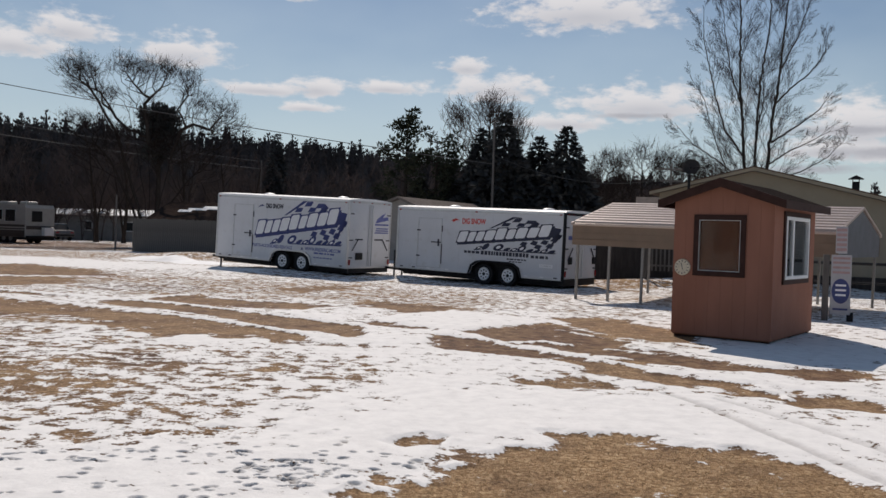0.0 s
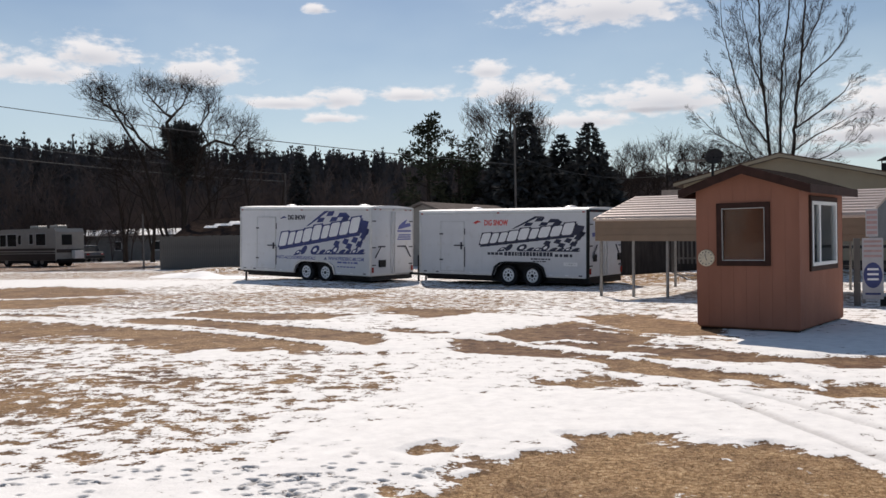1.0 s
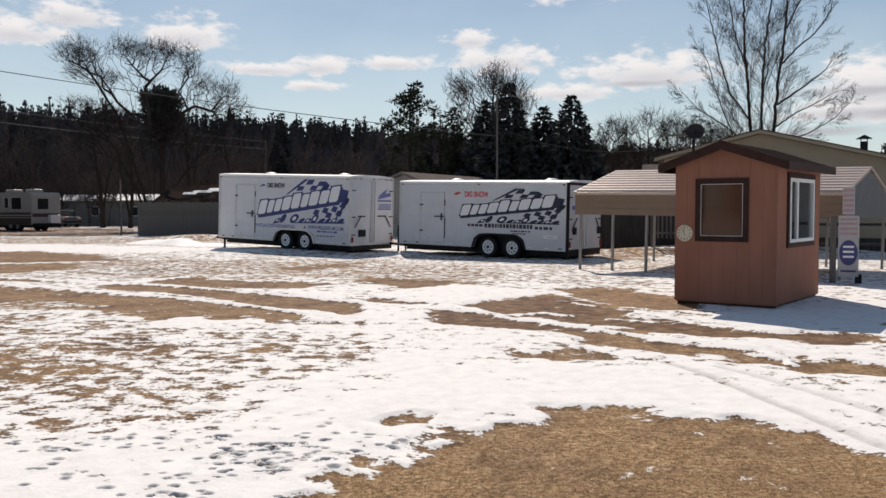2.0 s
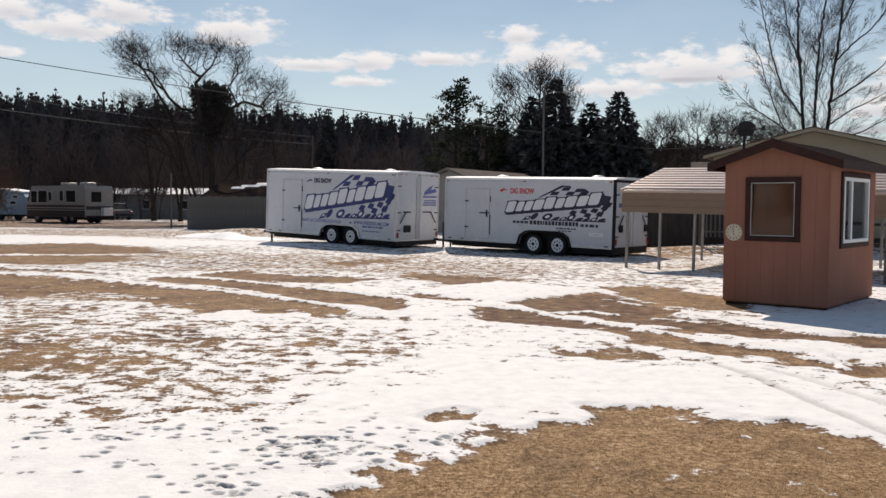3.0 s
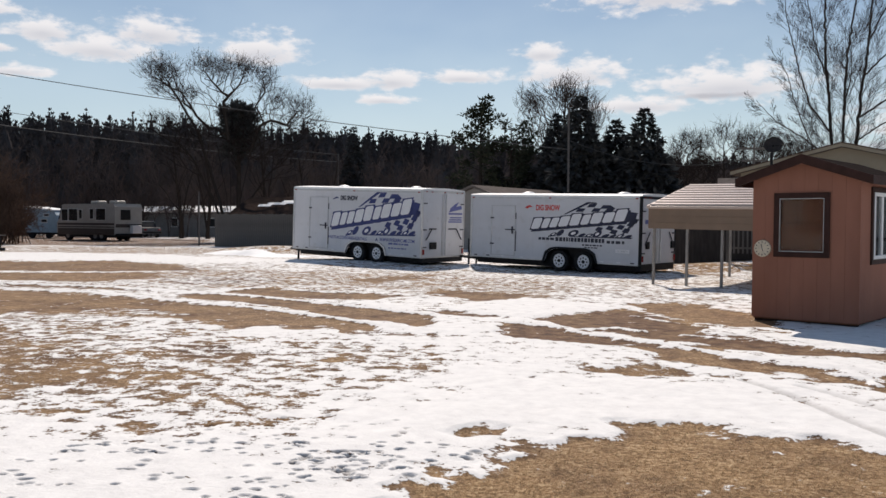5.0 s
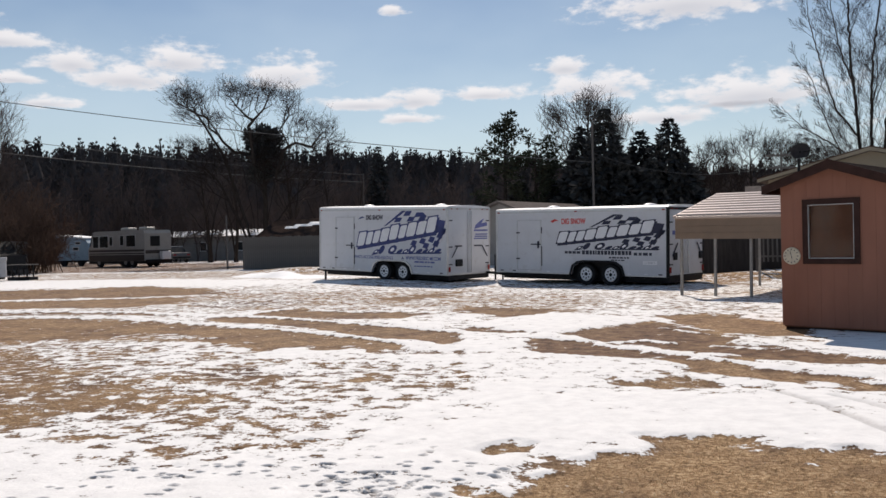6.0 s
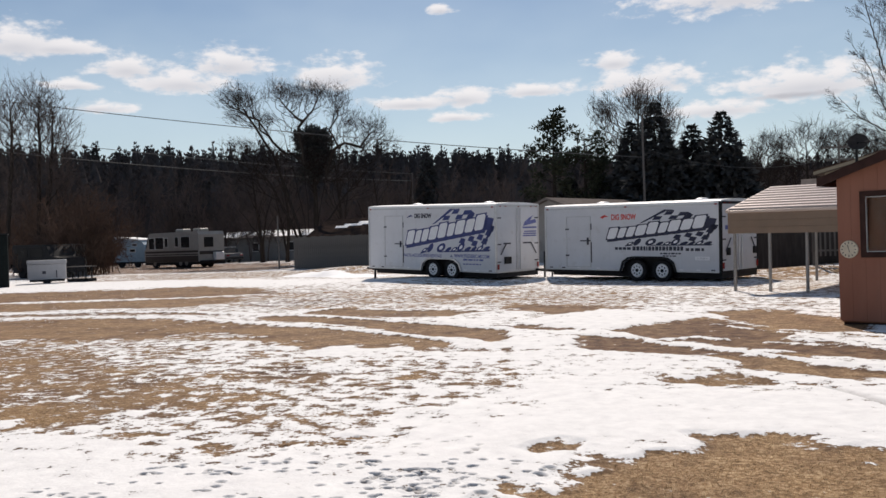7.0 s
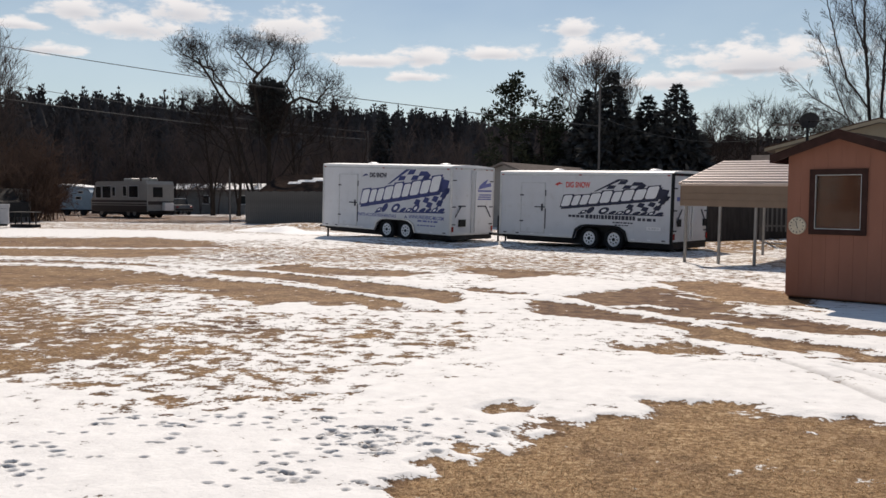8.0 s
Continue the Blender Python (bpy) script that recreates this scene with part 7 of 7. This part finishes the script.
def dark_fence():
    f = thing("board_fence", pose(4.6, 32.4, 0, 0, 0, -26), "dark board fence behind the carport", "fence")
    for i in range(54):
        part("board", boxes(((i * 0.15, 0.006 * (i % 2), -0.05), (i * 0.15 + 0.152, 0.02 + 0.006 * (i % 2), 1.75 + 0.02 * math.sin(i * 2.3))), bev=0.003), M_DARKWOOD_SHADE, f)
    part("rail", boxes(((0, 0.022, 1.3), (8.1, 0.06, 1.4))), M_DARKWOOD_SHADE, f)


dark_fence()


def green_shed():
    s = thing("storage_container", pose(-28.3, 33.8, 0, 0, 0, 34), "dark green steel storage shed", "shed")
    part("body", boxes(((0, 0, 0), (4.3, 3.0, 2.42)), bev=0.02), M_GREEN, s)
    for i in range(14):
        x = 0.15 + i * 0.3
        part("rib", boxes(((x, -0.02, 0.08), (x + 0.10, -0.001, 2.34)), bev=0.004), M_GREEN, s)
    part("roof", boxes(((-0.06, -0.06, 2.421), (4.36, 3.06, 2.47)), bev=0.01), M_DARK, s)


green_shed()


def utility_box():
    u = thing("utility_trailer", pose(-25.8, 39.2, 0, 0, 0, 30), "small pale folded box trailer", "trailer")
    part("body", boxes(((0, 0, 0.22), (1.72, 1.2, 0.98)), bev=0.03), M_SIGN, u)
    part("lid", boxes(((-0.03, -0.03, 0.985), (1.75, 1.23, 1.17)), bev=0.03), M_SIGN, u)
    part("emblem", boxes(((0.66, -0.006, 0.50), (0.82, -0.001, 0.64))), M_INK, u)
    part("latch", boxes(((1.28, -0.03, 0.30), (1.32, -0.002, 0.66))), M_INK, u)
    part("chassis", boxes(((0.08, 0.08, 0.12), (1.64, 1.12, 0.219))), M_DARK, u)
    for x in (0.86,):
        bm = bmesh.new()
        rod(bm, (x, 0.02, 0.20), (x, 0.2, 0.20), 0.22, 0.22, 18)
        part("wheel", bm, M_RUBBER, u)
    g = thing("parked_van", pose(-33.2, 49.0, 0, 0, 0, -20), "dark parked van with a pale box beside it", "van")
    bm = bmesh.new()
    prism(bm, [(0, 0.35), (4.2, 0.35), (4.2, 1.2), (3.5, 1.3), (3.0, 2.0), (0.1, 2.05), (0, 1.9)], "y", 0, 1.8)
    part("body", bm, M_DARK, g)
    part("window", boxes(((0.4, -0.01, 1.3), (1.4, -0.002, 1.85)), ((1.6, -0.01, 1.3), (2.7, -0.002, 1.85))), M_BLACKGLASS, g)
    for x in (0.8, 3.3):
        bm = bmesh.new()
        rod(bm, (x, 0.0, 0.33), (x, 0.22, 0.33), 0.33, 0.33, 18)
        part("wheel", bm, M_RUBBER, g)
    k = thing("storage_crate", pose(-31.4, 50.5, 0, 0, 0, -20), "weathered grey wooden crate standing in the yard", "crate")
    part("body", boxes(((0, 0, 0), (1.5, 1.2, 1.95)), bev=0.03), M_GREYWALL, k)
    part("lid", boxes(((-0.04, -0.04, 1.951), (1.54, 1.24, 2.02)), bev=0.01), M_GREYWALL, k)


utility_box()


def yard_table():
    t = thing("yard_table", pose(-25.2, 41.6, 0, 0, 0, -12), "rusty steel frame table on a dark slab", "table")
    part("slab", boxes(((0, 0, 0.0), (1.35, 0.6, 0.16)), bev=0.01), M_DARK, t)
    for x in (0.22, 1.1):
        for y in (0.08, 0.5):
            part("leg", boxes(((x, y, 0.161), (x + 0.05, y + 0.05, 0.74))), M_DARK, t)
    part("top", boxes(((0.0, 0.0, 0.742), (1.4, 0.6, 0.79)), bev=0.008), M_GREYWOOD, t)


yard_table()


def parked_car():
    c = thing("parked_car", spot_pose(-22.9, 85.0, -47), "grey sedan with snow on its roof, parked by the yards", "car")
    L, W = 4.3, 1.7
    bm = bmesh.new()
    prism(bm, [(0.0, 0.32), (L, 0.32), (L + 0.05, 0.62), (L - 0.1, 0.86), (L - 1.0, 0.92), (1.2, 0.95), (0.15, 0.82), (-0.05, 0.58)], "y", 0, W)
    part("body", bm, M_CARGREY, c)
    bm = bmesh.new()
    prism(bm, [(1.1, 0.955), (L - 0.75, 0.925), (L - 1.25, 1.38), (L - 1.5, 1.42), (1.95, 1.42), (1.75, 1.38)], "y", 0.14, W - 0.14)
    part("cabin", bm, M_BLACKGLASS, c, "dark glass cabin")
    part("roof", boxes(((1.72, 0.16, 1.422), (L - 1.3, W - 0.16, 1.46)), bev=0.015), M_SNOW, c, "roof under a thin coat of snow")
    for x0, x1, z0 in ((-0.09, 0.10, 0.40), (L - 0.06, L + 0.10, 0.38)):
        part("bumper", boxes(((x0, 0.04, z0), (x1, W - 0.04, z0 + 0.16)), bev=0.03), M_DARK, c)
    for y in (0.1, W - 0.35):
        part("headlight", boxes(((-0.06, y, 0.62), (0.05, y + 0.25, 0.74)), bev=0.02), M_LETTER, c)
        part("tail_lamp", boxes(((L - 0.03, y, 0.64), (L + 0.06, y + 0.25, 0.76)), bev=0.02), M_LENS, c)
    for x in (0.85, L - 0.85):
        for y0, y1 in ((-0.01, 0.2), (W - 0.2, W + 0.01)):
            bm = bmesh.new()
            rod(bm, (x, y0, 0.31), (x, y1, 0.31), 0.31, 0.31, 18)
            wh = part("wheel", bm, M_RUBBER, c)
            bm = bmesh.new()
            rod(bm, (x, y0 - 0.012, 0.31), (x, y1 + 0.012, 0.31), 0.18, 0.18, 14)
            part("rim", bm, M_STEEL, wh)


parked_car()


def woodpile():
    w = thing("woodpile", pose(-18.0, 57.5, 0, 0, 0, -15), "dark stacked firewood beside the fence", "woodpile")
    rng = random.Random(6)
    for k in range(5):
        for i in range(7 - k % 2):
            bm = bmesh.new()
            x, z = 0.12 + i * 0.23 + (k % 2) * 0.11, 0.11 + k * 0.20
            rod(bm, (x, rng.uniform(0, 0.08), z), (x, 0.7 + rng.uniform(0, 0.1), z), 0.112, 0.105, 7)
            part("log", bm, M_LOG, w)


woodpile()
